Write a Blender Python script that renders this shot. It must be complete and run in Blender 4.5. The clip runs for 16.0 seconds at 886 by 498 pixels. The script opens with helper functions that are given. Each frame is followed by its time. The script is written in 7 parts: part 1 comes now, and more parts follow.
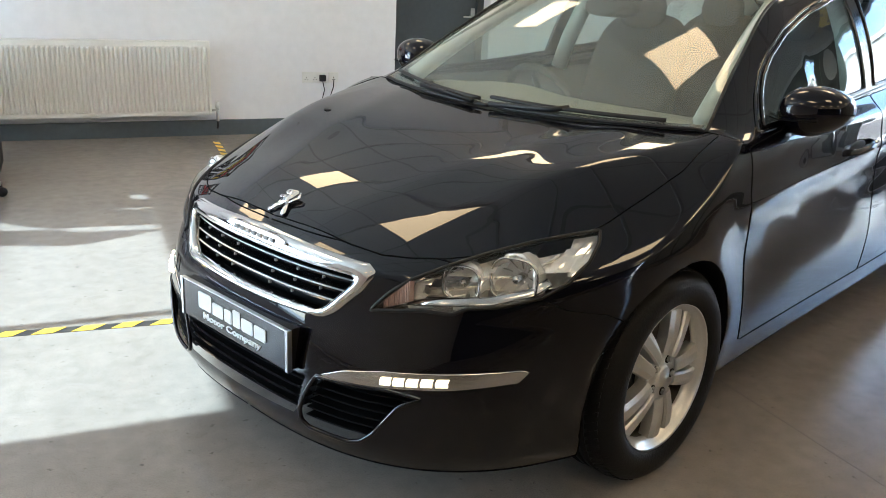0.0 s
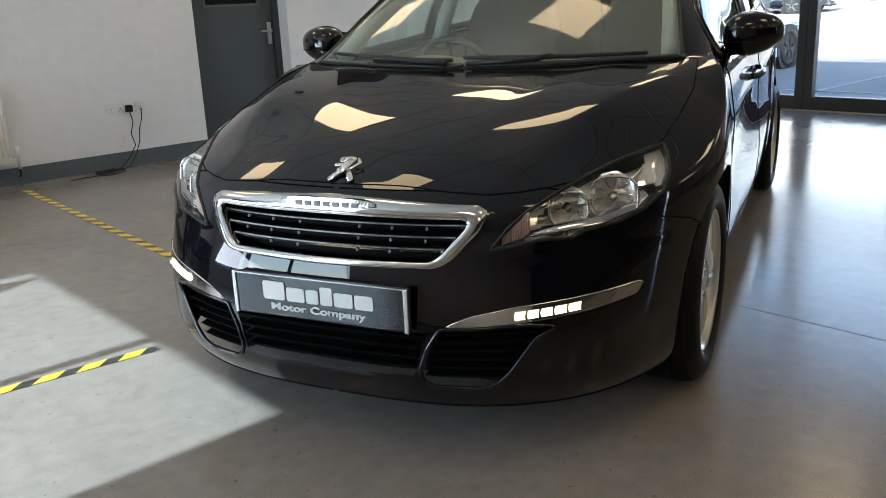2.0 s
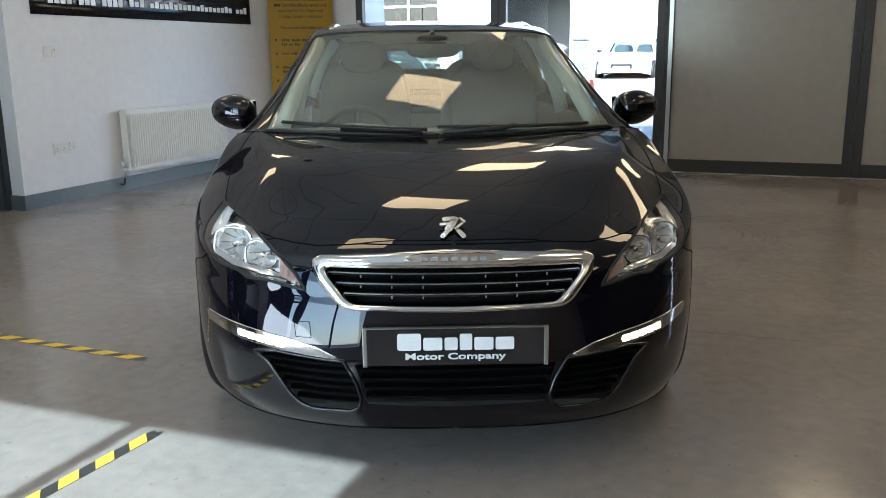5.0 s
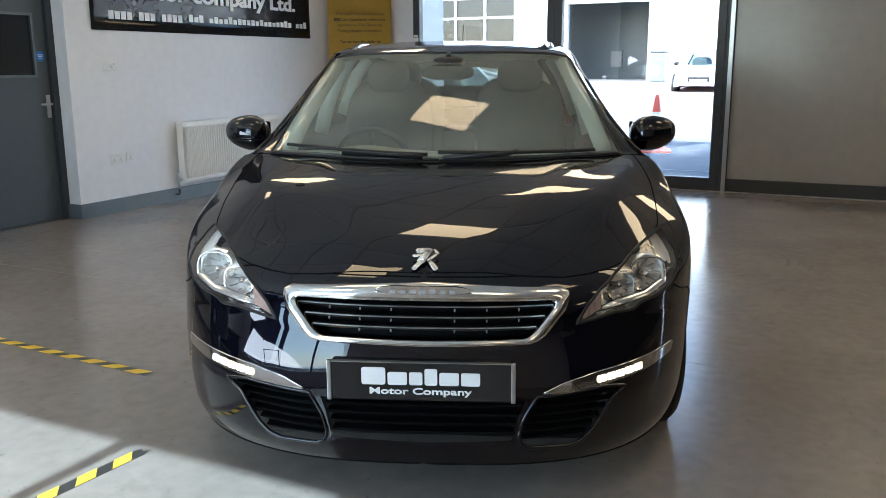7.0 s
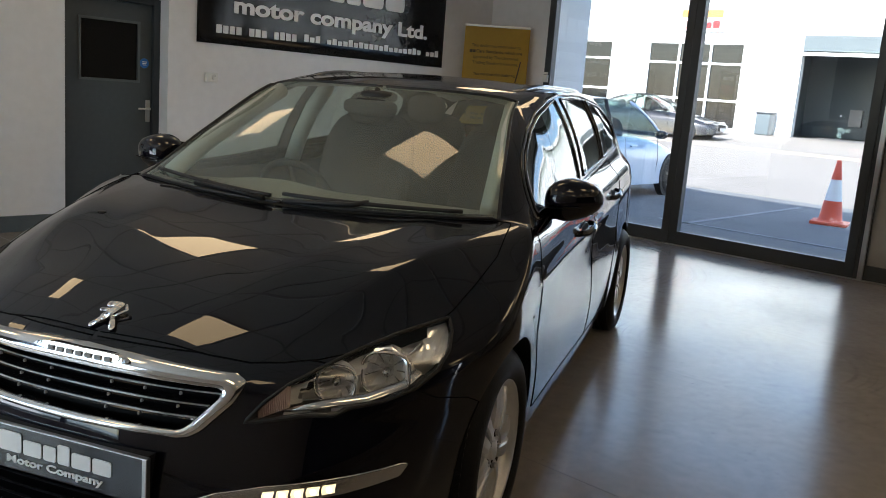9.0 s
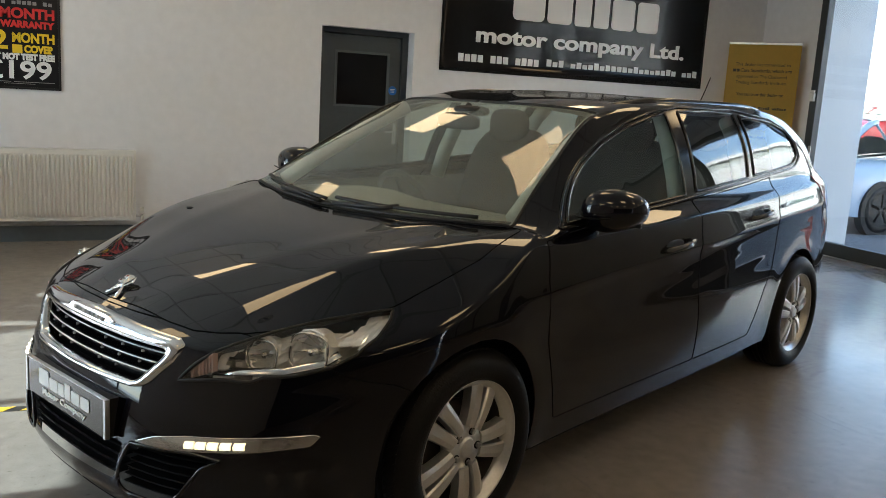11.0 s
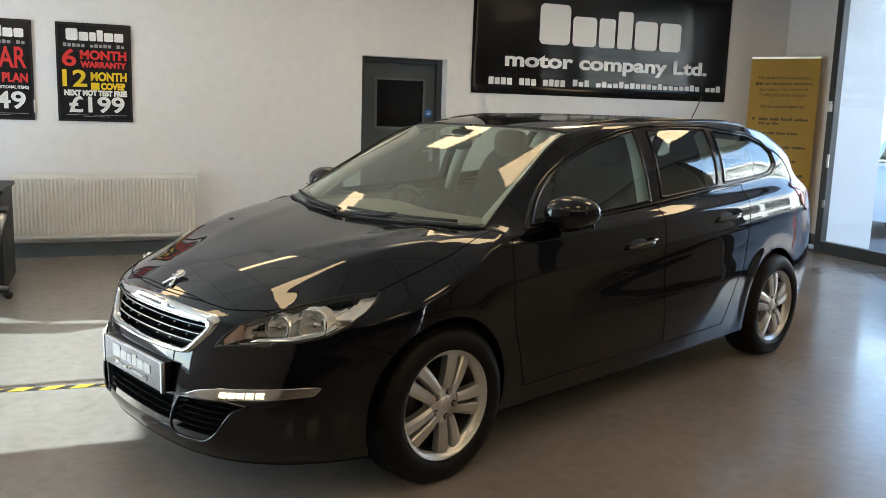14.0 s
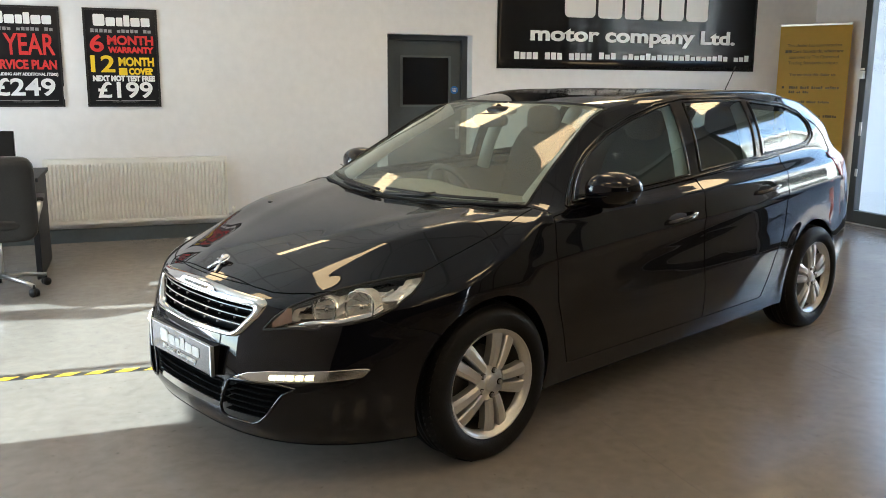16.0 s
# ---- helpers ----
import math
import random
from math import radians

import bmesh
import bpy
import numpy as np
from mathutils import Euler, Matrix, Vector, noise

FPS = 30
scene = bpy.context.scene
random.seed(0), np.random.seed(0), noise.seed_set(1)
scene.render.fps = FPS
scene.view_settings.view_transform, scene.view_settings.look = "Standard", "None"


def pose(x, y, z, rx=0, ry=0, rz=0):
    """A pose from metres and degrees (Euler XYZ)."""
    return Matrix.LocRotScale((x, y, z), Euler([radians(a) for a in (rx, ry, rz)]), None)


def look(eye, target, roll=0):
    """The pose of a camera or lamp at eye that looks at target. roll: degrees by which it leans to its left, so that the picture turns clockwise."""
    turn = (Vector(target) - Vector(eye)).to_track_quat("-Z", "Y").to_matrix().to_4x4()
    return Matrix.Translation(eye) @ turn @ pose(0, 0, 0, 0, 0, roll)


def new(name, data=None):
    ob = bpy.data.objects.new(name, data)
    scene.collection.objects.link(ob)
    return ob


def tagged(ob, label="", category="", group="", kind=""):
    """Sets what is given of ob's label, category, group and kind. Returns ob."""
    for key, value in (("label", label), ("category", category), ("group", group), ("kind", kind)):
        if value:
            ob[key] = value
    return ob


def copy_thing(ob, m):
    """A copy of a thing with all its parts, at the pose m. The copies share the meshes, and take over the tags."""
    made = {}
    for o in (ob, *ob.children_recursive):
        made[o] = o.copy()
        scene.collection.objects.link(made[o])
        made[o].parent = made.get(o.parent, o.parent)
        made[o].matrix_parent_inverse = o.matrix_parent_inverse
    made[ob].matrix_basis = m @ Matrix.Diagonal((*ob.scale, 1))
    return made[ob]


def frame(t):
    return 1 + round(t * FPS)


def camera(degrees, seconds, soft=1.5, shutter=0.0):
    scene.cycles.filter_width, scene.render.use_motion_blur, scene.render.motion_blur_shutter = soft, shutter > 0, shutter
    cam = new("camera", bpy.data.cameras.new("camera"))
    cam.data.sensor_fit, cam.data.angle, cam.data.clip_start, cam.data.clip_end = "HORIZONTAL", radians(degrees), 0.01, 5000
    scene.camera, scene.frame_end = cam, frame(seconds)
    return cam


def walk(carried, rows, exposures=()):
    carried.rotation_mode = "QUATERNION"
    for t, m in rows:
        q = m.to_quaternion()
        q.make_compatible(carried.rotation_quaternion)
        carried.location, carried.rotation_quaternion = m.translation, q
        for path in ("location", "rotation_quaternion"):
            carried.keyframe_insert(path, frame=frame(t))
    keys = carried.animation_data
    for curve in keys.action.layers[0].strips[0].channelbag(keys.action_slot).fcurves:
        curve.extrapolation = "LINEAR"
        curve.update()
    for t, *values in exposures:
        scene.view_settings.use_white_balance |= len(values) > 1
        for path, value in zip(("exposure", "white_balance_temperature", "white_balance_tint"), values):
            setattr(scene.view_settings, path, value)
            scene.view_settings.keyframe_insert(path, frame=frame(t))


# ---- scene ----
EXPOSE = [(0.0, 3.3, 5850, 10), (0.5, 3.18, 5900, 10), (1.0, 2.88, 5950, 10), (1.5, 2.80, 5950, 10), (2.0, 2.62, 5900, 10), (3.0, 2.45, 5900, 10), (5.5, 2.86, 5650, 10), (7.0, 2.78, 5650, 10), (8.0, 2.43, 5850, 11), (9.0, 2.03, 6200, 12), (9.5, 1.88, 6300, 12), (10.0, 1.98, 6400, 11), (12.5, 2.93, 6250, 10), (14.0, 2.9, 6300, 10), (15.0, 3.1, 6300, 10), (16.0, 3.08, 6300, 10)]
cam = camera(54.7, 16.0, soft=0.8)
PATH = [
    (0, (-1.15, -2.501, 1.354), (-0.375, -0.762, 0.741), 2.7),
    (0.5, (-1.4, -2.457, 1.277), (-0.395, -0.837, 0.672), -1.3),
    (1, (-1.558, -2.373, 1.184), (-0.512, -0.773, 0.599), -2.5),
    (1.5, (-1.71, -2.152, 1.15), (-0.527, -0.643, 0.579), -2.7),
    (2, (-1.932, -2.071, 1.144), (-0.645, -0.642, 0.595), -2.6),
    (2.5, (-2.158, -1.934, 1.178), (-0.694, -0.681, 0.642), -1.3),
    (3, (-2.424, -1.673, 1.166), (-0.79, -0.633, 0.668), -1.5),
    (5.5, (-2.997, -1.096, 1.259), (-1.165, -0.425, 0.82), 0.1),
    (6, (-3.027, -1.115, 1.277), (-1.185, -0.464, 0.847), 0.8),
    (6.5, (-2.938, -1.226, 1.298), (-1.112, -0.53, 0.873), 0.9),
    (7, (-2.773, -1.371, 1.291), (-1.02, -0.504, 0.87), -0.3),
    (7.5, (-2.516, -1.534, 1.292), (-0.778, -0.628, 0.892), 3.0),
    (8, (-2.225, -1.777, 1.302), (-0.539, -0.78, 0.895), 3.6),
    (8.5, (-1.954, -2.016, 1.329), (-0.347, -0.896, 0.923), 3.5),
    (9, (-1.623, -2.205, 1.348), (-0.147, -0.906, 0.984), 4.5),
    (9.5, (-1.302, -2.426, 1.356), (0.036, -0.982, 1.003), 4.8),
    (10, (-1.055, -2.524, 1.35), (0.017, -0.87, 1.011), 3.5),
    (12.5, (-0.803, -3.633, 1.406), (-0.021, -1.826, 1.052), 2.9),
    (13, (-0.818, -3.674, 1.42), (-0.059, -1.855, 1.079), 2.0),
    (13.5, (-0.831, -3.677, 1.422), (-0.091, -1.847, 1.1), 1.8),
    (14, (-0.846, -3.681, 1.42), (-0.128, -1.843, 1.098), 1.8),
    (14.5, (-0.85, -3.701, 1.421), (-0.152, -1.859, 1.075), 2.5),
    (15, (-0.839, -3.711, 1.423), (-0.15, -1.87, 1.057), 2.3),
    (15.5, (-0.842, -3.696, 1.424), (-0.168, -1.85, 1.052), 2.0),
    (16, (-0.925, -3.647, 1.429), (-0.254, -1.8, 1.052), 0.4),
]
walk(cam, [(t, look(eye, target, roll)) for t, eye, target, roll in PATH], EXPOSE)


# ---- world, sun, exposure ----
SUN_EL = radians(37.0)
world = bpy.data.worlds.new("sky")
scene.world = world
world.use_nodes = True
wn = world.node_tree
sky = wn.nodes.new("ShaderNodeTexSky")
sky.sky_type = "NISHITA"
sky.sun_disc = False
sky.sun_elevation = SUN_EL
sky.sun_rotation = radians(270.0)
wn.links.new(sky.outputs[0], wn.nodes["Background"].inputs[0])
wn.nodes["Background"].inputs[1].default_value = 0.15

sun_data = bpy.data.lights.new("sun", "SUN")
sun_data.energy = 3.5
sun_data.angle = radians(0.55)
sun_data.color = (1.0, 0.98, 0.95)
sun = new("sun", sun_data)
sun.matrix_world = look((-30.0, 0.8, 24.0), (-30.0 + math.cos(SUN_EL), 0.8, 24.0 - math.sin(SUN_EL)))


def window_lamp(name, place, target, wide, high, watts, colour):
    """Sky light that enters by a window's opening."""
    data = bpy.data.lights.new(name, "AREA")
    data.shape, data.size, data.size_y = "RECTANGLE", wide, high
    data.energy, data.color = watts, colour
    lamp = new(name, data)
    lamp.matrix_world = look(place, target)
    return lamp


# ---- materials ----
def mat(name, colour, rough=0.5, metal=0.0, spots=0.0, scale=8.0, bump=0.0, bump_scale=120.0, coat=0.0, rough_vary=0.0, spec=0.5):
    """A painted or plain surface: base colour with large stains and fine grain, and fine relief."""
    m = bpy.data.materials.new(name)
    m.use_nodes = True
    nt = m.node_tree
    b = nt.nodes["Principled BSDF"]
    b.inputs["Base Color"].default_value = (*colour, 1)
    b.inputs["Roughness"].default_value = rough
    b.inputs["Metallic"].default_value = metal
    b.inputs["Specular IOR Level"].default_value = spec
    b.inputs["Coat Weight"].default_value = coat
    b.inputs["Coat Roughness"].default_value = 0.03
    if spots or bump or rough_vary:
        tc = nt.nodes.new("ShaderNodeTexCoord")
    if spots:
        big, fine = nt.nodes.new("ShaderNodeTexNoise"), nt.nodes.new("ShaderNodeTexNoise")
        big.inputs["Scale"].default_value, big.inputs["Detail"].default_value = scale * 0.25, 6.0
        fine.inputs["Scale"].default_value, fine.inputs["Detail"].default_value = scale * 6.0, 4.0
        add = nt.nodes.new("ShaderNodeMath")
        add.operation = "ADD"
        ramp = nt.nodes.new("ShaderNodeMapRange")
        ramp.inputs["From Min"].default_value, ramp.inputs["From Max"].default_value = 0.65, 1.35
        ramp.inputs["To Min"].default_value, ramp.inputs["To Max"].default_value = 1.0 - spots, 1.0 + spots
        mul = nt.nodes.new("ShaderNodeVectorMath")
        mul.operation = "SCALE"
        mul.inputs[0].default_value = colour
        for n in (big, fine):
            nt.links.new(tc.outputs["Object"], n.inputs["Vector"])
        nt.links.new(big.outputs["Fac"], add.inputs[0])
        nt.links.new(fine.outputs["Fac"], add.inputs[1])
        nt.links.new(add.outputs[0], ramp.inputs["Value"])
        nt.links.new(ramp.outputs[0], mul.inputs["Scale"])
        nt.links.new(mul.outputs[0], b.inputs["Base Color"])
        if rough_vary:
            rr = nt.nodes.new("ShaderNodeMapRange")
            rr.inputs["From Min"].default_value, rr.inputs["From Max"].default_value = 0.35, 0.65
            rr.inputs["To Min"].default_value, rr.inputs["To Max"].default_value = rough - rough_vary, rough + rough_vary
            nt.links.new(big.outputs["Fac"], rr.inputs["Value"])
            nt.links.new(rr.outputs[0], b.inputs["Roughness"])
    if bump:
        nz = nt.nodes.new("ShaderNodeTexNoise")
        nz.inputs["Scale"].default_value, nz.inputs["Detail"].default_value = bump_scale, 5.0
        bp = nt.nodes.new("ShaderNodeBump")
        bp.inputs["Strength"].default_value, bp.inputs["Distance"].default_value = bump, 0.004
        nt.links.new(tc.outputs["Object"], nz.inputs["Vector"])
        nt.links.new(nz.outputs["Fac"], bp.inputs["Height"])
        nt.links.new(bp.outputs[0], b.inputs["Normal"])
    return m


def glow(name, colour, strength):
    m = bpy.data.materials.new(name)
    m.use_nodes = True
    b = m.node_tree.nodes["Principled BSDF"]
    b.inputs["Base Color"].default_value = (*colour, 1)
    b.inputs["Emission Color"].default_value = (*colour, 1)
    b.inputs["Emission Strength"].default_value = strength
    return m


def glass(name, tint, see=0.9, base_gloss=0.06, film=0.0):
    """Thin pane: mostly see-through, mirror-like by Fresnel."""
    m = bpy.data.materials.new(name)
    m.use_nodes = True
    nt = m.node_tree
    nt.nodes.remove(nt.nodes["Principled BSDF"])
    out = nt.nodes["Material Output"]
    clear, gloss, mix = nt.nodes.new("ShaderNodeBsdfTransparent"), nt.nodes.new("ShaderNodeBsdfGlossy"), nt.nodes.new("ShaderNodeMixShader")
    clear.inputs[0].default_value = (tint[0] * see, tint[1] * see, tint[2] * see, 1)
    gloss.inputs["Roughness"].default_value = 0.0
    facing, power, scale = nt.nodes.new("ShaderNodeLayerWeight"), nt.nodes.new("ShaderNodeMath"), nt.nodes.new("ShaderNodeMapRange")
    power.operation, power.inputs[1].default_value = "POWER", 5.0
    scale.inputs["To Min"].default_value, scale.inputs["To Max"].default_value = base_gloss, 1.0
    nt.links.new(facing.outputs["Facing"], power.inputs[0])
    nt.links.new(power.outputs[0], scale.inputs["Value"])
    nt.links.new(scale.outputs[0], mix.inputs[0])
    nt.links.new(clear.outputs[0], mix.inputs[1])
    nt.links.new(gloss.outputs[0], mix.inputs[2])
    nt.links.new(mix.outputs[0], out.inputs["Surface"])
    if film:
        # a pale diffuse veil, painting in the haze of ceiling reflections
        veil, over, mottle, span = nt.nodes.new("ShaderNodeBsdfDiffuse"), nt.nodes.new("ShaderNodeMixShader"), nt.nodes.new("ShaderNodeTexNoise"), nt.nodes.new("ShaderNodeMapRange")
        veil.inputs[0].default_value = (0.62, 0.66, 0.58, 1)
        mottle.inputs["Scale"].default_value, mottle.inputs["Detail"].default_value = 3.0, 8.0
        span.inputs["From Min"].default_value, span.inputs["From Max"].default_value = 0.3, 0.7
        span.inputs["To Min"].default_value, span.inputs["To Max"].default_value = film * 0.6, film * 1.3
        nt.links.new(mottle.outputs["Fac"], span.inputs["Value"])
        nt.links.new(span.outputs[0], over.inputs[0])
        nt.links.new(mix.outputs[0], over.inputs[1])
        nt.links.new(veil.outputs[0], over.inputs[2])
        nt.links.new(over.outputs[0], out.inputs["Surface"])
    return m


WHITE_WALL = mat("white_wall_paint", (0.76, 0.76, 0.77), 0.55, spots=0.05, scale=2.0, bump=0.12, bump_scale=220)
GREY_TRIM = mat("grey_gloss_paint", (0.10, 0.12, 0.13), 0.35, spots=0.10, scale=5.0)
DOOR_GREY = mat("door_grey_paint", (0.055, 0.068, 0.075), 0.45, spots=0.10, scale=4.0)
FRAME_GREY = mat("anthracite_frame", (0.035, 0.042, 0.048), 0.38, spots=0.10, scale=6.0)
PANEL_GREY = mat("grey_infill_panel", (0.34, 0.34, 0.33), 0.22, spots=0.06, scale=1.5)
FLOOR = mat("painted_concrete", (0.265, 0.24, 0.212), 0.19, spots=0.14, scale=2.6, bump=0.10, bump_scale=22, rough_vary=0.07, spec=0.46)
def floor_wear(m):
    """Dark specks, pale scuffs and faint sweeping marks on the painted floor."""
    nt = m.node_tree
    b = nt.nodes["Principled BSDF"]
    old = b.inputs["Base Color"].links[0].from_socket
    tc = nt.nodes.new("ShaderNodeTexCoord")
    last = old
    for scale, detail, dist, lo, hi, tone in ((38.0, 6.0, 0.0, 0.66, 0.72, 0.62), (1.7, 10.0, 0.8, 0.50, 0.80, 1.14), (0.7, 8.0, 0.3, 0.45, 0.75, 0.86), (9.0, 10.0, 1.2, 0.52, 0.76, 0.90), (95.0, 3.0, 0.0, 0.62, 0.72, 0.80), (240.0, 4.0, 0.0, 0.40, 0.62, 0.84)):
        n, r, mix = nt.nodes.new("ShaderNodeTexNoise"), nt.nodes.new("ShaderNodeMapRange"), nt.nodes.new("ShaderNodeVectorMath")
        n.inputs["Scale"].default_value, n.inputs["Detail"].default_value, n.inputs["Distortion"].default_value = scale, detail, dist
        r.inputs["From Min"].default_value, r.inputs["From Max"].default_value, r.inputs["To Min"].default_value, r.inputs["To Max"].default_value = lo, hi, 1.0, tone
        mix.operation = "SCALE"
        nt.links.new(tc.outputs["Object"], n.inputs["Vector"])
        nt.links.new(n.outputs["Fac"], r.inputs["Value"])
        nt.links.new(last, mix.inputs[0])
        nt.links.new(r.outputs[0], mix.inputs["Scale"])
        last = mix.outputs[0]
    # turning marks left by tyres: broken arcs
    for cx, cy, mid, half in ((3.15, -0.38, 0.72, 0.16), (1.7, -3.4, 1.30, 0.25), (4.3, 2.3, 1.55, 0.22)):
        away, swirl, band, fade, soft, mix = (nt.nodes.new(k) for k in ("ShaderNodeVectorMath", "ShaderNodeTexNoise", "ShaderNodeMapRange", "ShaderNodeMapRange", "ShaderNodeTexNoise", "ShaderNodeVectorMath"))
        away.operation, mix.operation = "DISTANCE", "SCALE"
        away.inputs[1].default_value = (cx, cy, 0.0)
        swirl.noise_dimensions = "1D"
        swirl.inputs["Scale"].default_value, swirl.inputs["Detail"].default_value = 26.0, 3.0
        soft.inputs["Scale"].default_value, soft.inputs["Detail"].default_value = 1.8, 4.0
        off = nt.nodes.new("ShaderNodeMath")
        off.operation, off.inputs[1].default_value, off.inputs[2].default_value = "COMPARE", mid, half
        fade.inputs["From Min"].default_value, fade.inputs["From Max"].default_value = 0.48, 0.66
        fade.inputs["To Min"].default_value, fade.inputs["To Max"].default_value = 0.0, 1.0
        amount, shade, keep = nt.nodes.new("ShaderNodeMath"), nt.nodes.new("ShaderNodeMath"), nt.nodes.new("ShaderNodeMath")
        amount.operation, shade.operation, keep.operation = "MULTIPLY", "MULTIPLY", "SUBTRACT"
        band.inputs["From Min"].default_value, band.inputs["From Max"].default_value = 0.50, 0.66
        band.inputs["To Min"].default_value, band.inputs["To Max"].default_value = 0.0, 0.24
        nt.links.new(tc.outputs["Object"], away.inputs[0])
        nt.links.new(away.outputs["Value"], swirl.inputs["W"])
        nt.links.new(away.outputs["Value"], off.inputs[0])
        nt.links.new(soft.outputs["Fac"], fade.inputs["Value"])
        nt.links.new(tc.outputs["Object"], soft.inputs["Vector"])
        nt.links.new(swirl.outputs["Fac"], band.inputs["Value"])
        nt.links.new(band.outputs[0], amount.inputs[0])
        nt.links.new(fade.outputs[0], amount.inputs[1])
        nt.links.new(amount.outputs[0], shade.inputs[0])
        nt.links.new(off.outputs[0], shade.inputs[1])
        keep.inputs[0].default_value = 1.0
        nt.links.new(shade.outputs[0], keep.inputs[1])
        nt.links.new(last, mix.inputs[0])
        nt.links.new(keep.outputs[0], mix.inputs["Scale"])
        last = mix.outputs[0]
    nt.links.new(last, b.inputs["Base Color"])


floor_wear(FLOOR)
CEIL_WHITE = mat("ceiling_tile", (0.84, 0.83, 0.80), 0.9, spots=0.05, scale=9.0, bump=0.3, bump_scale=260)
GRID_WHITE = mat("ceiling_grid", (0.62, 0.61, 0.58), 0.5)
LIGHT_PANEL = glow("light_panel", (1.0, 0.73, 0.41), 1.0)
RAD_WHITE = mat("radiator_enamel", (0.78, 0.77, 0.73), 0.35, spots=0.03, scale=10)
PLASTIC_WHITE = mat("white_plastic", (0.74, 0.74, 0.71), 0.4, spots=0.03, scale=30)
BLACK_PLASTIC = mat("black_plastic", (0.009, 0.009, 0.010), 0.5, spots=0.15, scale=30, bump=0.2, bump_scale=400, spec=0.35)
DEEP_BLACK = mat("deep_black_plastic", (0.0035, 0.0035, 0.0038), 0.6, spots=0.15, scale=30, spec=0.06)
BLACK_GLOSS = mat("black_gloss", (0.008, 0.008, 0.009), 0.12)
BANNER_BLACK = mat("banner_black_vinyl", (0.017, 0.017, 0.019), 0.16, spots=0.1, scale=3)
INK_WHITE = mat("ink_white", (0.80, 0.80, 0.80), 0.4)
INK_RED = mat("ink_red", (0.62, 0.03, 0.03), 0.4)
INK_YELLOW = mat("ink_yellow", (0.80, 0.55, 0.02), 0.4)
INK_DARK = mat("ink_dark", (0.10, 0.08, 0.02), 0.5)
INK_GREY = mat("ink_grey", (0.28, 0.28, 0.28), 0.4)
INK_BLUE = mat("ink_blue", (0.02, 0.16, 0.55), 0.4)
YELLOW = mat("yellow_banner", (0.66, 0.43, 0.05), 0.45, spots=0.05, scale=3)
TAPE_YELLOW = mat("tape_yellow", (0.80, 0.54, 0.05), 0.4, spots=0.12, scale=20)
TAPE_BLACK = mat("tape_black", (0.03, 0.03, 0.03), 0.4, spots=0.2, scale=20)
STEEL = mat("brushed_steel", (0.55, 0.55, 0.55), 0.3, metal=1.0)
CHROME = mat("chrome", (0.66, 0.65, 0.64), 0.09, metal=1.0)
DISC_IRON = mat("dark_brake_iron", (0.10, 0.095, 0.09), 0.5, metal=0.6, spots=0.2, scale=30)
ALLOY = mat("alloy_silver", (0.68, 0.675, 0.665), 0.30, metal=0.75, spots=0.06, scale=20)
TYRE = mat("tyre_rubber", (0.008, 0.008, 0.0085), 0.5, spots=0.3, scale=14, bump=0.3, bump_scale=160, spec=0.18)
CAR_GLASS = glass("car_glass", (0.86, 0.94, 0.88), 0.92, 0.09, 0.145)
DARK_GLASS = glass("tinted_car_glass", (0.78, 0.90, 0.86), 0.85, 0.14)
CLEAR_GLASS = glass("clear_glass", (0.97, 1.0, 0.99), 0.97)
# tint added to dim and cool the sun patch on the floor
SUN_TINT_GLASS = glass("sun_dimming_glass", (0.90, 0.985, 1.0), 0.72)
FABRIC = mat("dark_fabric", (0.07, 0.068, 0.065), 0.9, spots=0.2, scale=40, bump=0.5, bump_scale=300)
LEATHER = mat("black_leather", (0.016, 0.016, 0.017), 0.42, spots=0.2, scale=12, bump=0.4, bump_scale=90)
DASH = mat("dash_grey", (0.30, 0.295, 0.26), 0.6, spots=0.1, scale=20, bump=0.3, bump_scale=400)
LINING = mat("roof_lining", (0.55, 0.57, 0.54), 0.9, spots=0.08, scale=20)


def car_paint():
    m = mat("midnight_car_paint", (0.0024, 0.0024, 0.0055), 0.30, metal=0.30, spots=0.25, scale=900, coat=1.0, spec=0.0)
    b = m.node_tree.nodes["Principled BSDF"]
    b.inputs["Coat IOR"].default_value = 1.49
    b.inputs["Coat Roughness"].default_value = 0.006
    return m


PAINT = car_paint()

DARK_WALL = mat("charcoal_wall_paint", (0.045, 0.046, 0.048), 0.6, spots=0.08, scale=2.0)
ASPHALT = mat("asphalt", (0.15, 0.15, 0.153), 0.85, spots=0.22, scale=3.0, bump=0.6, bump_scale=60)
CONCRETE = mat("pale_concrete", (0.235, 0.205, 0.18), 0.85, spots=0.14, scale=1.2, bump=0.3, bump_scale=30)
CLADDING = mat("white_cladding", (0.74, 0.74, 0.73), 0.5, spots=0.05, scale=1.0)
ROOF_GREEN = mat("grey_green_metal", (0.42, 0.46, 0.43), 0.45, spots=0.06, scale=1.0)
LINE_WHITE = mat("road_paint", (0.26, 0.265, 0.27), 0.8, spots=0.3, scale=12)


# ---- mesh tools ----
def link(name, bm, material, parent=None, label="", smooth=False):
    me = bpy.data.meshes.new(name)
    bm.to_mesh(me)
    bm.free()
    for m in (material if isinstance(material, (list, tuple)) else [material]):
        me.materials.append(m)
    if smooth:
        for p in me.polygons:
            p.use_smooth = True
    ob = new(name, me)
    if parent is not None:
        ob.parent = parent
    if label:
        ob["label"] = label
    return ob


def part(name, bm, material, parent, label="", smooth=False):
    return link(name, bm, material, parent, label, smooth)


def thing(name, m, label, category, group=""):
    """The empty that stands at a thing's base and carries its parts."""
    ob = new(name)
    ob.empty_display_size = 0.1
    ob.matrix_world = m
    return tagged(ob, label, category, group)


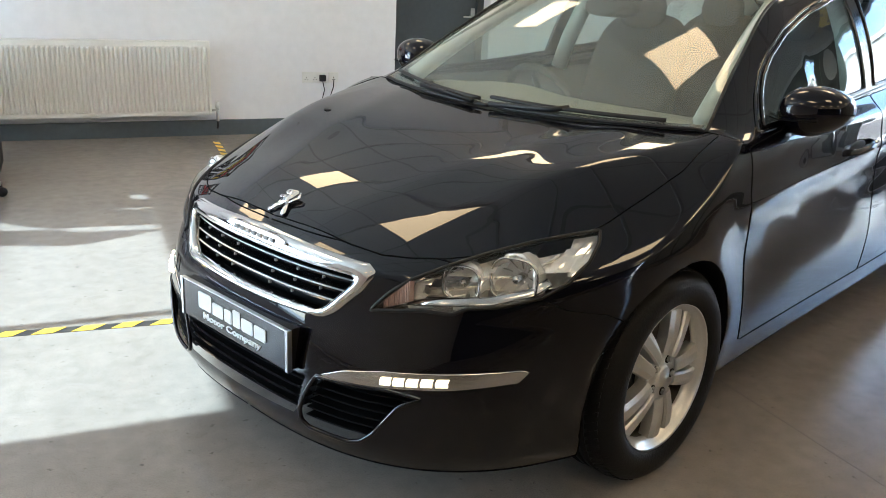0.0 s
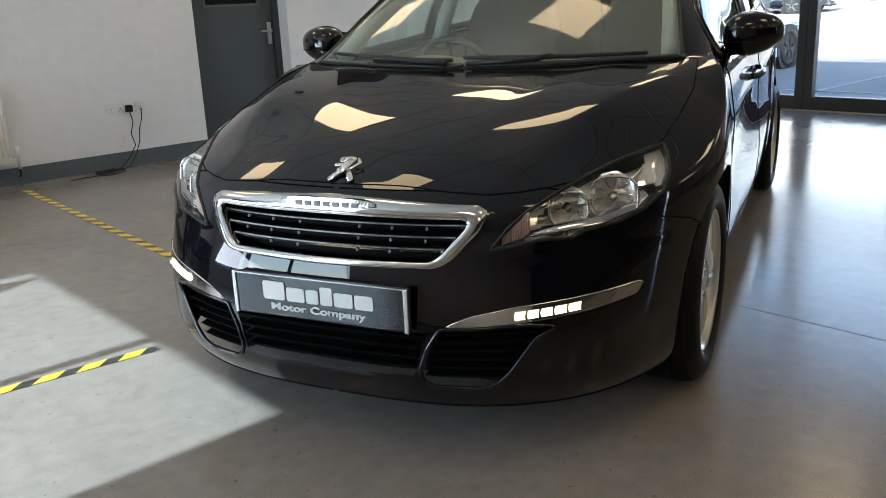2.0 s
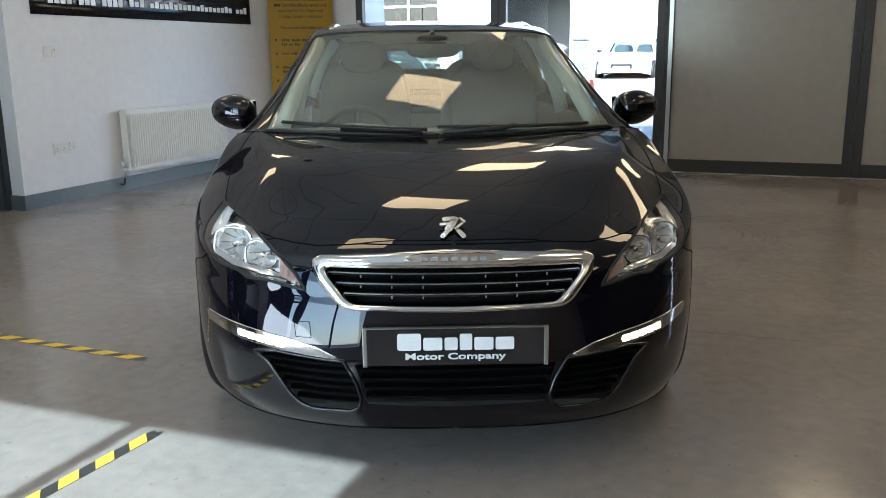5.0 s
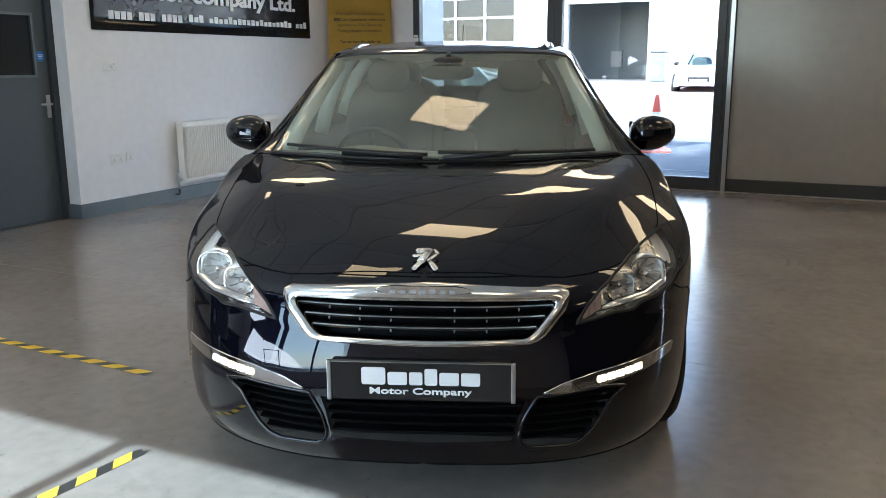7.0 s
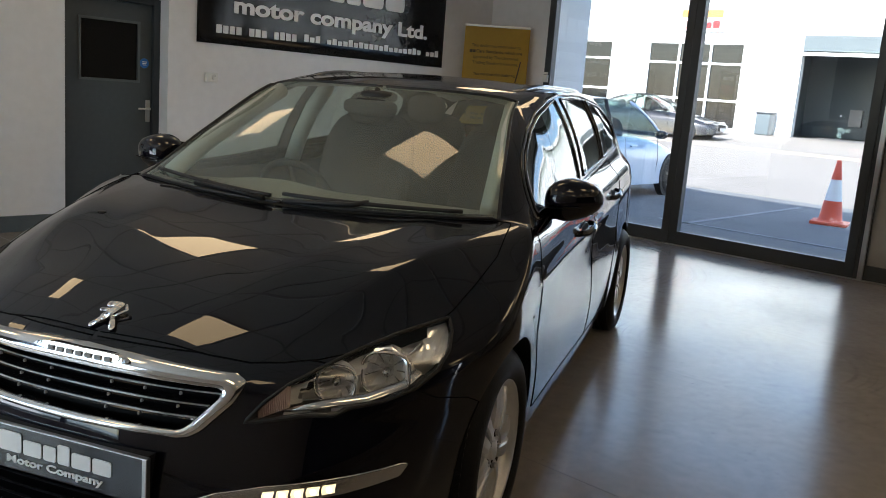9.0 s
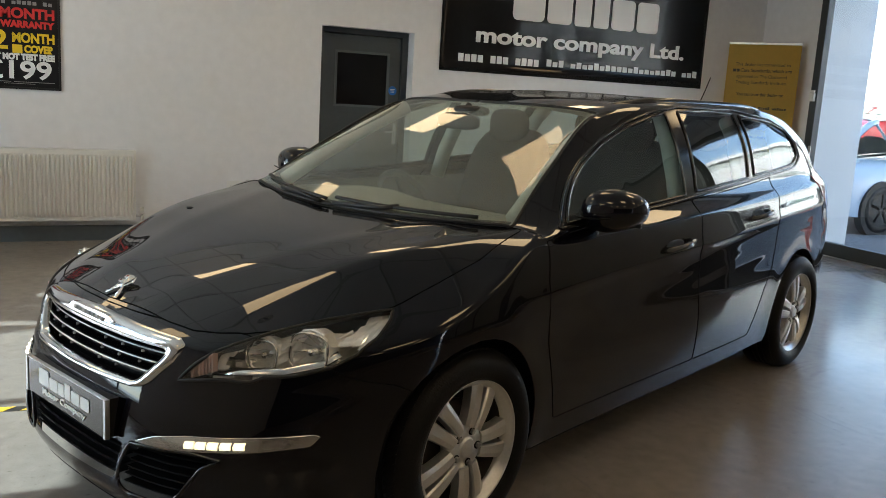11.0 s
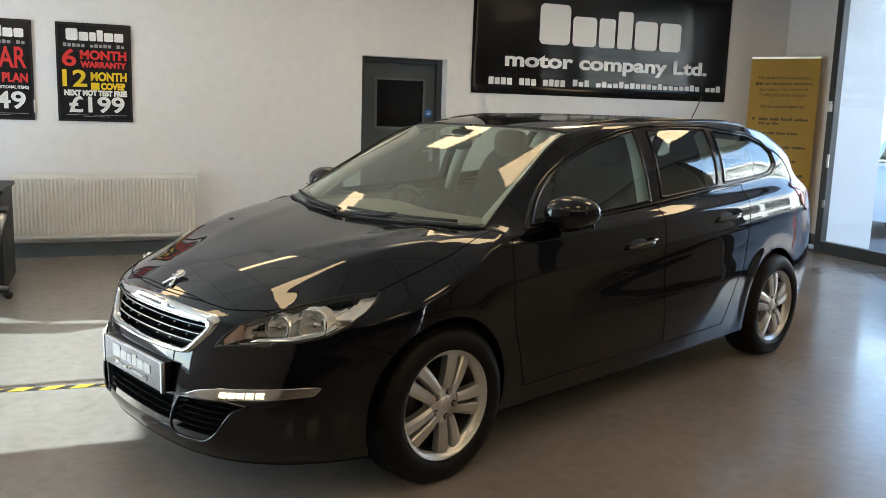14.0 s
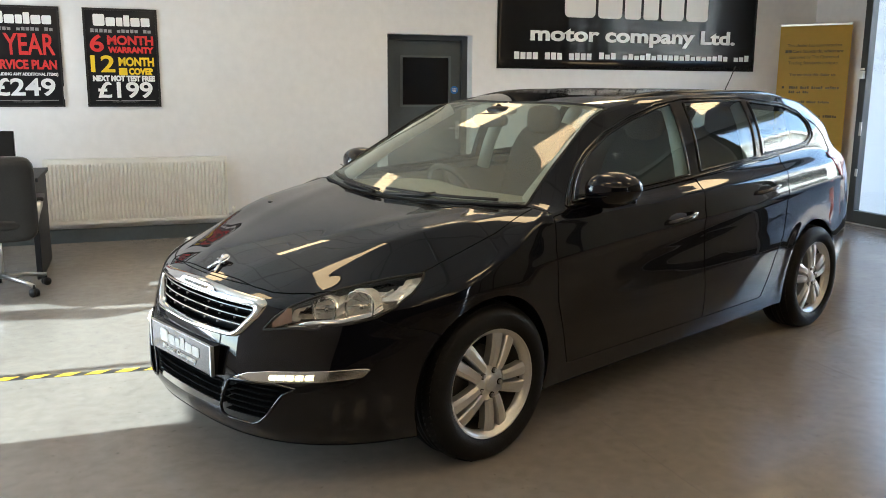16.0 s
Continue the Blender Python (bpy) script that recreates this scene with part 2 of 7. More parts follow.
def box(bm, x0, x1, y0, y1, z0, z1, bevel=0.0, seg=2, mi=0):
    made = bmesh.ops.create_cube(bm, size=1.0, matrix=Matrix.LocRotScale(((x0 + x1) / 2, (y0 + y1) / 2, (z0 + z1) / 2), None, (x1 - x0, y1 - y0, z1 - z0)))
    vs = made["verts"]
    faces = list({f for v in vs for f in v.link_faces})
    for f in faces:
        f.material_index = mi
    if bevel:
        es = list({e for v in vs for e in v.link_edges})
        bmesh.ops.bevel(bm, geom=es, offset=bevel, segments=seg, affect="EDGES", profile=0.6)
    return vs


def boxes(*dims, bevel=0.0, seg=2):
    bm = bmesh.new()
    for d in dims:
        box(bm, *d, bevel=bevel, seg=seg)
    return bm


def cyl(bm, a, b, r0, r1=None, seg=20, caps=True):
    """A rod or cone from a to b."""
    a, b = Vector(a), Vector(b)
    d = b - a
    m = Matrix.Translation((a + b) / 2) @ d.to_track_quat("Z", "Y").to_matrix().to_4x4()
    return bmesh.ops.create_cone(bm, cap_ends=caps, segments=seg, radius1=r0, radius2=r0 if r1 is None else r1, depth=d.length, matrix=m)["verts"]


def spun(bm, profile, seg=64, m=None):
    """Turns a profile of (radius, height) about z."""
    rings = []
    for r, z in profile:
        rings.append([bm.verts.new((r * math.cos(2 * math.pi * i / seg), r * math.sin(2 * math.pi * i / seg), z)) for i in range(seg)])
    for p, q in zip(rings, rings[1:]):
        for i in range(seg):
            j = (i + 1) % seg
            bm.faces.new((p[i], p[j], q[j], q[i]))
    if m is not None:
        bmesh.ops.transform(bm, matrix=m, verts=[v for ring in rings for v in ring])
    return rings


def tube(bm, pts, r, seg=8, closed=False, flat=1.0):
    """A rod along points."""
    pts = [Vector(p) for p in pts]
    n = len(pts)
    rings, side = [], None
    for i, p in enumerate(pts):
        a = pts[(i - 1) % n] if closed or i else p
        b = pts[(i + 1) % n] if closed or i < n - 1 else p
        d = (b - a).normalized()
        if side is None:
            side = d.orthogonal().normalized()
        side = (side - d * side.dot(d)).normalized()
        up = d.cross(side)
        rings.append([bm.verts.new(p + r * (math.cos(2 * math.pi * k / seg) * side + flat * math.sin(2 * math.pi * k / seg) * up)) for k in range(seg)])
    for i in range(n if closed else n - 1):
        p, q = rings[i], rings[(i + 1) % n]
        best = 0
        if closed and i == n - 1:
            best = min(range(seg), key=lambda s: (q[s].co - p[0].co).length)
        for k in range(seg):
            bm.faces.new((p[k], p[(k + 1) % seg], q[(k + 1 + best) % seg], q[(k + best) % seg]))
    if not closed:
        bm.faces.new(rings[0][::-1])
        bm.faces.new(rings[-1])
    return rings


def spline(knots):
    """A smooth curve y(x) through knots (monotone cubic), for scalars."""
    xs, ys = [k[0] for k in knots], [k[1] for k in knots]
    n = len(xs)
    d = [(ys[i + 1] - ys[i]) / (xs[i + 1] - xs[i]) for i in range(n - 1)]
    s = [d[0]] + [0.0 if d[i - 1] * d[i] <= 0 else 2 * d[i - 1] * d[i] / (d[i - 1] + d[i]) for i in range(1, n - 1)] + [d[-1]]

    def f(x):
        if x <= xs[0]:
            return ys[0] + s[0] * (x - xs[0])
        if x >= xs[-1]:
            return ys[-1] + s[-1] * (x - xs[-1])
        i = next(k for k in range(n - 1) if x <= xs[k + 1])
        h = xs[i + 1] - xs[i]
        t = (x - xs[i]) / h
        return (2 * t**3 - 3 * t**2 + 1) * ys[i] + (t**3 - 2 * t**2 + t) * h * s[i] + (3 * t**2 - 2 * t**3) * ys[i + 1] + (t**3 - t**2) * h * s[i + 1]

    return f


def lettering(name, words, size, material, parent, m, wide=None, label="", bold=0.0):
    """Raised words in the built-in font, as one mesh, centred at m, fitted to a width."""
    cu = bpy.data.curves.new(name, "FONT")
    cu.body, cu.size, cu.align_x, cu.align_y, cu.extrude, cu.offset = words, size, "CENTER", "CENTER", 0.0012, bold
    tmp = bpy.data.objects.new(name, cu)
    scene.collection.objects.link(tmp)
    me = bpy.data.meshes.new_from_object(tmp.evaluated_get(bpy.context.evaluated_depsgraph_get()))
    bpy.data.objects.remove(tmp)
    if wide:
        xs = [v.co.x for v in me.vertices]
        k, c = wide / (max(xs) - min(xs)), (max(xs) + min(xs)) / 2
        for v in me.vertices:
            v.co.x = (v.co.x - c) * k
    me.materials.clear()
    me.materials.append(material)
    ob = new(name, me)
    ob.parent = parent
    ob.matrix_basis = m
    if label:
        ob["label"] = label
    return ob


def blocks(name, x0, x1, h, count, material, parent, m, gap=0.25, seed=1, low=0.75, label="", gaps=()):
    """Plain bars in place of lettering."""
    rnd = random.Random(seed)
    step = (x1 - x0) / count
    for i in range(count):
        if i in gaps:
            continue
        hh = h if i == 0 else h * (low + (1 - low) * rnd.random())
        ob = part(name, boxes((x0 + i * step, x0 + (i + 1 - gap) * step, -h / 2, -h / 2 + hh, -0.0008, 0.0012)), material, parent, label if i == 0 else "")
        ob.matrix_basis = m


WORD = ((1.0, 1.0), (0.80, 0.74), (0.55, 0.74), (0.52, 0.95), (0.80, 0.74), (0.78, 0.74))


def name_shapes(x0, x1, h, material, parent, m, label):
    """A row of plain rounded bars, each as wide and high as a letter of the name that it stands for."""
    space = 0.09
    unit = (x1 - x0) / (sum(w for w, _ in WORD) + space * (len(WORD) - 1))
    x = x0
    for i, (w, tall) in enumerate(WORD):
        hw, hh = w * unit / 2, tall * h / 2
        r = min(hw, hh) * 0.30
        bm = bmesh.new()
        rows = []
        for z in (-0.0008, 0.0014):
            rows.append([bm.verts.new((x + hw + sx * (hw - r) + r * math.cos(a), -h / 2 + hh + sy * (hh - r) + r * math.sin(a), z))
                         for sx, sy, a0 in ((1, 1, 0), (-1, 1, 90), (-1, -1, 180), (1, -1, 270)) for a in [math.radians(a0 + 18 * k) for k in range(6)]])
        n = len(rows[0])
        for k in range(n):
            bm.faces.new((rows[0][k], rows[0][(k + 1) % n], rows[1][(k + 1) % n], rows[1][k]))
        bm.faces.new(rows[1])
        ob = part("plain_bar", bm, material, parent, label if i == 0 else "")
        ob.matrix_basis = m
        x += (w + space) * unit


# ---- the showroom ----
# x runs along the long white wall, y towards it; the front axle of the car stands at the origin.
WALL_Y, GLASS_X, LEFT_X, BACK_Y, CEIL_Z, CORNER_X = 4.67, 6.35, -4.25, -8.0, 3.0, 6.76
DOOR_X0, DOOR_X1, DOOR_H = 1.50, 2.40, 1.92


def slab(name, label, material, *dims, category="", kind="structure"):
    return tagged(link(name, boxes(*dims), material), label, category or name.split("_")[0], kind=kind)


slab("floor", "grey-brown painted concrete showroom floor, polished and scuffed", FLOOR, (LEFT_X - 0.3, GLASS_X + 0.1, BACK_Y - 0.3, WALL_Y + 0.6, -0.2, 0.0))

slab("wall_north", "white painted wall with a door recess", WHITE_WALL,
     (LEFT_X - 0.25, DOOR_X0, WALL_Y, WALL_Y + 0.25, 0, CEIL_Z),
     (DOOR_X1, CORNER_X + 0.2, WALL_Y, WALL_Y + 0.25, 0, CEIL_Z),
     (DOOR_X0, DOOR_X1, WALL_Y, WALL_Y + 0.25, DOOR_H, CEIL_Z))
slab("wall_east", "grey-white solid wall beside the glazing", WHITE_WALL, (CORNER_X, CORNER_X + 0.2, 3.56, WALL_Y, 0, CEIL_Z), (GLASS_X + 0.056, 7.15, 3.515, 3.56, -0.2, 3.2))
# unseen closing wall, added dark so that the car's side mirrors darkness
slab("wall_south", "unseen charcoal wall behind the viewer, kept dark for the car's reflections", DARK_WALL, (LEFT_X - 0.25, GLASS_X + 0.3, BACK_Y - 0.25, BACK_Y, 0, CEIL_Z))

# the west wall, with its shop window: two panes with a post between
WIN_Y0, WIN_Y1, WIN_Z0 = -0.04, 3.9, 0.35
WIN_Z1 = (-0.765 - LEFT_X + 0.2) * math.tan(SUN_EL)
slab("wall_west", "white wall round the shop window", WHITE_WALL,
     (LEFT_X - 0.2, LEFT_X, BACK_Y, WIN_Y0, 0, CEIL_Z), (LEFT_X - 0.2, LEFT_X, WIN_Y1, WALL_Y, 0, CEIL_Z),
     (LEFT_X - 0.2, LEFT_X, WIN_Y0, WIN_Y1, 0, WIN_Z0), (LEFT_X - 0.2, LEFT_X, WIN_Y0, WIN_Y1, WIN_Z1, CEIL_Z))

slab("baseboard", "grey gloss skirting along the white wall", GREY_TRIM,
     (LEFT_X, DOOR_X0, WALL_Y - 0.02, WALL_Y - 0.0005, 0, 0.125), (DOOR_X1, CORNER_X, WALL_Y - 0.02, WALL_Y - 0.0005, 0, 0.125),
     (DOOR_X1 - 0.02, DOOR_X1 - 0.0005, WALL_Y - 0.02, WALL_Y + 0.16, 0, 0.125), (CORNER_X - 0.02, CORNER_X, 3.58, WALL_Y - 0.02, 0, 0.125))


def build_ceiling():
    """Suspended ceiling: tiles of 0.6 m on a metal grid."""
    bm = bmesh.new()
    box(bm, LEFT_X - 0.2, CORNER_X + 0.3, BACK_Y - 0.2, WALL_Y + 0.2, CEIL_Z, CEIL_Z + 0.12)
    x = PANEL_X0 - 0.3
    while x > LEFT_X:
        x -= 0.6
    while x < GLASS_X:
        box(bm, x - 0.012, x + 0.012, BACK_Y, WALL_Y, CEIL_Z - 0.008, CEIL_Z + 0.01, mi=1)
        x += 0.6
    y = PANEL_Y0 - 0.3
    while y > BACK_Y:
        y -= 0.6
    while y < WALL_Y:
        box(bm, LEFT_X, GLASS_X, y - 0.012, y + 0.012, CEIL_Z - 0.0085, CEIL_Z + 0.01, mi=1)
        y += 0.6
    tagged(link("ceiling", bm, [CEIL_WHITE, GRID_WHITE]), "white suspended tile ceiling on a thin grid", "ceiling", kind="structure")


PANEL_X0, PANEL_Y0, PANEL_DX, PANEL_DY = 1.36, 0.70, 1.8, 2.4
build_ceiling()


def build_panel_light():
    base = thing("ceiling_light", pose(PANEL_X0, PANEL_Y0, CEIL_Z), "square warm-white ceiling light panel, lit", "ceiling light", "ceiling lights")
    part("frame", boxes((-0.299, 0.299, -0.299, -0.288, -0.02, 0.0), (-0.299, 0.299, 0.288, 0.299, -0.02, 0.0), (-0.299, -0.288, -0.288, 0.288, -0.02, 0.0), (0.288, 0.299, -0.288, 0.288, -0.02, 0.0)), PLASTIC_WHITE, base)
    part("diffuser", boxes((-0.288, 0.288, -0.288, 0.288, -0.016, -0.004)), LIGHT_PANEL, base)
    return base


lamp0 = build_panel_light()
for i in range(-3, 4):
    for j in range(-3, 2):
        x, y = PANEL_X0 + i * PANEL_DX, PANEL_Y0 + j * PANEL_DY
        if (i or j) and LEFT_X + 0.5 < x < GLASS_X - 0.3 and BACK_Y + 0.5 < y < WALL_Y - 0.4:
            copy_thing(lamp0, pose(x, y, CEIL_Z))


VINYL = mat("dark_vinyl", (0.02, 0.02, 0.022), 0.4)


# ---- glazed east wall ----
MULLIONS = (3.50, 1.77, -0.02, -1.86, -3.7, -5.5, -7.3)
TOP_Z = 2.86


def build_glazing(name, y0, y1, infill, label):
    """One bay of the glazed wall: dark frame, pane or infill panel."""
    w = 0.085
    base = thing(name, pose(GLASS_X, (y0 + y1) / 2, 0), label, "window")
    base["kind"] = "structure"
    h = abs(y1 - y0) / 2
    part("bottom_rail", boxes((-0.03, 0.05, -h, h, 0.0, 0.135), bevel=0.004), FRAME_GREY, base)
    part("top_rail", boxes((-0.03, 0.05, -h, h, TOP_Z - 0.1, TOP_Z), bevel=0.004), FRAME_GREY, base)
    for s in (-1, 1):
        part("stile", boxes((-0.032, 0.052, min(s * h, s * (h - w)), max(s * h, s * (h - w)), 0.0, TOP_Z), bevel=0.004), FRAME_GREY, base)
    if infill:
        part("infill_panel", boxes((0.0, 0.02, -h + w, h - w, 0.135, TOP_Z - 0.1)), PANEL_GREY, base, "smooth grey infill panel")
    else:
        pane = part("pane", boxes((0.008, 0.014, -h + w, h - w, 0.135, TOP_Z - 0.1)), CLEAR_GLASS, base, "clear glass pane")
        pane.visible_shadow = False
    return base


for k in range(len(MULLIONS) - 1):
    solid = 2 <= k
    build_glazing("window_%d" % (k + 1), MULLIONS[k + 1] + 0.001, MULLIONS[k] - 0.001, solid,
                  "grey infill panel in an anthracite frame" if solid else "tall clear window in an anthracite frame")
slab("trim_steel", "brushed steel cover strip on the glazing post", STEEL, (GLASS_X - 0.06, GLASS_X - 0.035, -0.10, -0.06, 0, TOP_Z))
slab("trim_hinge_1", "small steel hinge plate on the glazing post", STEEL, (GLASS_X - 0.040, GLASS_X - 0.031, 3.405, 3.435, 0.93, 1.07))
slab("trim_hinge_2", "small steel hinge plate on the glazing post", STEEL, (GLASS_X - 0.040, GLASS_X - 0.031, 3.405, 3.435, 0.50, 0.58))
slab("trim_contact", "small white alarm contact on the glazing post", PLASTIC_WHITE, (GLASS_X - 0.062, GLASS_X - 0.033, 3.43, 3.49, 1.52, 1.60), (GLASS_X - 0.055, GLASS_X - 0.033, 3.44, 3.48, 1.605, 1.63))
slab("wall_header", "white bulkhead over the glazing", WHITE_WALL, (GLASS_X - 0.04, CORNER_X + 0.2, BACK_Y, 3.50, TOP_Z, CEIL_Z))
slab("trim_threshold", "worn metal threshold strip along the glazing", STEEL, (GLASS_X - 0.075, GLASS_X - 0.034, BACK_Y, 3.5, 0.0, 0.006))


def build_shop_window():
    base = thing("window_west", pose(LEFT_X - 0.08, 0, 0), "shop window with dark vinyl graphics in a grey frame", "window")
    base["kind"] = "structure"
    for a, b in ((WIN_Y0, WIN_Y0 + 0.03), (0.84, 0.90), (2.88, 2.94), (WIN_Y1 - 0.05, WIN_Y1)):
        part("post", boxes((-0.03, 0.03, a, b, WIN_Z0, WIN_Z1)), FRAME_GREY, base)
    part("top_rail", boxes((-0.03, 0.03, WIN_Y0, WIN_Y1, WIN_Z1 - 0.02, WIN_Z1)), FRAME_GREY, base)
    part("sill", boxes((-0.06, 0.12, WIN_Y0, WIN_Y1, WIN_Z0 - 0.04, WIN_Z0)), PLASTIC_WHITE, base)
    pane = part("pane", boxes((-0.004, 0.002, WIN_Y0 + 0.03, WIN_Y1 - 0.05, WIN_Z0, WIN_Z1 - 0.02)), SUN_TINT_GLASS, base, "window pane with a blue tint added to dim the sun")
    # vinyl graphics on the pane, as curved bands; drawn by where their shadows fall on the floor
    up = math.tan(SUN_EL)

    def graphic(lower, upper):
        bm = bmesh.new()
        xs = [-3.7 + (-0.775 + 3.7) * i / 60 for i in range(61)]
        xs = [x for x in xs if max(lower[0][0], upper[0][0]) <= x <= min(lower[-1][0], upper[-1][0])]
        lo, hi = spline(lower), spline(upper)
        rows = []
        for dx in (0.003, 0.004):
            rows.append([[bm.verts.new((dx, f(x), (x - LEFT_X + 0.08) * up)) for x in xs] for f in (lo, hi)])
        for r in rows:
            for i in range(len(xs) - 1):
                bm.faces.new((r[0][i], r[0][i + 1], r[1][i + 1], r[1][i]))
        part("vinyl_graphic", bm, VINYL, base, "dark vinyl graphic")

    low = [(-3.75, 2.10), (-2.6, 2.06), (-1.51, 1.95), (-1.17, 1.87), (-1.03, 1.92), (-0.75, 2.04)]
    slit_low = [(-3.75, 2.34), (-2.6, 2.28), (-1.52, 2.215), (-1.29, 2.165), (-1.23, 2.125), (-0.75, 2.05)]
    slit_top = [(-3.75, 2.52), (-2.6, 2.46), (-1.53, 2.37), (-1.40, 2.25), (-1.29, 2.205), (-1.23, 2.195), (-0.75, 2.14)]
    graphic(low, slit_low)
    graphic([(-1.32, 2.16), (-1.21, 2.11)], [(-1.32, 2.24), (-1.21, 2.21)])
    graphic([(-2.1, 2.22), (-1.95, 2.22)], [(-2.1, 2.45), (-1.95, 2.45)])
    graphic(slit_top, [(-3.75, 2.62), (-2.6, 2.56), (-0.75, 2.49)])
    graphic([(-3.75, 2.60), (-2.6, 2.54), (-0.945, 2.48)], [(-3.75, 2.84), (-0.945, 2.84)])
    graphic([(-0.96, 2.70), (-0.86, 2.68), (-0.75, 2.58)], [(-0.96, 2.76), (-0.86, 2.73), (-0.75, 2.66)])
    graphic([(-3.75, 2.81), (-0.75, 2.81)], [(-3.75, 3.86), (-0.75, 3.86)])
    return base


build_shop_window()
# light of the sky and of the sunlit street, from below
window_lamp("skylight_west", (LEFT_X - 0.35, 1.9, 1.2), (LEFT_X + 5, 0.6, 4.3), 3.6, 1.8, 42, (0.88, 0.94, 1.0))


# ---- the estate car: shell ----
# Car coordinates: x to the car's left, y from the front axle backwards, z up; the half with x >= 0 is built, then mirrored.
FRONT_M, REAR_N, Y_FRONT, Y_REAR, BASE = 2.2, 2.7, 0.0, 2.72, 2.67
nose_y = spline([(0.13, -0.745), (0.17, -0.812), (0.25, -0.846), (0.36, -0.842), (0.48, -0.828), (0.58, -0.802), (0.66, -0.768), (0.72, -0.725), (0.85, -0.52)])
half_w = spline([(0.15, 0.835), (0.21, 0.864), (0.30, 0.880), (0.42, 0.892), (0.58, 0.900), (0.68, 0.901), (0.78, 0.893), (0.86, 0.880), (0.91, 0.866), (0.965, 0.808), (1.00, 0.790), (1.12, 0.75)])
tail_y = spline([(0.20, 3.60), (0.30, 3.68), (0.50, 3.73), (0.75, 3.72), (0.95, 3.65), (1.12, 3.50)])
hood_mid = spline([(-0.80, 0.655), (-0.74, 0.692), (-0.67, 0.731), (-0.50, 0.787), (-0.25, 0.842), (0.0, 0.892), (0.2, 0.932), (0.4, 0.965)])
hood_fall = spline([(-0.80, 0.18), (-0.70, 0.16), (-0.5, 0.118), (-0.25, 0.080), (0.0, 0.056), (0.35, 0.030)])
belt_z = spline([(0.25, 0.912), (0.60, 0.940), (0.97, 0.963), (2.09, 1.036), (2.74, 1.095), (3.3, 1.125)])
rail_x = spline([(0.33, 0.715), (0.60, 0.648), (0.99, 0.574), (1.30, 0.600), (1.70, 0.612), (2.40, 0.606), (2.90, 0.568), (3.30, 0.485)])
rail_z = spline([(0.33, 0.934), (0.60, 1.118), (0.99, 1.330), (1.30, 1.375), (1.70, 1.392), (2.40, 1.394), (2.90, 1.356), (3.30, 1.285)])
roof_z = spline([(0.80, 1.318), (0.93, 1.352), (1.20, 1.398), (1.60, 1.424), (2.20, 1.424), (2.80, 1.402), (3.30, 1.345)])


taper = spline([(-1.0, 0.991), (0.0, 0.991), (0.12, 0.9885), (0.32, 0.9805), (0.80, 0.987), (1.35, 0.9985), (1.65, 1.0), (2.67, 0.970), (3.7, 0.945)])


def front_n(z):
    """How square the nose is in plan: squarer low down at the bumper."""
    return 2.4 + 0.45 * max(0.0, min(1.0, (0.56 - z) / 0.2))


bonnet_edge = spline([(-0.64, 0.46), (-0.54, 0.484), (-0.31, 0.545), (-0.05, 0.630), (0.12, 0.690), (0.36, 0.745)])


def wing_drop(x, y):
    """Beyond the bonnet's edge the wings turn down."""
    d = abs(x) - bonnet_edge(y) if y > -0.62 else 0.0
    k = max(0.0, min(1.0, (y + 0.60) / 0.40)) * max(0.0, min(1.0, (0.42 - y) / 0.34))
    return k * k * (3 - 2 * k) * 0.50 * d * d / (d + 0.025) if d > 0 else 0.0


def crown(x, y):
    """The bonnet's raised middle, up to the ridge along its edge."""
    s = max(0.0, min(1.0, (bonnet_edge(y) + 0.045 - abs(x)) / 0.095))
    k = max(0.0, min(1.0, (y + 0.69) / 0.18)) * max(0.0, min(1.0, (0.14 - y) / 0.45))
    return 0.006 * s * s * (3 - 2 * s) * k * k * (3 - 2 * k)


def shoulder(x, y):
    """The bonnet rises from its hollow middle to the ridges at its sides."""
    s = min(1.0, abs(x) / 0.62)
    k = max(0.0, min(1.0, (y + 0.70) / 0.50)) * (1 - max(0.0, min(1.0, (y + 0.15) / 0.50)))
    return (0.014 + 0.020 * s * s) * k * k * (3 - 2 * k)


def hood_z(x, y):
    """Height of the bonnet and wing tops, with two soft ribs running back from the grille."""
    rib = 0.16 + 0.34 * max(0.0, min(1.0, (y + 0.75) / 1.0))
    ribs = 0.0030 * math.exp(-(((abs(x) - rib) / 0.07) ** 2))
    flat = max(0.0, min(1.0, (y + 0.52) / 0.32))
    return hood_mid(y) - hood_fall(y) * (1 - 0.60 * flat * flat * (3 - 2 * flat)) * (abs(x) / 0.75) ** 2.35 + ribs + crown(x, y) + shoulder(x, y) - wing_drop(x, y)


def flare(y, z):
    """Wheel-arch lips and the side's soft crease."""
    out = 0.0
    for c in (0.0, BASE):
        r = math.hypot(y - c, z - 0.32)
        out += 0.006 * math.exp(-(((r - 0.345) / 0.06) ** 2))
    crease = 0.74 + 0.055 * (y - 0.2)
    if 0.2 < y < 3.1:
        k = min(1.0, (y - 0.2) / 0.3)
        d = z - crease
        out += k * (0.007 * math.exp(-((d / 0.026) ** 2)) - 0.013 * math.exp(-(((d + 0.16) / 0.12) ** 2)))
    return out


def lowered(z, y):
    """The height at which the side's profile is read: its shoulder climbs with the waist line."""
    rise = 0.6 * (belt_z(y) - 0.965) if y > 0.97 else 0.0
    top = belt_z(y) - 0.06
    k = max(0.0, min(1.0, (y - 0.35) / 0.4)) * max(0.0, min(1.0, (2.3 - y) / 0.9))
    z += 0.10 * k * max(0.0, min(1.0, (z - 0.26) / 0.2)) * max(0.0, min(1.0, (top - z) / 0.2))
    return z - rise * max(0.0, min(1.0, (z - 0.60) / (top - 0.60)))


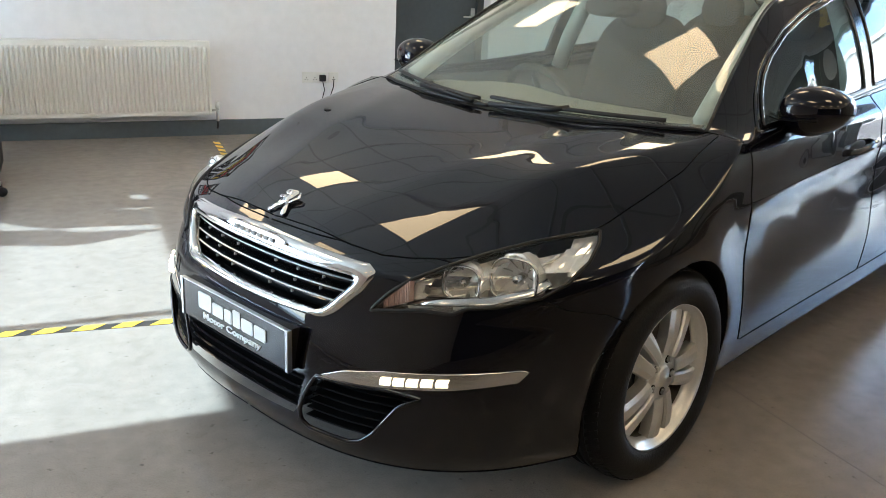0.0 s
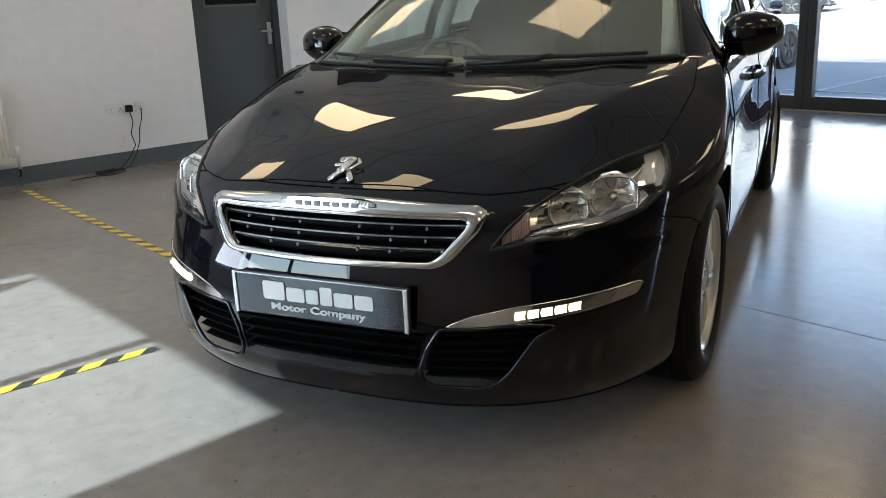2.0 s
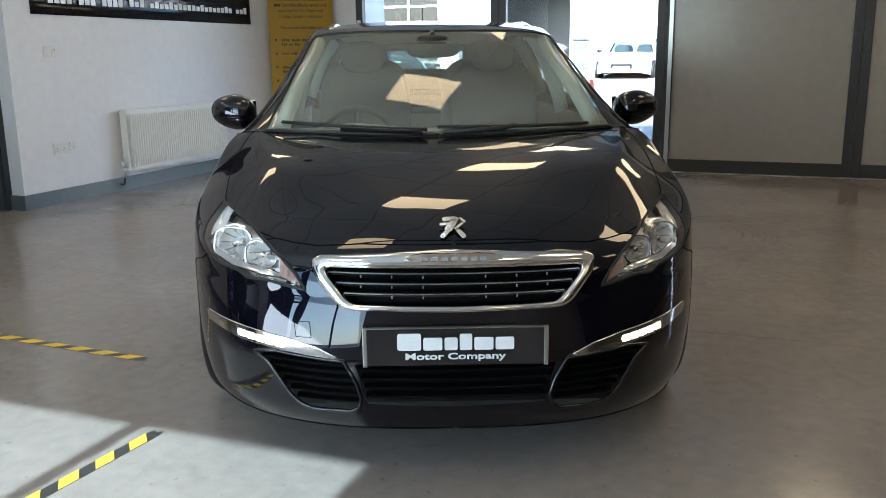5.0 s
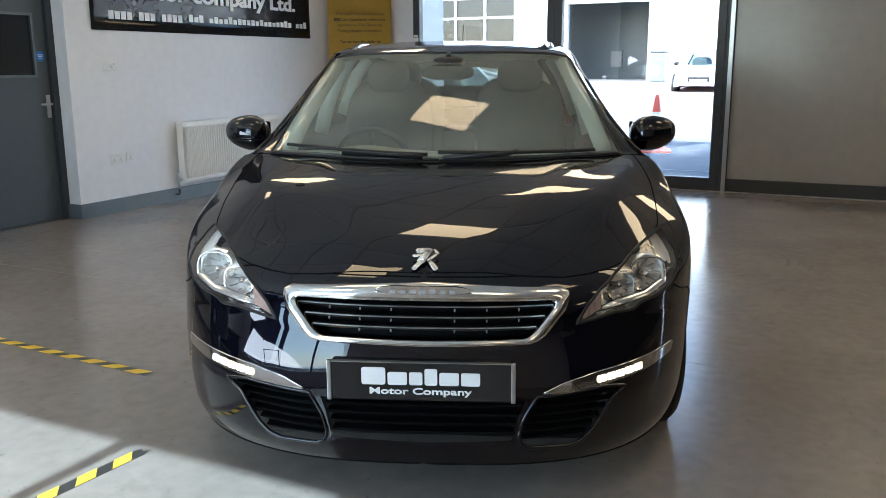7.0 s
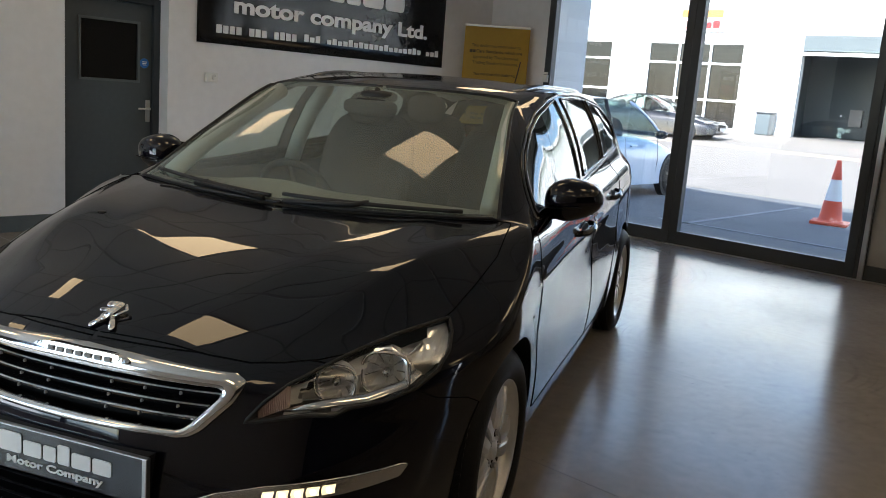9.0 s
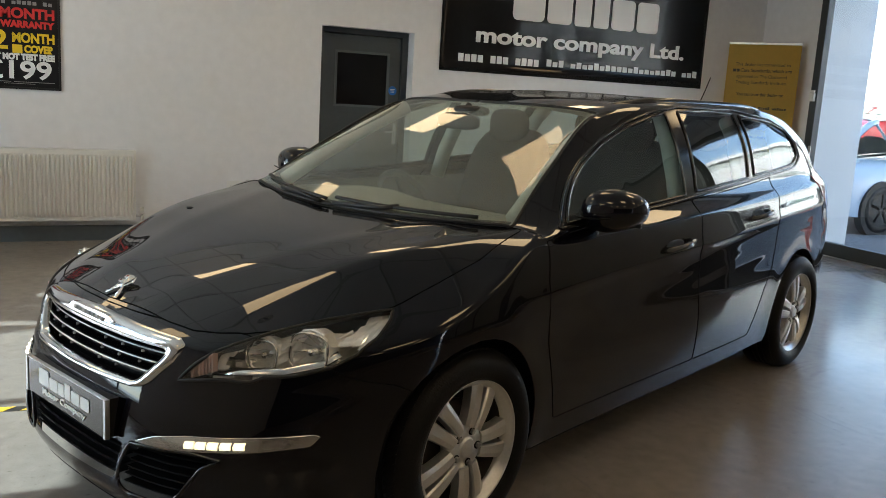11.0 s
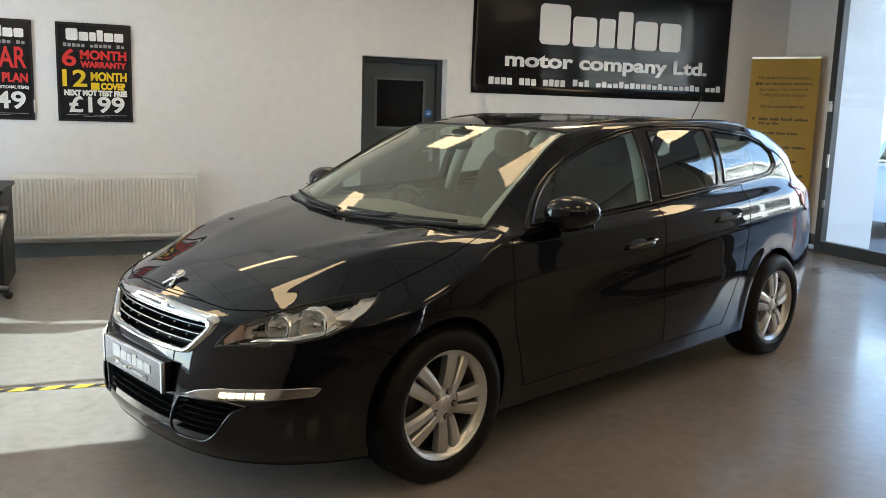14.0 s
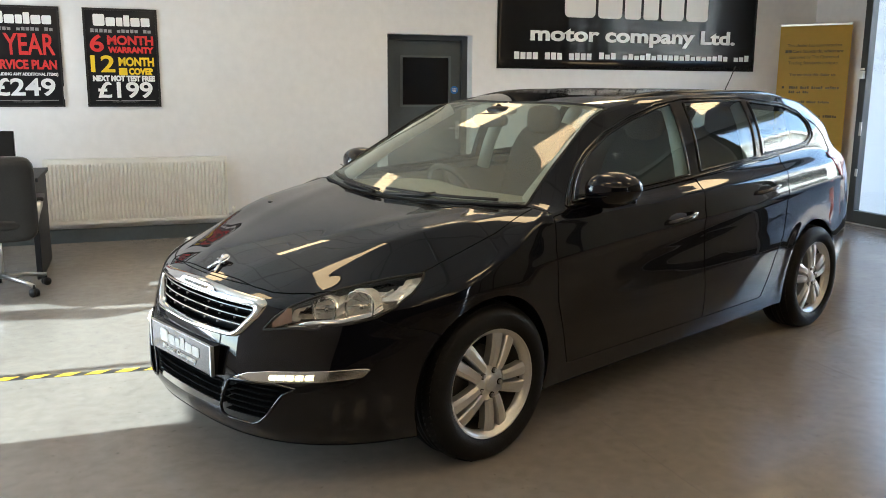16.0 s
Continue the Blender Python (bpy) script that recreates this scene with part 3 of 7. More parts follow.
def wrap_point(kind, a, z):
    """A point of the wrapped lower body: kind 0 front (a: angle), 1 side (a: y), 2 rear (a: angle)."""
    w = half_w(z) * taper(0.0)
    if kind == 0:
        c, s = max(0.0, math.cos(a)), math.sin(a)
        y = Y_FRONT - (Y_FRONT - nose_y(z)) * c ** (2 / FRONT_M)
        return Vector((w * s ** (2 / front_n(z)) + flare(y, z) * s ** 6, y, z))
    if kind == 1:
        return Vector((half_w(lowered(z, a)) * taper(a) + flare(a, z), a, z))
    c, s = max(0.0, math.cos(a)), math.sin(a)
    y = Y_REAR + (tail_y(z) - Y_REAR) * s ** (2 / REAR_N)
    w = half_w(lowered(z, y))
    return Vector((w * taper(y) * c ** (2 / REAR_N) + flare(y, z) * c ** 4, y, z))


def side_x(y, z):
    """Half width of the body at y and z, y behind the front axle."""
    w = half_w(lowered(z, y))
    if y <= Y_REAR:
        return w * taper(y) + flare(y, z)
    k = min(1.0, (y - Y_REAR) / (tail_y(z) - Y_REAR))
    return w * taper(y) * (1 - k**REAR_N) ** (1 / REAR_N)


COWL_Y = 0.33


def top_of(kind, a):
    """Where the wrapped side meets the bonnet, or the waist line."""
    if kind == 1 and a >= COWL_Y:
        return belt_z(a)
    if kind == 2:
        y = wrap_point(kind, a, 1.1).y
        return belt_z(y)
    lo, hi = 0.5, 1.0
    for _ in range(30):
        mid = (lo + hi) / 2
        p = wrap_point(kind, a, mid)
        if mid < hood_z(p.x, p.y):
            lo = mid
        else:
            hi = mid
    return lo


def grid_faces(bm, rows, tag=0):
    for p, q in zip(rows, rows[1:]):
        for i in range(len(p) - 1):
            vs = []
            for v in (p[i], p[i + 1], q[i + 1], q[i]):
                if v not in vs:
                    vs.append(v)
            if len(vs) > 2 and bm.faces.get(vs) is None:
                bm.faces.new(vs).material_index = tag


def build_shell():
    bm = bmesh.new()
    cols = [(0, math.pi / 2 * (i / 96) ** 0.9) for i in range(96)] + [(1, Y_FRONT + (Y_REAR - Y_FRONT) * i / 190) for i in range(190)] + [(2, math.pi / 2 * i / 50) for i in range(51)]
    rows_n = 54
    wrap, tops = [], []
    for kind, a in cols:
        z1 = top_of(kind, a)
        y_ref = wrap_point(kind, a, 0.3).y
        z0 = 0.165 if y_ref < -0.3 else 0.20 if y_ref < 2.9 else 0.26
        col = [bm.verts.new(wrap_point(kind, a, z0 + (z1 - z0) * (j / rows_n) ** 0.95)) for j in range(rows_n + 1)]
        wrap.append(col)
        tops.append(col[-1])
    grid_faces(bm, wrap)
    # bonnet: lines that fan from the front and wing edge back to the windscreen's foot
    n_edge = next(i for i, (k, a) in enumerate(cols) if k == 1 and a >= COWL_Y)
    edge = tops[: n_edge + 1]
    lengths = [0.0]
    for p, q in zip(edge, edge[1:]):
        lengths.append(lengths[-1] + abs(q.co.x - p.co.x) + 0.18 * abs(q.co.y - p.co.y))
    fan = []
    for v, l in zip(edge, lengths):
        x1 = 0.715 * l / lengths[-1]
        y1 = 0.145 + 0.185 * (x1 / 0.715) ** 2
        line = [v]
        for j in range(1, 41):
            t = j / 40
            x, y = v.co.x + (x1 - v.co.x) * t, v.co.y + (y1 - v.co.y) * t
            line.append(bm.verts.new((x, y, hood_z(x, y))))
        fan.append(line)
    grid_faces(bm, fan, 1)
    # side of the glasshouse
    side = []
    n_top = len(cols) - 1
    for i in range(n_edge, len(cols)):
        v = tops[i]
        y = v.co.y
        if y > 3.30:
            n_top = i
            break
        x1, z1 = rail_x(y), rail_z(y)
        if i == n_edge:
            side.append(fan[-1])
            continue
        line = [v]
        for j in range(1, 41):
            t = j / 40
            bow = 0.023 * math.sin(math.pi * t) * min(1.0, (y - COWL_Y) / 0.6)
            line.append(bm.verts.new((v.co.x + (x1 - v.co.x) * t + bow, y, v.co.z + (z1 - v.co.z) * t + bow * 0.3)))
        side.append(line)
    grid_faces(bm, side, 2)
    # roof, from the windscreen's head to the tailgate
    rail = [s[-1] for s in side]
    k0 = next(i for i, v in enumerate(rail) if v.co.y >= 0.99)
    roof = []
    for v in rail[k0:]:
        y = v.co.y
        line = [v]
        for j in range(1, 31):
            s = 1 - j / 30
            yy = y - 0.085 * (1 - s * s) * max(0.0, 1 - (y - 0.99) / 0.5)
            line.append(bm.verts.new((v.co.x * s, yy, v.co.z + (roof_z(yy) - v.co.z) * (1 - s**2.6))))
        roof.append(line)
    grid_faces(bm, roof, 3)
    # windscreen, between the two pillars
    screen = []
    head = roof[0]
    posts = rail[: k0 + 1]
    for v in posts:
        y = v.co.y
        t = (y - COWL_Y) / (posts[-1].co.y - COWL_Y)
        line = [v]
        for j in range(1, 31):
            s = 1 - j / 30
            if v is posts[-1]:
                line.append(head[j])
                continue
            foot = Vector((0.70 * s, 0.165 + 0.165 * s * s, 0.938 + 0.012 * s * s))
            top = head[j].co
            p = foot.lerp(top, t)
            bulge = 0.022 * math.sin(math.pi * t) * (1 - s**4)
            line.append(bm.verts.new((p.x * (1.0) + (v.co.x - 0.70 + (0.70 - head[0].co.x) * t) * s, p.y - bulge * 0.5, p.z + bulge)))
        screen.append(line)
    grid_faces(bm, screen, 4)
    # tailgate
    gate = []
    for v in roof[-1]:
        s = v.co.x / max(1e-6, roof[-1][0].co.x)
        line = [v]
        for j in range(1, 25):
            t = j / 24
            z = v.co.z + (1.10 - v.co.z) * t
            xe = roof[-1][0].co.x + (0.58 - roof[-1][0].co.x) * t
            ye = 3.30 + 0.03 * t
            line.append(bm.verts.new((xe * s, ye + (tail_y(z) - 0.01 - ye) * (1 - abs(s) ** 2.6) * (0.25 + 0.75 * t), z)))
        gate.append(line)
    grid_faces(bm, gate, 5)
    bmesh.ops.remove_doubles(bm, verts=bm.verts, dist=0.0006)
    bmesh.ops.recalc_face_normals(bm, faces=bm.faces)
    # soften the ridges where the sheets meet
    for ridge, wide, turns in ((set(edge[4:]), 4, 14), (set(rail[k0:]) | set(tops[n_edge:n_top]), 2, 6)):
        ring = {v for v in bm.verts if v.is_valid and v in ridge}
        for _ in range(wide):
            ring |= {e.other_vert(v) for v in ring for e in v.link_edges}
        ring = [v for v in ring if v.co.x > 1e-4 and not v.is_boundary]
        for _ in range(turns):
            bmesh.ops.smooth_vert(bm, verts=ring, factor=0.5, use_axis_x=True, use_axis_y=True, use_axis_z=True)
    return bm


# ---- cutting parts out of the shell ----
def inside(poly, u, v):
    hit = False
    for (a, b), (c, d) in zip(poly, poly[1:] + poly[:1]):
        if (b > v) != (d > v) and u < (c - a) * (v - b) / (d - b) + a:
            hit = not hit
    return hit


AX = {"xz": (0, 2, Vector((0, 1, 0))), "yz": (1, 2, Vector((1, 0, 0))), "xy": (0, 1, Vector((0, 0, 1)))}


def cut_out(bm, poly, axes, keep, take=True):
    """Cuts the outline poly, seen along an axis, through the faces for which keep(face centre, tag) holds; returns them as a mesh of their own."""
    i, j, way = AX[axes]
    lo_u, hi_u = min(p[0] for p in poly) - 0.04, max(p[0] for p in poly) + 0.04
    lo_v, hi_v = min(p[1] for p in poly) - 0.04, max(p[1] for p in poly) + 0.04

    def near(f):
        c = f.calc_center_median()
        return lo_u < c[i] < hi_u and lo_v < c[j] < hi_v and keep(c, f.material_index)

    for p, q in zip(poly, poly[1:] + poly[:1]):
        a, b = Vector((0, 0, 0)), Vector((0, 0, 0))
        a[i], a[j], b[i], b[j] = p[0], p[1], q[0], q[1]
        pad = 0.03
        u0, u1, v0, v1 = min(p[0], q[0]) - pad, max(p[0], q[0]) + pad, min(p[1], q[1]) - pad, max(p[1], q[1]) + pad
        fs = [f for f in bm.faces if near(f) and u0 < f.calc_center_median()[i] < u1 and v0 < f.calc_center_median()[j] < v1]
        geom = list({v for f in fs for v in f.verts}) + list({e for f in fs for e in f.edges}) + fs
        if geom:
            bmesh.ops.bisect_plane(bm, geom=geom, dist=1e-5, plane_co=a, plane_no=(b - a).cross(way).normalized())
    got = [f for f in bm.faces if near(f) and inside(poly, f.calc_center_median()[i], f.calc_center_median()[j])]
    out = copied(got)
    if take:
        bmesh.ops.delete(bm, geom=got, context="FACES")
    return out


def take_tag(bm, tag):
    got = [f for f in bm.faces if f.material_index == tag]
    out = copied(got)
    bmesh.ops.delete(bm, geom=got, context="FACES")
    return out


def copied(faces, shift=0.0):
    out, made = bmesh.new(), {}
    for f in faces:
        for v in f.verts:
            if v not in made:
                made[v] = out.verts.new(v.co + v.normal * shift)
        out.faces.new([made[v] for v in f.verts]).material_index = 0
    return out


def offset(bm, d):
    """A copy, moved along its normals."""
    bm.normal_update()
    return copied(list(bm.faces), d)


def mirror(bm):
    """The same mesh on the car's other side."""
    out = bm.copy()
    for v in out.verts:
        v.co.x = -v.co.x
    bmesh.ops.reverse_faces(out, faces=out.faces)
    return out


def whole(bm):
    """Joins a half with its mirror image."""
    other = mirror(bm)
    made = {v: bm.verts.new(v.co) for v in other.verts}
    for f in other.faces:
        bm.faces.new([made[v] for v in f.verts]).material_index = f.material_index
    other.free()
    bmesh.ops.remove_doubles(bm, verts=[v for v in bm.verts if abs(v.co.x) < 0.004], dist=0.002)
    return bm


def both(name, bm, material, parent, label="", smooth=True):
    """A part on the left side and its mirror image on the right."""
    other = mirror(bm)
    return part(name, bm, material, parent, label, smooth), part(name, other, material, parent, label, smooth)


def border(bm):
    """The outlines of an open mesh, as closed rows of points."""
    todo = {e for e in bm.edges if e.is_boundary}
    loops = []
    while todo:
        e = todo.pop()
        a, b = e.verts
        row = [a, b]
        while True:
            nxt = next((k for k in row[-1].link_edges if k in todo), None)
            if nxt is None:
                break
            todo.remove(nxt)
            row.append(nxt.other_vert(row[-1]))
        if row[0] is row[-1]:
            row.pop()
        loops.append([v.co.copy() for v in row])
    return loops


def resampled(row, step, closed=True):
    pts = row + [row[0]] if closed else row
    out, left = [pts[0].copy()], step
    for a, b in zip(pts, pts[1:]):
        d = (b - a).length
        while d > left > 0:
            a = a.lerp(b, left / d)
            d = (b - a).length
            out.append(a.copy())
            left = step
        left -= d
    return out


def rim_of(bm, r, step=0.012, flat=1.0, seg=6, drop_mid=False):
    """A thin bead along the outline of an open mesh."""
    out = bmesh.new()
    for row in border(bm):
        pts = resampled(row, step)
        if len(pts) > 4:
            if drop_mid:
                k = next((i for i, p in enumerate(pts) if p.x < 0.004), None)
                if k is not None:
                    pts = pts[k:] + pts[:k]
                    run, best = [], []
                    for p in pts + pts[:1]:
                        if p.x >= 0.0035:
                            run.append(p)
                        else:
                            best, run = (run if len(run) > len(best) else best), []
                    best = run if len(run) > len(best) else best
                    if len(best) > 3:
                        tube(out, best, r, seg, False, flat)
                    continue
            tube(out, pts, r, seg, True, flat)
    return out


# ---- the estate car: parts ----
car = thing("estate_car", pose(0, 0, 0, 0, 0, -68), "black five-door estate car with chrome grille, lit running lights", "car")
shell = build_shell()


def at_front(c, tag):
    return c.y < 0.05 and tag in (0, 1)


def at_side(c, tag):
    return c.x > 0.3 and tag in (0, 2)


LAMP = [(0.432, 0.572), (0.465, 0.618), (0.505, 0.655), (0.555, 0.687), (0.610, 0.716), (0.665, 0.737), (0.715, 0.750), (0.756, 0.759), (0.776, 0.735), (0.792, 0.702), (0.788, 0.664), (0.755, 0.632), (0.700, 0.612), (0.635, 0.603), (0.61, 0.588), (0.55, 0.590), (0.50, 0.582)]
GRILLE = [(-0.02, 0.690), (0.15, 0.684), (0.30, 0.676), (0.388, 0.672), (0.414, 0.660), (0.416, 0.643), (0.404, 0.612), (0.348, 0.548), (0.325, 0.533), (0.300, 0.527), (-0.02, 0.522)]
MESH = [(-0.02, 0.642), (0.15, 0.642), (0.360, 0.640), (0.372, 0.634), (0.366, 0.618), (0.316, 0.560), (0.300, 0.548), (0.286, 0.543), (-0.02, 0.540)]
STRIP = [(0.338, 0.388), (0.400, 0.414), (0.495, 0.434), (0.645, 0.447), (0.748, 0.455), (0.760, 0.452), (0.748, 0.428), (0.650, 0.412), (0.500, 0.397), (0.400, 0.390)]
VENT = [(0.322, 0.380), (0.288, 0.322), (0.272, 0.270), (0.280, 0.243), (0.304, 0.230), (0.420, 0.228), (0.455, 0.240), (0.486, 0.268), (0.545, 0.356), (0.590, 0.381), (0.52, 0.392), (0.400, 0.384)]
INTAKE = [(-0.02, 0.372), (0.290, 0.372), (0.276, 0.330), (0.262, 0.270), (0.252, 0.256), (-0.02, 0.248)]
DOOR_F = [(0.372, 1.10), (0.364, 0.90), (0.353, 0.78), (0.377, 0.57), (0.428, 0.37), (0.455, 0.285), (1.455, 0.285), (1.426, 0.53), (1.425, 0.81), (1.436, 1.10)]
DOOR_R = [(1.436, 1.10), (1.425, 0.81), (1.426, 0.53), (1.455, 0.285), (2.06, 0.285), (2.10, 0.36), (2.175, 0.507), (2.262, 0.61), (2.284, 0.684), (2.298, 0.87), (2.35, 1.15)]
WIN_F = [(0.52, 0.955), (0.60, 1.030), (0.675, 1.090), (0.76, 1.143), (0.905, 1.214), (1.104, 1.281), (1.305, 1.330), (1.43, 1.350), (1.40, 1.16), (1.39, 1.012), (0.998, 0.984)]
WIN_R = [(1.545, 1.358), (1.85, 1.366), (2.11, 1.360), (2.095, 1.20), (2.065, 1.062), (1.491, 1.022), (1.51, 1.16)]
WIN_Q = [(2.18, 1.356), (2.56, 1.327), (2.72, 1.285), (2.79, 1.225), (2.79, 1.160), (2.70, 1.118), (2.62, 1.104), (2.139, 1.070), (2.16, 1.20)]
GLASS_ROW = [(0.47, 0.942), (0.58, 1.035), (0.66, 1.096), (0.75, 1.152), (0.90, 1.228), (1.10, 1.296), (1.30, 1.346), (1.55, 1.375), (2.10, 1.380), (2.56, 1.345), (2.74, 1.298), (2.82, 1.23), (2.82, 1.15), (2.72, 1.100), (2.62, 1.088), (2.10, 1.050), (1.40, 0.996), (0.99, 0.966)]


def arch_ring(cy, r, n=36):
    return [(cy + r * math.cos(2 * math.pi * i / n), 0.318 + r * math.sin(2 * math.pi * i / n)) for i in range(n)]


cut_out(shell, arch_ring(-0.012, 0.342), "yz", lambda c, t: c.x > 0.45 and t == 0).free()
cut_out(shell, arch_ring(BASE - 0.005, 0.342), "yz", lambda c, t: c.x > 0.45 and t == 0).free()
lamp_face = cut_out(shell, LAMP, "xz", at_front)
grille_face = cut_out(shell, GRILLE, "xz", lambda c, t: c.y < -0.5)
strip_face = cut_out(shell, STRIP, "xz", at_front)
vent_face = cut_out(shell, VENT, "xz", at_front)
intake_face = cut_out(shell, INTAKE, "xz", at_front)
win_f = cut_out(shell, WIN_F, "yz", at_side)
win_r = cut_out(shell, WIN_R, "yz", at_side)
win_q = cut_out(shell, WIN_Q, "yz", at_side)
pillars = cut_out(shell, GLASS_ROW, "yz", at_side)
tail_face = cut_out(shell, [(2.93, 1.045), (2.96, 0.985), (3.03, 0.91), (3.12, 0.86), (3.50, 0.86), (3.55, 0.95), (3.50, 1.05)], "yz", lambda c, t: c.x > 0.30 and c.y > 2.85 and t == 0)
door_f = cut_out(shell, DOOR_F, "yz", lambda c, t: c.x > 0.3 and t == 0)
door_r = cut_out(shell, DOOR_R, "yz", lambda c, t: c.x > 0.3 and t == 0)
screen = take_tag(shell, 4)
roof_glass = cut_out(shell, [(-0.02, 1.12), (0.44, 1.17), (0.47, 1.25), (0.475, 2.2), (0.45, 2.62), (-0.02, 2.66)], "xy", lambda c, t: t == 3)
roof = take_tag(shell, 3)
gate = take_tag(shell, 5)
bonnet_line = [(-0.02, -0.715), (0.30, -0.695), (0.40, -0.675), (0.47, -0.640), (0.54, -0.590), (0.61, -0.520), (0.68, -0.430), (0.728, -0.330), (0.755, -0.22), (0.770, -0.08), (0.780, 0.10), (0.758, 0.36), (-0.02, 0.36)]
bonnet = cut_out(shell, bonnet_line, "xy", lambda c, t: t == 1 and c.z > 0.6)
bumper = cut_out(shell, [(-0.9, 0.10), (-0.9, 0.70), (-0.60, 0.70), (-0.42, 0.60), (-0.31, 0.575), (-0.20, 0.52), (-0.20, 0.10)], "yz", lambda c, t: t in (0, 1) and c.y < 0)
nose = cut_out(shell, [(-0.02, 0.10), (-0.02, 0.72), (0.50, 0.72), (0.62, 0.60), (0.82, 0.60), (0.82, 0.10)], "xz", lambda c, t: c.y < -0.42)
side_of_shell = shell

# seams between the panels
SEAM = mat("panel_gap", (0.003, 0.003, 0.003), 0.8, spec=0.05)


bonnet_seam = rim_of(bonnet, 0.0019, step=0.02, seg=5, drop_mid=True)
bonnet_part = part("bonnet", whole(bonnet), PAINT, car, "black metallic bonnet mirroring the ceiling lights", True)
both("panel_gap", bonnet_seam, SEAM, bonnet_part)
for bm, nm in ((door_f, "front_door"), (door_r, "rear_door")):
    line = rim_of(bm, 0.0022, step=0.02, seg=5)
    pair = both(nm, bm, PAINT, car)
    both("panel_gap", line, SEAM, pair[0])
    if nm == "front_door":
        FRONT_DOORS = pair
    else:
        REAR_DOORS = pair
line = rim_of(bumper, 0.0022, step=0.02, seg=5, drop_mid=True)
bump_all = bumper
made = {}
for f in nose.faces:
    for v in f.verts:
        if v not in made:
            made[v] = bump_all.verts.new(v.co)
    bump_all.faces.new([made[v] for v in f.verts])
nose.free()
bmesh.ops.remove_doubles(bump_all, verts=bump_all.verts, dist=0.0004)
BUMPER = part("front_bumper", whole(bump_all), PAINT, car, "", True)
both("panel_gap", line, SEAM, BUMPER)
both("side_panel", side_of_shell, PAINT, car, "painted wing, sill and rear quarter")
ROOF = part("roof", whole(roof), PAINT, car, "", True)
part("glass_roof", whole(roof_glass), BLACK_GLOSS, ROOF, "dark panoramic glass roof", True)
rear_glass = cut_out(gate, [(-0.02, 1.115), (0.50, 1.115), (0.485, 1.16), (0.41, 1.262), (-0.02, 1.285)], "xz", lambda c, t: True)
GATE = part("tailgate", whole(gate), PAINT, car, "", True)
part("rear_window", whole(rear_glass), DARK_GLASS, GATE, "", True)
frame_bead = rim_of(pillars, 0.0065, step=0.015)
TRIM = both("pillar_trim", offset(pillars, -0.001), BLACK_GLOSS, car, "gloss black window surround")
both("frame_bead", frame_bead, BLACK_GLOSS, TRIM[0], "rounded gloss edge of the door frames")
for bm, nm, gl in ((win_f, "front_side_window", DARK_GLASS), (win_r, "rear_side_window", DARK_GLASS), (win_q, "quarter_window", DARK_GLASS)):
    bead = rim_of(bm, 0.0045, step=0.012)
    a, b = both(nm, offset(bm, -0.003), gl, car, "tinted side window")
    both("window_seal", bead, BLACK_PLASTIC, a)
RED_LENS = mat("red_lens", (0.45, 0.012, 0.015), 0.12, coat=0.6)
both("tail_lamp", offset(tail_face, 0.003), RED_LENS, car, "red tail lamp")

screen_bead = rim_of(screen, 0.006, step=0.015, drop_mid=True)
screen.normal_update()
SCREEN = part("windscreen", whole(screen), CAR_GLASS, car, "greenish windscreen mirroring a ceiling light", True)
both("windscreen_seal", screen_bead, BLACK_PLASTIC, SCREEN)

# arch lips and liners
for cy, tag in ((-0.012, "front"), (BASE - 0.005, "rear")):
    lip, liner = bmesh.new(), bmesh.new()
    pts = []
    for i in range(41):
        a = math.radians(-14 + 208 * i / 40)
        y, z = cy + 0.345 * math.cos(a), 0.318 + 0.345 * math.sin(a)
        if y < Y_FRONT:
            k = min(1.0, (Y_FRONT - y) / (Y_FRONT - nose_y(z)))
            x = half_w(z) * taper(0.0) * (1 - k**FRONT_M) ** (1 / front_n(z)) + flare(y, z) * 0.8
        else:
            x = side_x(y, z)
        pts.append(Vector((x - 0.004, y, z)))
    tube(lip, pts, 0.0040, 8)
    both("arch_lip", lip, PAINT, car)
    rows = [[liner.verts.new((x, p.y + (cy - p.y) * k, p.z + (0.318 - p.z) * k)) for p in pts] for x, k in ((0.885, -0.02), (0.80, -0.06), (0.52, -0.06))]
    for p in rows[0]:
        p.co.x = min(p.co.x, side_x(max(p.co.y, 0), p.co.z) - 0.006 if p.co.y > 0 else p.co.x)
    for v, p in zip(rows[0], pts):
        v.co.x = p.x - 0.004
    grid_faces(liner, rows)
    liner.faces.new([v for v in rows[-1]])
    both("arch_liner", liner, BLACK_PLASTIC, car)
part("underbody", boxes((-0.80, 0.80, 0.34, 2.32, 0.17, 0.26), (-0.50, 0.50, -0.62, 3.4, 0.17, 0.30)), BLACK_PLASTIC, car)
# near-black strip along the sill, its shade put into the colour
MATT_BLACK = mat("matt_black_sill", (0.005, 0.005, 0.0055), 0.8, spots=0.2, scale=20, spec=0.08)
both("sill_trim", boxes((0.78, 0.843, 0.36, 2.30, 0.190, 0.236), bevel=0.012), MATT_BLACK, car)

# ---- front: grille, plate, vents ----
def front_y(x, z):
    """Where the nose's skin lies at x and z."""
    k = min(1.0, abs(x) / (half_w(z) * taper(0.0)))
    return Y_FRONT - (Y_FRONT - nose_y(z)) * (1 - k ** front_n(z)) ** (1 / FRONT_M)


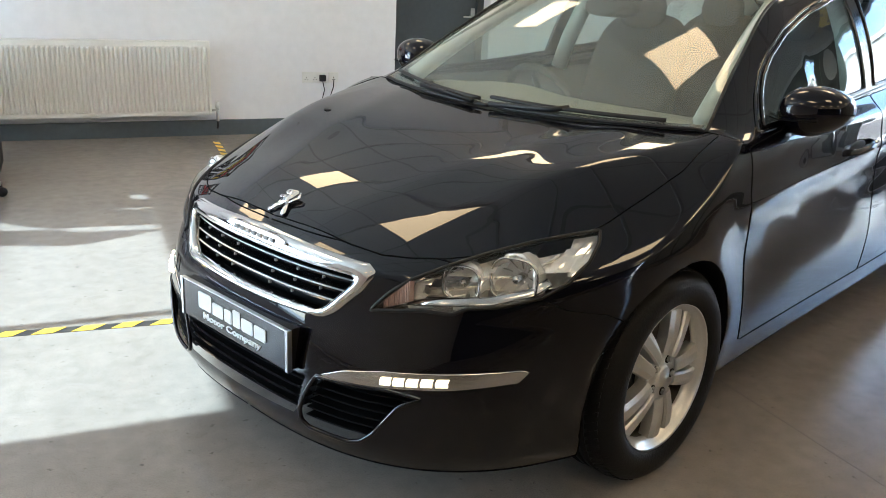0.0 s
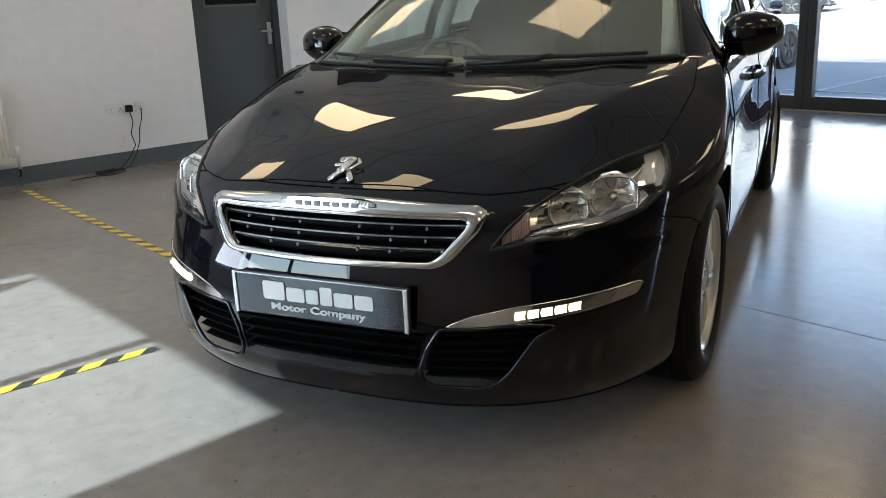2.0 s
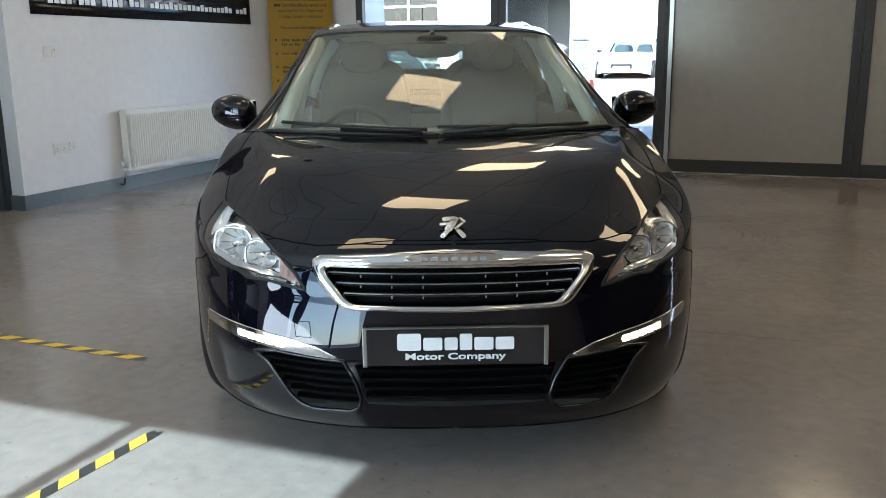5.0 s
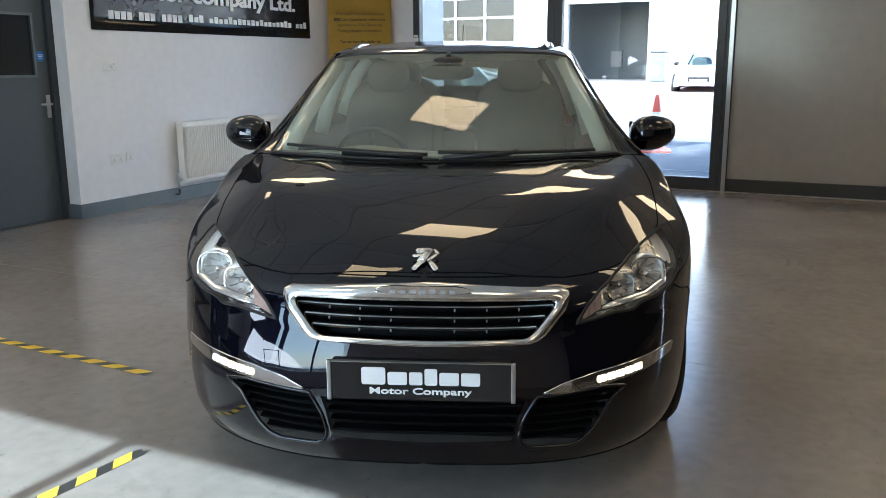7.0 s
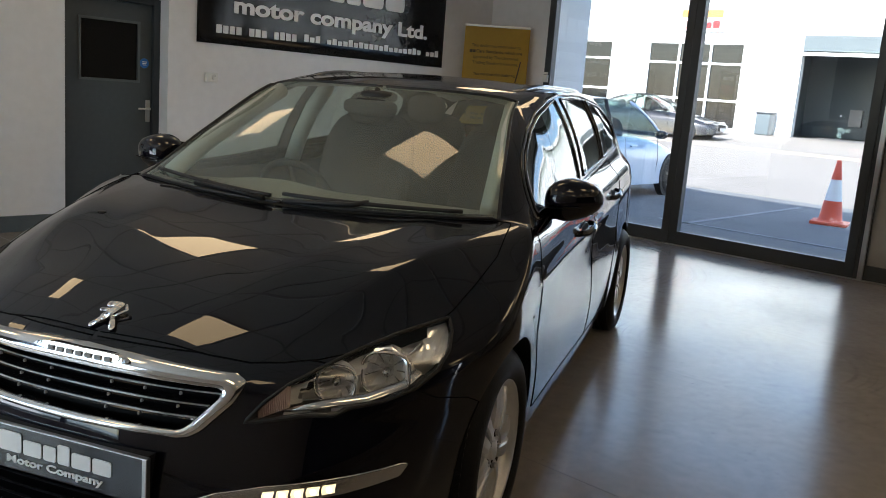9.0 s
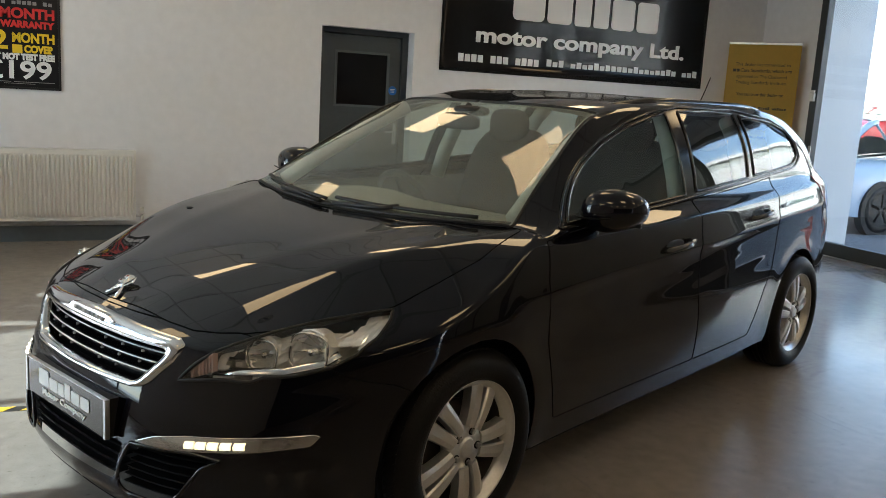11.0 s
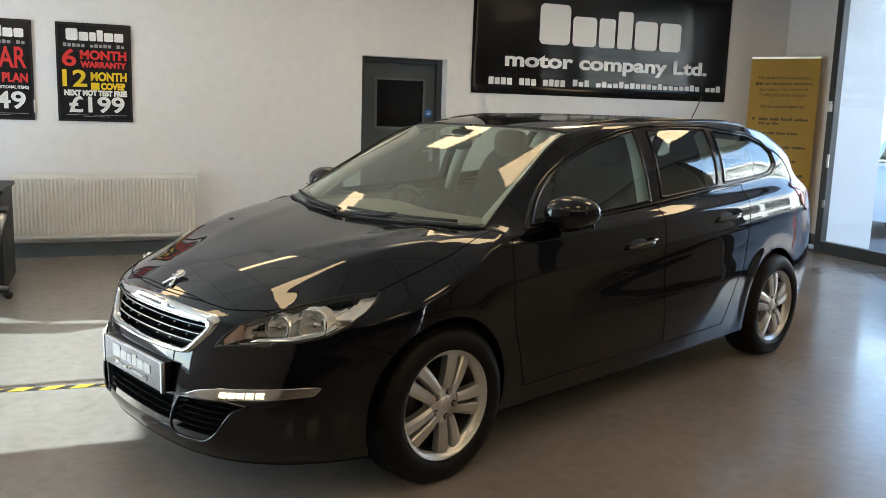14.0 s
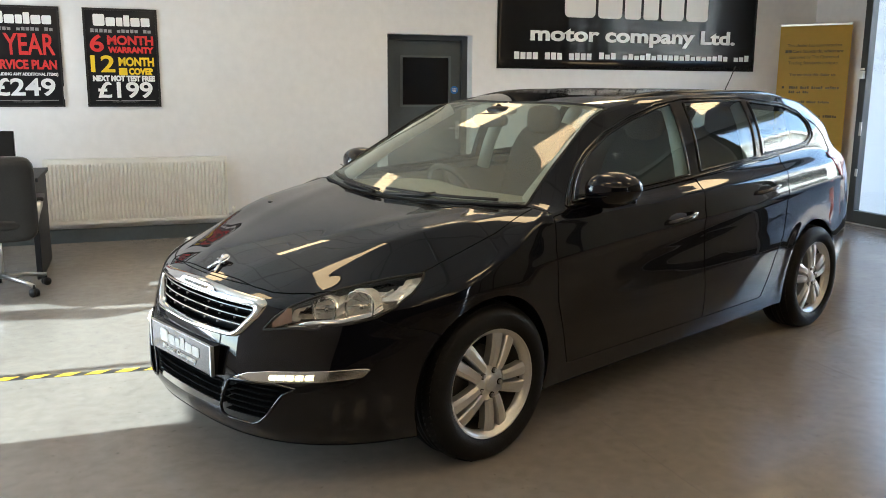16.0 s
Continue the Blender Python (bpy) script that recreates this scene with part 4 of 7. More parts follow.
def ring_between(outer, inner, push_out, push_in, n=120):
    """A raised band between two outlines on the nose (half, open at the middle)."""
    def walk_along(poly):
        row = [Vector((x, 0, z)) for x, z in poly]
        row[0].x = row[-1].x = 0.0
        total = sum((b - a).length for a, b in zip(row, row[1:]))
        out = [row[0].copy()]
        for i in range(1, n):
            d = total * i / (n - 1)
            for a, b in zip(row, row[1:]):
                l = (b - a).length
                if d <= l + 1e-9:
                    out.append(a.lerp(b, d / l))
                    break
                d -= l
        return out[:n]

    o, i = walk_along(outer), walk_along(inner)
    bm = bmesh.new()
    rows = []
    for t, lift in ((0.0, -0.012), (0.0, 0.0), (0.12, push_out), (0.5, push_out * 1.15), (0.86, push_out), (1.0, push_in), (1.0, -0.03)):
        row = []
        for a, b in zip(o, i):
            p = a.lerp(b, t)
            row.append(bm.verts.new((p.x, front_y(p.x, p.z) - lift, p.z)))
        rows.append(row)
    grid_faces(bm, rows)
    bmesh.ops.recalc_face_normals(bm, faces=bm.faces)
    return bm


def slat(z0, reach, depth, thick, back=0.02, n=24, curve=0.0):
    """One horizontal blade across a grille, following the nose."""
    bm = bmesh.new()
    rows = []
    for k in range(n + 1):
        x = reach[0] + (reach[1] - reach[0]) * k / n
        y = front_y(x, z0) + back
        z = z0 + curve * x * x
        rows.append([bm.verts.new((x, y, z - thick / 2)), bm.verts.new((x, y - 0.003, z)), bm.verts.new((x, y, z + thick / 2)), bm.verts.new((x, y + depth, z + thick * 0.8)), bm.verts.new((x, y + depth, z - thick * 0.2)), ])
        rows[-1].append(rows[-1][0])
    grid_faces(bm, rows)
    bmesh.ops.recalc_face_normals(bm, faces=bm.faces)
    return bm


grille_face.normal_update()
GRILLE_OB = part("grille", whole(offset(grille_face, -0.055)), DEEP_BLACK, car, "black slatted grille in a chrome frame", True)
part("surround", whole(ring_between(GRILLE, MESH, 0.010, 0.002)), CHROME, GRILLE_OB, "chrome grille frame", True)
for k, z in enumerate((0.622, 0.594, 0.566)):
    reach = 0.372 - max(0.0, 0.628 - z) * 0.86
    part("slat", slat(z, (-reach, reach), 0.030, 0.011, back=0.016), BLACK_GLOSS, GRILLE_OB, smooth=False)
    part("slat_edge", slat(z + 0.002, (-reach, reach), 0.003, 0.0035, back=0.0135), STEEL, GRILLE_OB)
for k in range(-3, 4):
    if k:
        for z in (0.616, 0.588, 0.560):
            if abs(k) < 3 or z > 0.58:
                part("mesh_bar", boxes((k * 0.09 - 0.0018, k * 0.09 + 0.0018, front_y(k * 0.09, z) + 0.012, front_y(k * 0.09, z) + 0.02, z - 0.004, z + 0.003)), INK_GREY, GRILLE_OB)

badge = bmesh.new()
for k in range(31):
    x = -0.14 + 0.28 * k / 30
    e = 0.011 * (1 - abs(x / 0.14) ** 6) + 0.002
    y = front_y(x, 0.672)
    row = [badge.verts.new((x, y - 0.013 + 0.004, 0.671 - e)), badge.verts.new((x, y - 0.019, 0.671 - e * 0.5)), badge.verts.new((x, y - 0.015, 0.671 + e)), badge.verts.new((x, y + 0.03, 0.671 + e)), badge.verts.new((x, y + 0.03, 0.671 - e))]
    row.append(row[0])
    if k:
        grid_faces(badge, [last, row])
    last = row
bmesh.ops.recalc_face_normals(badge, faces=badge.faces)
BADGE = part("badge_bar", badge, CHROME, GRILLE_OB, "chrome name bar over the grille")
for k in range(7):
    x = -0.084 + k * 0.028
    y = front_y(x, 0.672)
    part("plain_bar", boxes((x - 0.009, x + 0.009, y - 0.0215, y - 0.015, 0.664, 0.675)), INK_GREY, BADGE)

def shaped_ball(centre, half, power=2.6, cut_y=None):
    bm = bmesh.new()
    bmesh.ops.create_uvsphere(bm, u_segments=40, v_segments=24, radius=1.0)
    for v in bm.verts:
        n = (abs(v.co.x) ** power + abs(v.co.y) ** power + abs(v.co.z) ** power) ** (1 / power)
        p = v.co / n
        if cut_y is not None and p.y > cut_y:
            p.y = cut_y
        v.co = Vector((centre[0] + p.x * half[0], centre[1] + p.y * half[1], centre[2] + p.z * half[2]))
    return bm


# emblem: a plain upright shape
emb = bmesh.new()
limbs = [((-0.030, -0.040), (-0.008, -0.006), 0.009), ((0.030, -0.040), (0.010, -0.008), 0.009), ((-0.012, -0.010), (0.008, 0.030), 0.014), ((-0.034, 0.010), (-0.004, 0.014), 0.006), ((-0.022, 0.030), (0.004, 0.034), 0.010), ((0.012, -0.004), (0.034, 0.020), 0.005), ((0.034, 0.020), (0.024, 0.034), 0.005)]
for (ax, az), (bx, bz), r in limbs:
    vs = cyl(emb, (ax, 0, az), (bx, 0, bz), r, r * 0.8, seg=10)
    bmesh.ops.create_uvsphere(emb, u_segments=10, v_segments=6, radius=r, matrix=Matrix.Translation((ax, 0, az)))
    bmesh.ops.create_uvsphere(emb, u_segments=10, v_segments=6, radius=r * 0.8, matrix=Matrix.Translation((bx, 0, bz)))
for v in emb.verts:
    v.co.y *= 0.35
EMBLEM = part("emblem", emb, CHROME, bonnet_part, "chrome emblem on the bonnet's nose", True)
EMBLEM.matrix_basis = Matrix.Translation((0.0, -0.672, hood_z(0, -0.672) + 0.012)) @ pose(0, 0, 0, -56)

nozzle = shaped_ball((-0.493, -0.15, hood_z(0.493, -0.15)), (0.016, 0.011, 0.004), 2.2)
part("washer_nozzle", nozzle, BLACK_PLASTIC, bonnet_part, smooth=True)

# lower intake, plate
intake_face.normal_update()
INTAKE_OB = part("lower_intake", whole(offset(intake_face, -0.06)), DEEP_BLACK, car, "black lower air intake with thin slats", True)
for z in (0.352, 0.325, 0.298, 0.272):
    reach = 0.284 - (0.37 - z) * 0.25
    part("slat", slat(z, (-reach, reach), 0.035, 0.006, back=0.012), DEEP_BLACK, INTAKE_OB)
    part("slat_edge", slat(z + 0.003, (-reach, reach), 0.003, 0.0025, back=0.010), BLACK_GLOSS, INTAKE_OB)

PLATE_BLACK = mat("acrylic_plate", (0.012, 0.012, 0.0135), 0.12, spots=0.1, scale=12, spec=0.8)
PLATE = part("number_plate", boxes((-0.26, 0.26, -0.857, -0.846, 0.378, 0.489), bevel=0.003), PLATE_BLACK, car, "black dealer plate with silver side edges")
part("plate_back", boxes((-0.25, 0.25, -0.846, -0.79, 0.376, 0.487)), BLACK_PLASTIC, PLATE)
for s in (-1, 1):
    part("plate_edge", boxes((min(s * 0.250, s * 0.2625), max(s * 0.250, s * 0.2625), -0.860, -0.845, 0.376, 0.491), bevel=0.002), STEEL, PLATE, "silver edge strip")
part("plate_edge", boxes((-0.25, 0.25, -0.8585, -0.846, 0.4875, 0.4905)), STEEL, PLATE)
ON_PLATE = pose(0, -0.8582, 0, 90, 0, 0)
name_shapes(-0.165, 0.165, 0.050, INK_WHITE, PLATE, ON_PLATE @ pose(0, 0.449, 0), "white bars in place of the dealer's name")
lettering("lettering", "Motor Company", 0.026, INK_WHITE, PLATE, ON_PLATE @ pose(0, 0.405, 0.0005), wide=0.285, bold=0.0006)

# towing-eye cover
eye = bmesh.new()
tube(eye, [Vector((x, front_y(x, z) - 0.0005, z)) for x, z in ((-0.468, 0.483), (-0.421, 0.486), (-0.417, 0.442), (-0.462, 0.440))], 0.0013, 5, True)
part("towing_eye_cover", eye, SEAM, BUMPER)

# vents beside the intake, running-light strips
vent_face.normal_update()
vent_rim = rim_of(vent_face, 0.006, step=0.012)
va, vb = both("side_vent", offset(vent_face, -0.045), DEEP_BLACK, car, "black side vent with fine ribs")
both("vent_edge", vent_rim, PAINT, va, "gloss edge of the vent")
for z in (0.252, 0.275, 0.298, 0.321, 0.344, 0.366):
    x0 = 0.276 + max(0.0, (z - 0.27)) * 0.42
    x1 = 0.462 + max(0.0, (z - 0.245)) * 0.85
    both("rib", slat(z, (x0, x1), 0.03, 0.0045, back=0.020, n=10), DEEP_BLACK, va, smooth=False)
strip_rim = rim_of(strip_face, 0.003, step=0.012)
strip_face.normal_update()
sa, sb = both("light_strip", offset(strip_face, 0.004), CHROME, car, "chrome strip holding the running light")
both("strip_edge", strip_rim, CHROME, sa)
LED = glow("led", (1.0, 0.87, 0.52), 0.26)
LED_CORE = glow("led_core", (1.0, 0.93, 0.70), 1.2)
for k in range(5):
    xa, xb = 0.500 + k * 0.029, 0.500 + k * 0.029 + 0.0235
    lens = bmesh.new()
    vs = []
    for x in (xa, (xa + xb) / 2, xb):
        zc = 0.415 + (x - 0.5) * 0.085
        vs.append([lens.verts.new((x, front_y(x, zc + dz) - 0.008 - (0.004 if abs(dz) < 0.001 else 0), zc + dz)) for dz in (-0.010, 0.0, 0.010)])
    grid_faces(lens, vs)
    bmesh.ops.recalc_face_normals(lens, faces=lens.faces)
    for f in lens.faces:
        if f.normal.y > 0:
            f.normal_flip()
    cells = both("led", lens, LED, sa, "lit running-light cell", smooth=False)
    xm = (xa + xb) / 2
    zm = 0.415 + (xm - 0.5) * 0.085
    both("led_core", shaped_ball((xm, front_y(xm, zm) - 0.011, zm), (0.0085, 0.004, 0.0062), 2.0), LED_CORE, cells[0])

# ---- headlamps ----
lamp_face.normal_update()
lamp_rim = rim_of(lamp_face, 0.005, step=0.01)
HOUSING = mat("lamp_housing", (0.74, 0.72, 0.68), 0.12, metal=0.35, spots=0.1, scale=30)
DARK_HOUSING = mat("lamp_bezel", (0.16, 0.155, 0.15), 0.15, metal=0.2)
REFLECT = mat("reflector", (0.96, 0.96, 0.94), 0.07, metal=0.38)
AMBER = mat("amber_bulb", (0.62, 0.44, 0.38), 0.15, metal=0.4)
LAMP_GLASS = glass("lamp_lens", (0.98, 0.99, 1.0), 0.98, base_gloss=0.045)
back = offset(lamp_face, -0.072)
rnd_l = random.Random(7)
tilts = {}
for f in back.faces:
    c = f.calc_center_median()
    cell = (int(c.x / 0.034 + 0.35 * int(c.z / 0.026)), int(c.z / 0.026))
    f.material_index = 0
    tilts.setdefault(cell, []).extend(f.verts)
moved = set()
for cell in sorted(tilts):
    a, b = rnd_l.uniform(-0.8, 0.8), rnd_l.uniform(-0.8, 0.8)
    own = [v for v in dict.fromkeys(tilts[cell]) if v not in moved]
    if own:
        mx, mz = sum(v.co.x for v in own) / len(own), sum(v.co.z for v in own) / len(own)
        for v in own:
            moved.add(v)
            v.co.y += a * (v.co.x - mx) + b * (v.co.z - mz)
ha, hb = both("headlamp", back, HOUSING, car, "clear headlamp with twin chrome reflectors", smooth=False)
wall = bmesh.new()
for row in border(lamp_face):
    if len(row) > 20:
        a = [wall.verts.new(p) for p in row]
        centre = sum(row, Vector()) / len(row)
        b = [wall.verts.new(p.lerp(centre, 0.12) + Vector((-0.012, 0.07, -0.012))) for p in row]
        for i in range(len(row)):
            j = (i + 1) % len(row)
            wall.faces.new((a[i], a[j], b[j], b[i]))
both("bezel", wall, DARK_HOUSING, ha, smooth=False)
both("lens_seal", lamp_rim, BLACK_PLASTIC, ha)


def bowl(centre, r, aim, depth=0.05):
    bm = bmesh.new()
    m = Matrix.Translation(centre) @ Vector(aim).to_track_quat("Z", "Y").to_matrix().to_4x4()
    prof = [(0.012, -depth)] + [(r * math.sin(t), -depth * math.cos(t) ** 1.0) for t in (0.4, 0.7, 1.0, 1.3, 1.5708)] + [(r * 1.07, 0.004), (r * 1.12, -0.004), (r * 1.12, -depth)]
    spun(bm, prof, 18, m)
    rnd_b = random.Random(int(r * 1000))
    for v in bm.verts:
        v.co += Vector((rnd_b.uniform(-1, 1), rnd_b.uniform(-1, 1), rnd_b.uniform(-1, 1))) * 0.0048
    return bm


AIM = (0.30, -0.93, 0.16)
BOWLS = (((0.578, -0.568, 0.642), 0.046), ((0.676, -0.484, 0.658), 0.057))


def on_tray(f):
    """Faces of the bright inner tray, which leaves round openings for the bowls."""
    c = f.calc_center_median()
    return 0.505 < c.x < 0.735 and c.z < 0.725 and all(math.hypot(c.x - p[0] - 0.006, c.z - p[2]) > r * 1.06 for p, r in BOWLS)


tray = copied([f for f in lamp_face.faces if on_tray(f)], -0.030)
both("inner_tray", tray, HOUSING, ha, "bright inner tray round the bowls", smooth=False)
for centre, r in BOWLS:
    ra, rb = both("reflector", bowl(centre, r, AIM, 0.055), REFLECT, ha, "chrome reflector bowl", smooth=False)
    bulb = bmesh.new()
    c, d = Vector(centre), Vector(AIM).normalized()
    cyl(bulb, c - d * 0.05, c - d * 0.012, 0.010, 0.008, 16)
    bmesh.ops.create_uvsphere(bulb, u_segments=16, v_segments=10, radius=0.011, matrix=Matrix.Translation(c - d * 0.010))
    both("bulb", bulb, CHROME, ra)
    facets = bmesh.new()
    for k in range(10):
        a = 2 * math.pi * k / 10
        side = d.orthogonal().normalized()
        up = d.cross(side)
        p0 = c - d * 0.042 + (side * math.cos(a) + up * math.sin(a)) * r * 0.45
        p1 = c - d * 0.004 + (side * math.cos(a) + up * math.sin(a)) * r * 0.97
        cyl(facets, p0, p1, 0.0016, 0.003, 6)
    both("reflector_facet", facets, CHROME, ra)
    ring = bmesh.new()
    side = Vector((0, 0, 1)).cross(d).normalized()
    up = d.cross(side)
    # rounded-square rim, cut flatter below
    edge = []
    for k in range(36):
        a = 2 * math.pi * k / 36
        cu, su = math.cos(a), math.sin(a)
        q = (abs(cu) ** 3 + abs(su) ** 3) ** (-1 / 3)
        edge.append(c + d * 0.006 + side * cu * q * r * 1.08 + up * su * q * r * (0.92 if su > 0 else 0.90))
    tube(ring, edge, 0.0038, 8, True)
    both("reflector_rim", ring, CHROME, ra)
ind = bmesh.new()
for k in range(16):
    x = 0.452 + k * 0.0036
    z = 0.577 + k * 0.0016
    box(ind, x, x + 0.0028, front_y(x, z) + 0.014, front_y(x, z) + 0.03, z, z + 0.020 + k * 0.0022, bevel=0.0008)
both("indicator", ind, AMBER, ha, "ribbed amber indicator", smooth=False)
blade = bmesh.new()
tube(blade, [(0.49, -0.665, 0.597), (0.57, -0.625, 0.606), (0.66, -0.555, 0.615), (0.725, -0.480, 0.636), (0.748, -0.435, 0.662)], 0.014, 8, flat=0.35)
both("chrome_blade", blade, CHROME, ha)
fin = bmesh.new()
tube(fin, [(0.68, -0.42, 0.668), (0.705, -0.385, 0.690), (0.715, -0.36, 0.704)], 0.014, 8, flat=0.3)
both("side_reflector", fin, REFLECT, ha)
tail_blade = copied([f for f in lamp_face.faces if f.calc_center_median().x > 0.728 and f.calc_center_median().z > 0.690], -0.022)
rnd_t = random.Random(3)
lean = {}
for v in tail_blade.verts:
    cell = (int(v.co.x / 0.018), int(v.co.z / 0.016))
    if cell not in lean:
        lean[cell] = (rnd_t.uniform(-0.7, 0.7), rnd_t.uniform(-0.7, 0.7))
    v.co.y += lean[cell][0] * (v.co.x % 0.018 - 0.009) + lean[cell][1] * (v.co.z % 0.016 - 0.008)
both("side_reflector", tail_blade, REFLECT, ha, "bright reflector in the lamp's tail", smooth=False)
la, lb = both("lens", offset(lamp_face, 0.0015), LAMP_GLASS, ha, "clear lamp lens")
la.visible_shadow = lb.visible_shadow = False

# ---- wheels ----
BARREL = mat("dark_barrel_alloy", (0.10, 0.097, 0.09), 0.45, metal=0.5, spots=0.2, scale=30)


def build_wheel(name, place, side, spin):
    """Five twin-spoke alloy wheel; its outer face looks to +x (side 1) or -x."""
    face = Matrix.Translation(place) @ pose(0, 0, 0, 0, 0, 0 if side > 0 else 180) @ pose(0, 0, 0, 0, 90, 0) @ pose(0, 0, 0, 0, 0, spin)
    bm = bmesh.new()
    spun(bm, [(0.150, -0.190), (0.188, -0.185), (0.186, -0.11), (0.190, -0.04), (0.196, -0.020), (0.207, -0.012), (0.214, -0.004), (0.2165, 0.002), (0.2160, -0.010)], 72)
    # faces set back behind the spokes get the darker alloy
    for f in bm.faces:
        f.material_index = 1 if f.calc_center_median().z < -0.03 else 0
    w = part(name, bm, [ALLOY, BARREL], car, "silver five twin-spoke alloy wheel with black tyre", True)
    w.matrix_basis = face
    bm = bmesh.new()
    prof = [(0.212, -0.012), (0.222, 0.004), (0.245, 0.014), (0.268, 0.014), (0.285, 0.008), (0.298, -0.003), (0.306, -0.014), (0.312, -0.026), (0.3155, -0.045)]
    for s in (-0.066, -0.096, -0.126):
        prof += [(0.316, s + 0.006), (0.309, s + 0.005), (0.309, s - 0.003), (0.316, s - 0.004)]
    prof += [(0.3155, -0.155), (0.312, -0.174), (0.302, -0.190), (0.280, -0.205), (0.245, -0.208), (0.205, -0.19)]
    spun(bm, prof, 96)
    # the tyre's foot is pressed flat by the load
    flat_foot = face.inverted()
    for v in bm.verts:
        p = face @ v.co
        if p.z < 0.002:
            v.co = flat_foot @ Vector((p.x, p.y, 0.002))
    part("tyre", bm, TYRE, w, "black rubber tyre", True)
    lugs = bmesh.new()
    for k in range(72):
        a = 2 * math.pi * k / 72
        m = Matrix.Rotation(a, 4, "Z")
        for s0, s1, lean in ((-0.018, -0.055, 0.022), (-0.135, -0.180, -0.022)):
            vs = box(lugs, 0.308, 0.3175, -0.0075, 0.0075, min(s0, s1), max(s0, s1))
            for v in vs:
                v.co.y += lean * (v.co.z - s0) / (s1 - s0)
                if v.co.z > -0.03 or v.co.z < -0.17:
                    v.co.x -= 0.006
            bmesh.ops.transform(lugs, matrix=m, verts=vs)
    for v in lugs.verts:
        p = face @ v.co
        if p.z < 0.001:
            v.co = flat_foot @ Vector((p.x, p.y, 0.001))
    tread = part("tread_block", lugs, TYRE, w)
    tread["kind"] = "stuff"
    for k in range(5):
        a = 2 * math.pi * k / 5
        turn = Matrix.Rotation(a, 4, "Z")
        for q in (-1, 1):
            sp = bmesh.new()
            rows = []
            for t in [i / 12 for i in range(13)]:
                r = 0.062 + (0.205 - 0.062) * t
                mid = q * (0.0225 + 0.0180 * t)
                wd = 0.0195 + 0.0100 * t
                z = -0.016 + 0.010 * math.sin(math.pi * min(1.0, 0.25 + 0.75 * t)) - 0.004 * t
                # a raised spine nearer the slot, a long flank falling away from it
                row = [(-wd * q, -0.040), (-wd * 0.97 * q, -0.006), (-wd * 0.78 * q, 0.0), (wd * 0.30 * q, -0.0015), (wd * 0.92 * q, -0.009), (wd * q, -0.040)]
                rows.append([sp.verts.new((r, mid + dy, z + dz)) for dy, dz in row])
            grid_faces(sp, rows)
            sp.faces.new(rows[0])
            bmesh.ops.recalc_face_normals(sp, faces=sp.faces)
            bmesh.ops.transform(sp, matrix=turn, verts=sp.verts)
            part("spoke", sp, ALLOY, w, smooth=False)
        c = turn @ Vector((0.052, 0.0, -0.0195))
        # raised dark disc, in place of the shaded hole round the nut
        shade_disc = bmesh.new()
        cyl(shade_disc, c + Vector((0, 0, -0.004)), c + Vector((0, 0, 0.0022)), 0.0130, 0.0130, 20)
        part("nut_well", shade_disc, BLACK_PLASTIC, w)
        nut = bmesh.new()
        cyl(nut, c, c + Vector((0, 0, 0.011)), 0.0092, 0.0082, 6)
        part("wheel_nut", nut, STEEL, w)
    hub = bmesh.new()
    spun(hub, [(0.0001, -0.0095), (0.026, -0.0100), (0.0300, -0.012), (0.0315, -0.016), (0.036, -0.020), (0.066, -0.018), (0.073, -0.026), (0.075, -0.06)], 40)
    part("hub_cap", hub, ALLOY, w, smooth=True)
    disc = bmesh.new()
    spun(disc, [(0.05, -0.085), (0.13, -0.085), (0.135, -0.09), (0.135, -0.105), (0.05, -0.105)], 48)
    part("brake_disc", disc, DISC_IRON, w, smooth=True)
    back = bmesh.new()
    spun(back, [(0.0001, -0.125), (0.185, -0.125)], 32)
    part("back_plate", back, BLACK_PLASTIC, w)
    cal = bmesh.new()
    box(cal, 0.075, 0.145, -0.06, 0.06, -0.12, -0.07, bevel=0.012)
    c = part("caliper", cal, DISC_IRON, w)
    return w


HUB_Z = 0.300
for s in (1, -1):
    build_wheel("wheel", (s * 0.858, 0.020, HUB_Z), s, 12)
    build_wheel("wheel", (s * 0.880, 2.69, HUB_Z), s, 38)

# ---- mirrors, handles, wipers, aerial, roof bars ----
mir = shaped_ball((0.907, 0.632, 0.997), (0.102, 0.095, 0.077), 2.5, 0.55)
for v in mir.verts:
    k = (v.co.x - 0.80) / 0.2
    v.co.z += 0.012 * k - 0.03 * max(0.0, k - 0.5) * (v.co.z - 1.0) / 0.07
    v.co.y += 0.05 * k
ma, mb = both("door_mirror", mir, PAINT, car, "black door mirror")
foot = bmesh.new()
tube(foot, [(0.79, 0.63, 0.925), (0.83, 0.627, 0.945), (0.87, 0.632, 0.952), (0.92, 0.642, 0.955)], 0.022, 10, flat=0.6)
both("mirror_foot", foot, BLACK_GLOSS, ma)
mline = bmesh.new()
tube(mline, [(0.795, 0.577, 0.978), (0.83, 0.551, 0.978), (0.89, 0.544, 0.981), (0.95, 0.562, 0.985)], 0.0022, 6)
both("mirror_seam", mline, SEAM, ma)
mg = boxes((0.815, 0.990, 0.704, 0.708, 0.948, 1.05), bevel=0.0015)
both("mirror_glass", mg, CHROME, ma, smooth=False)

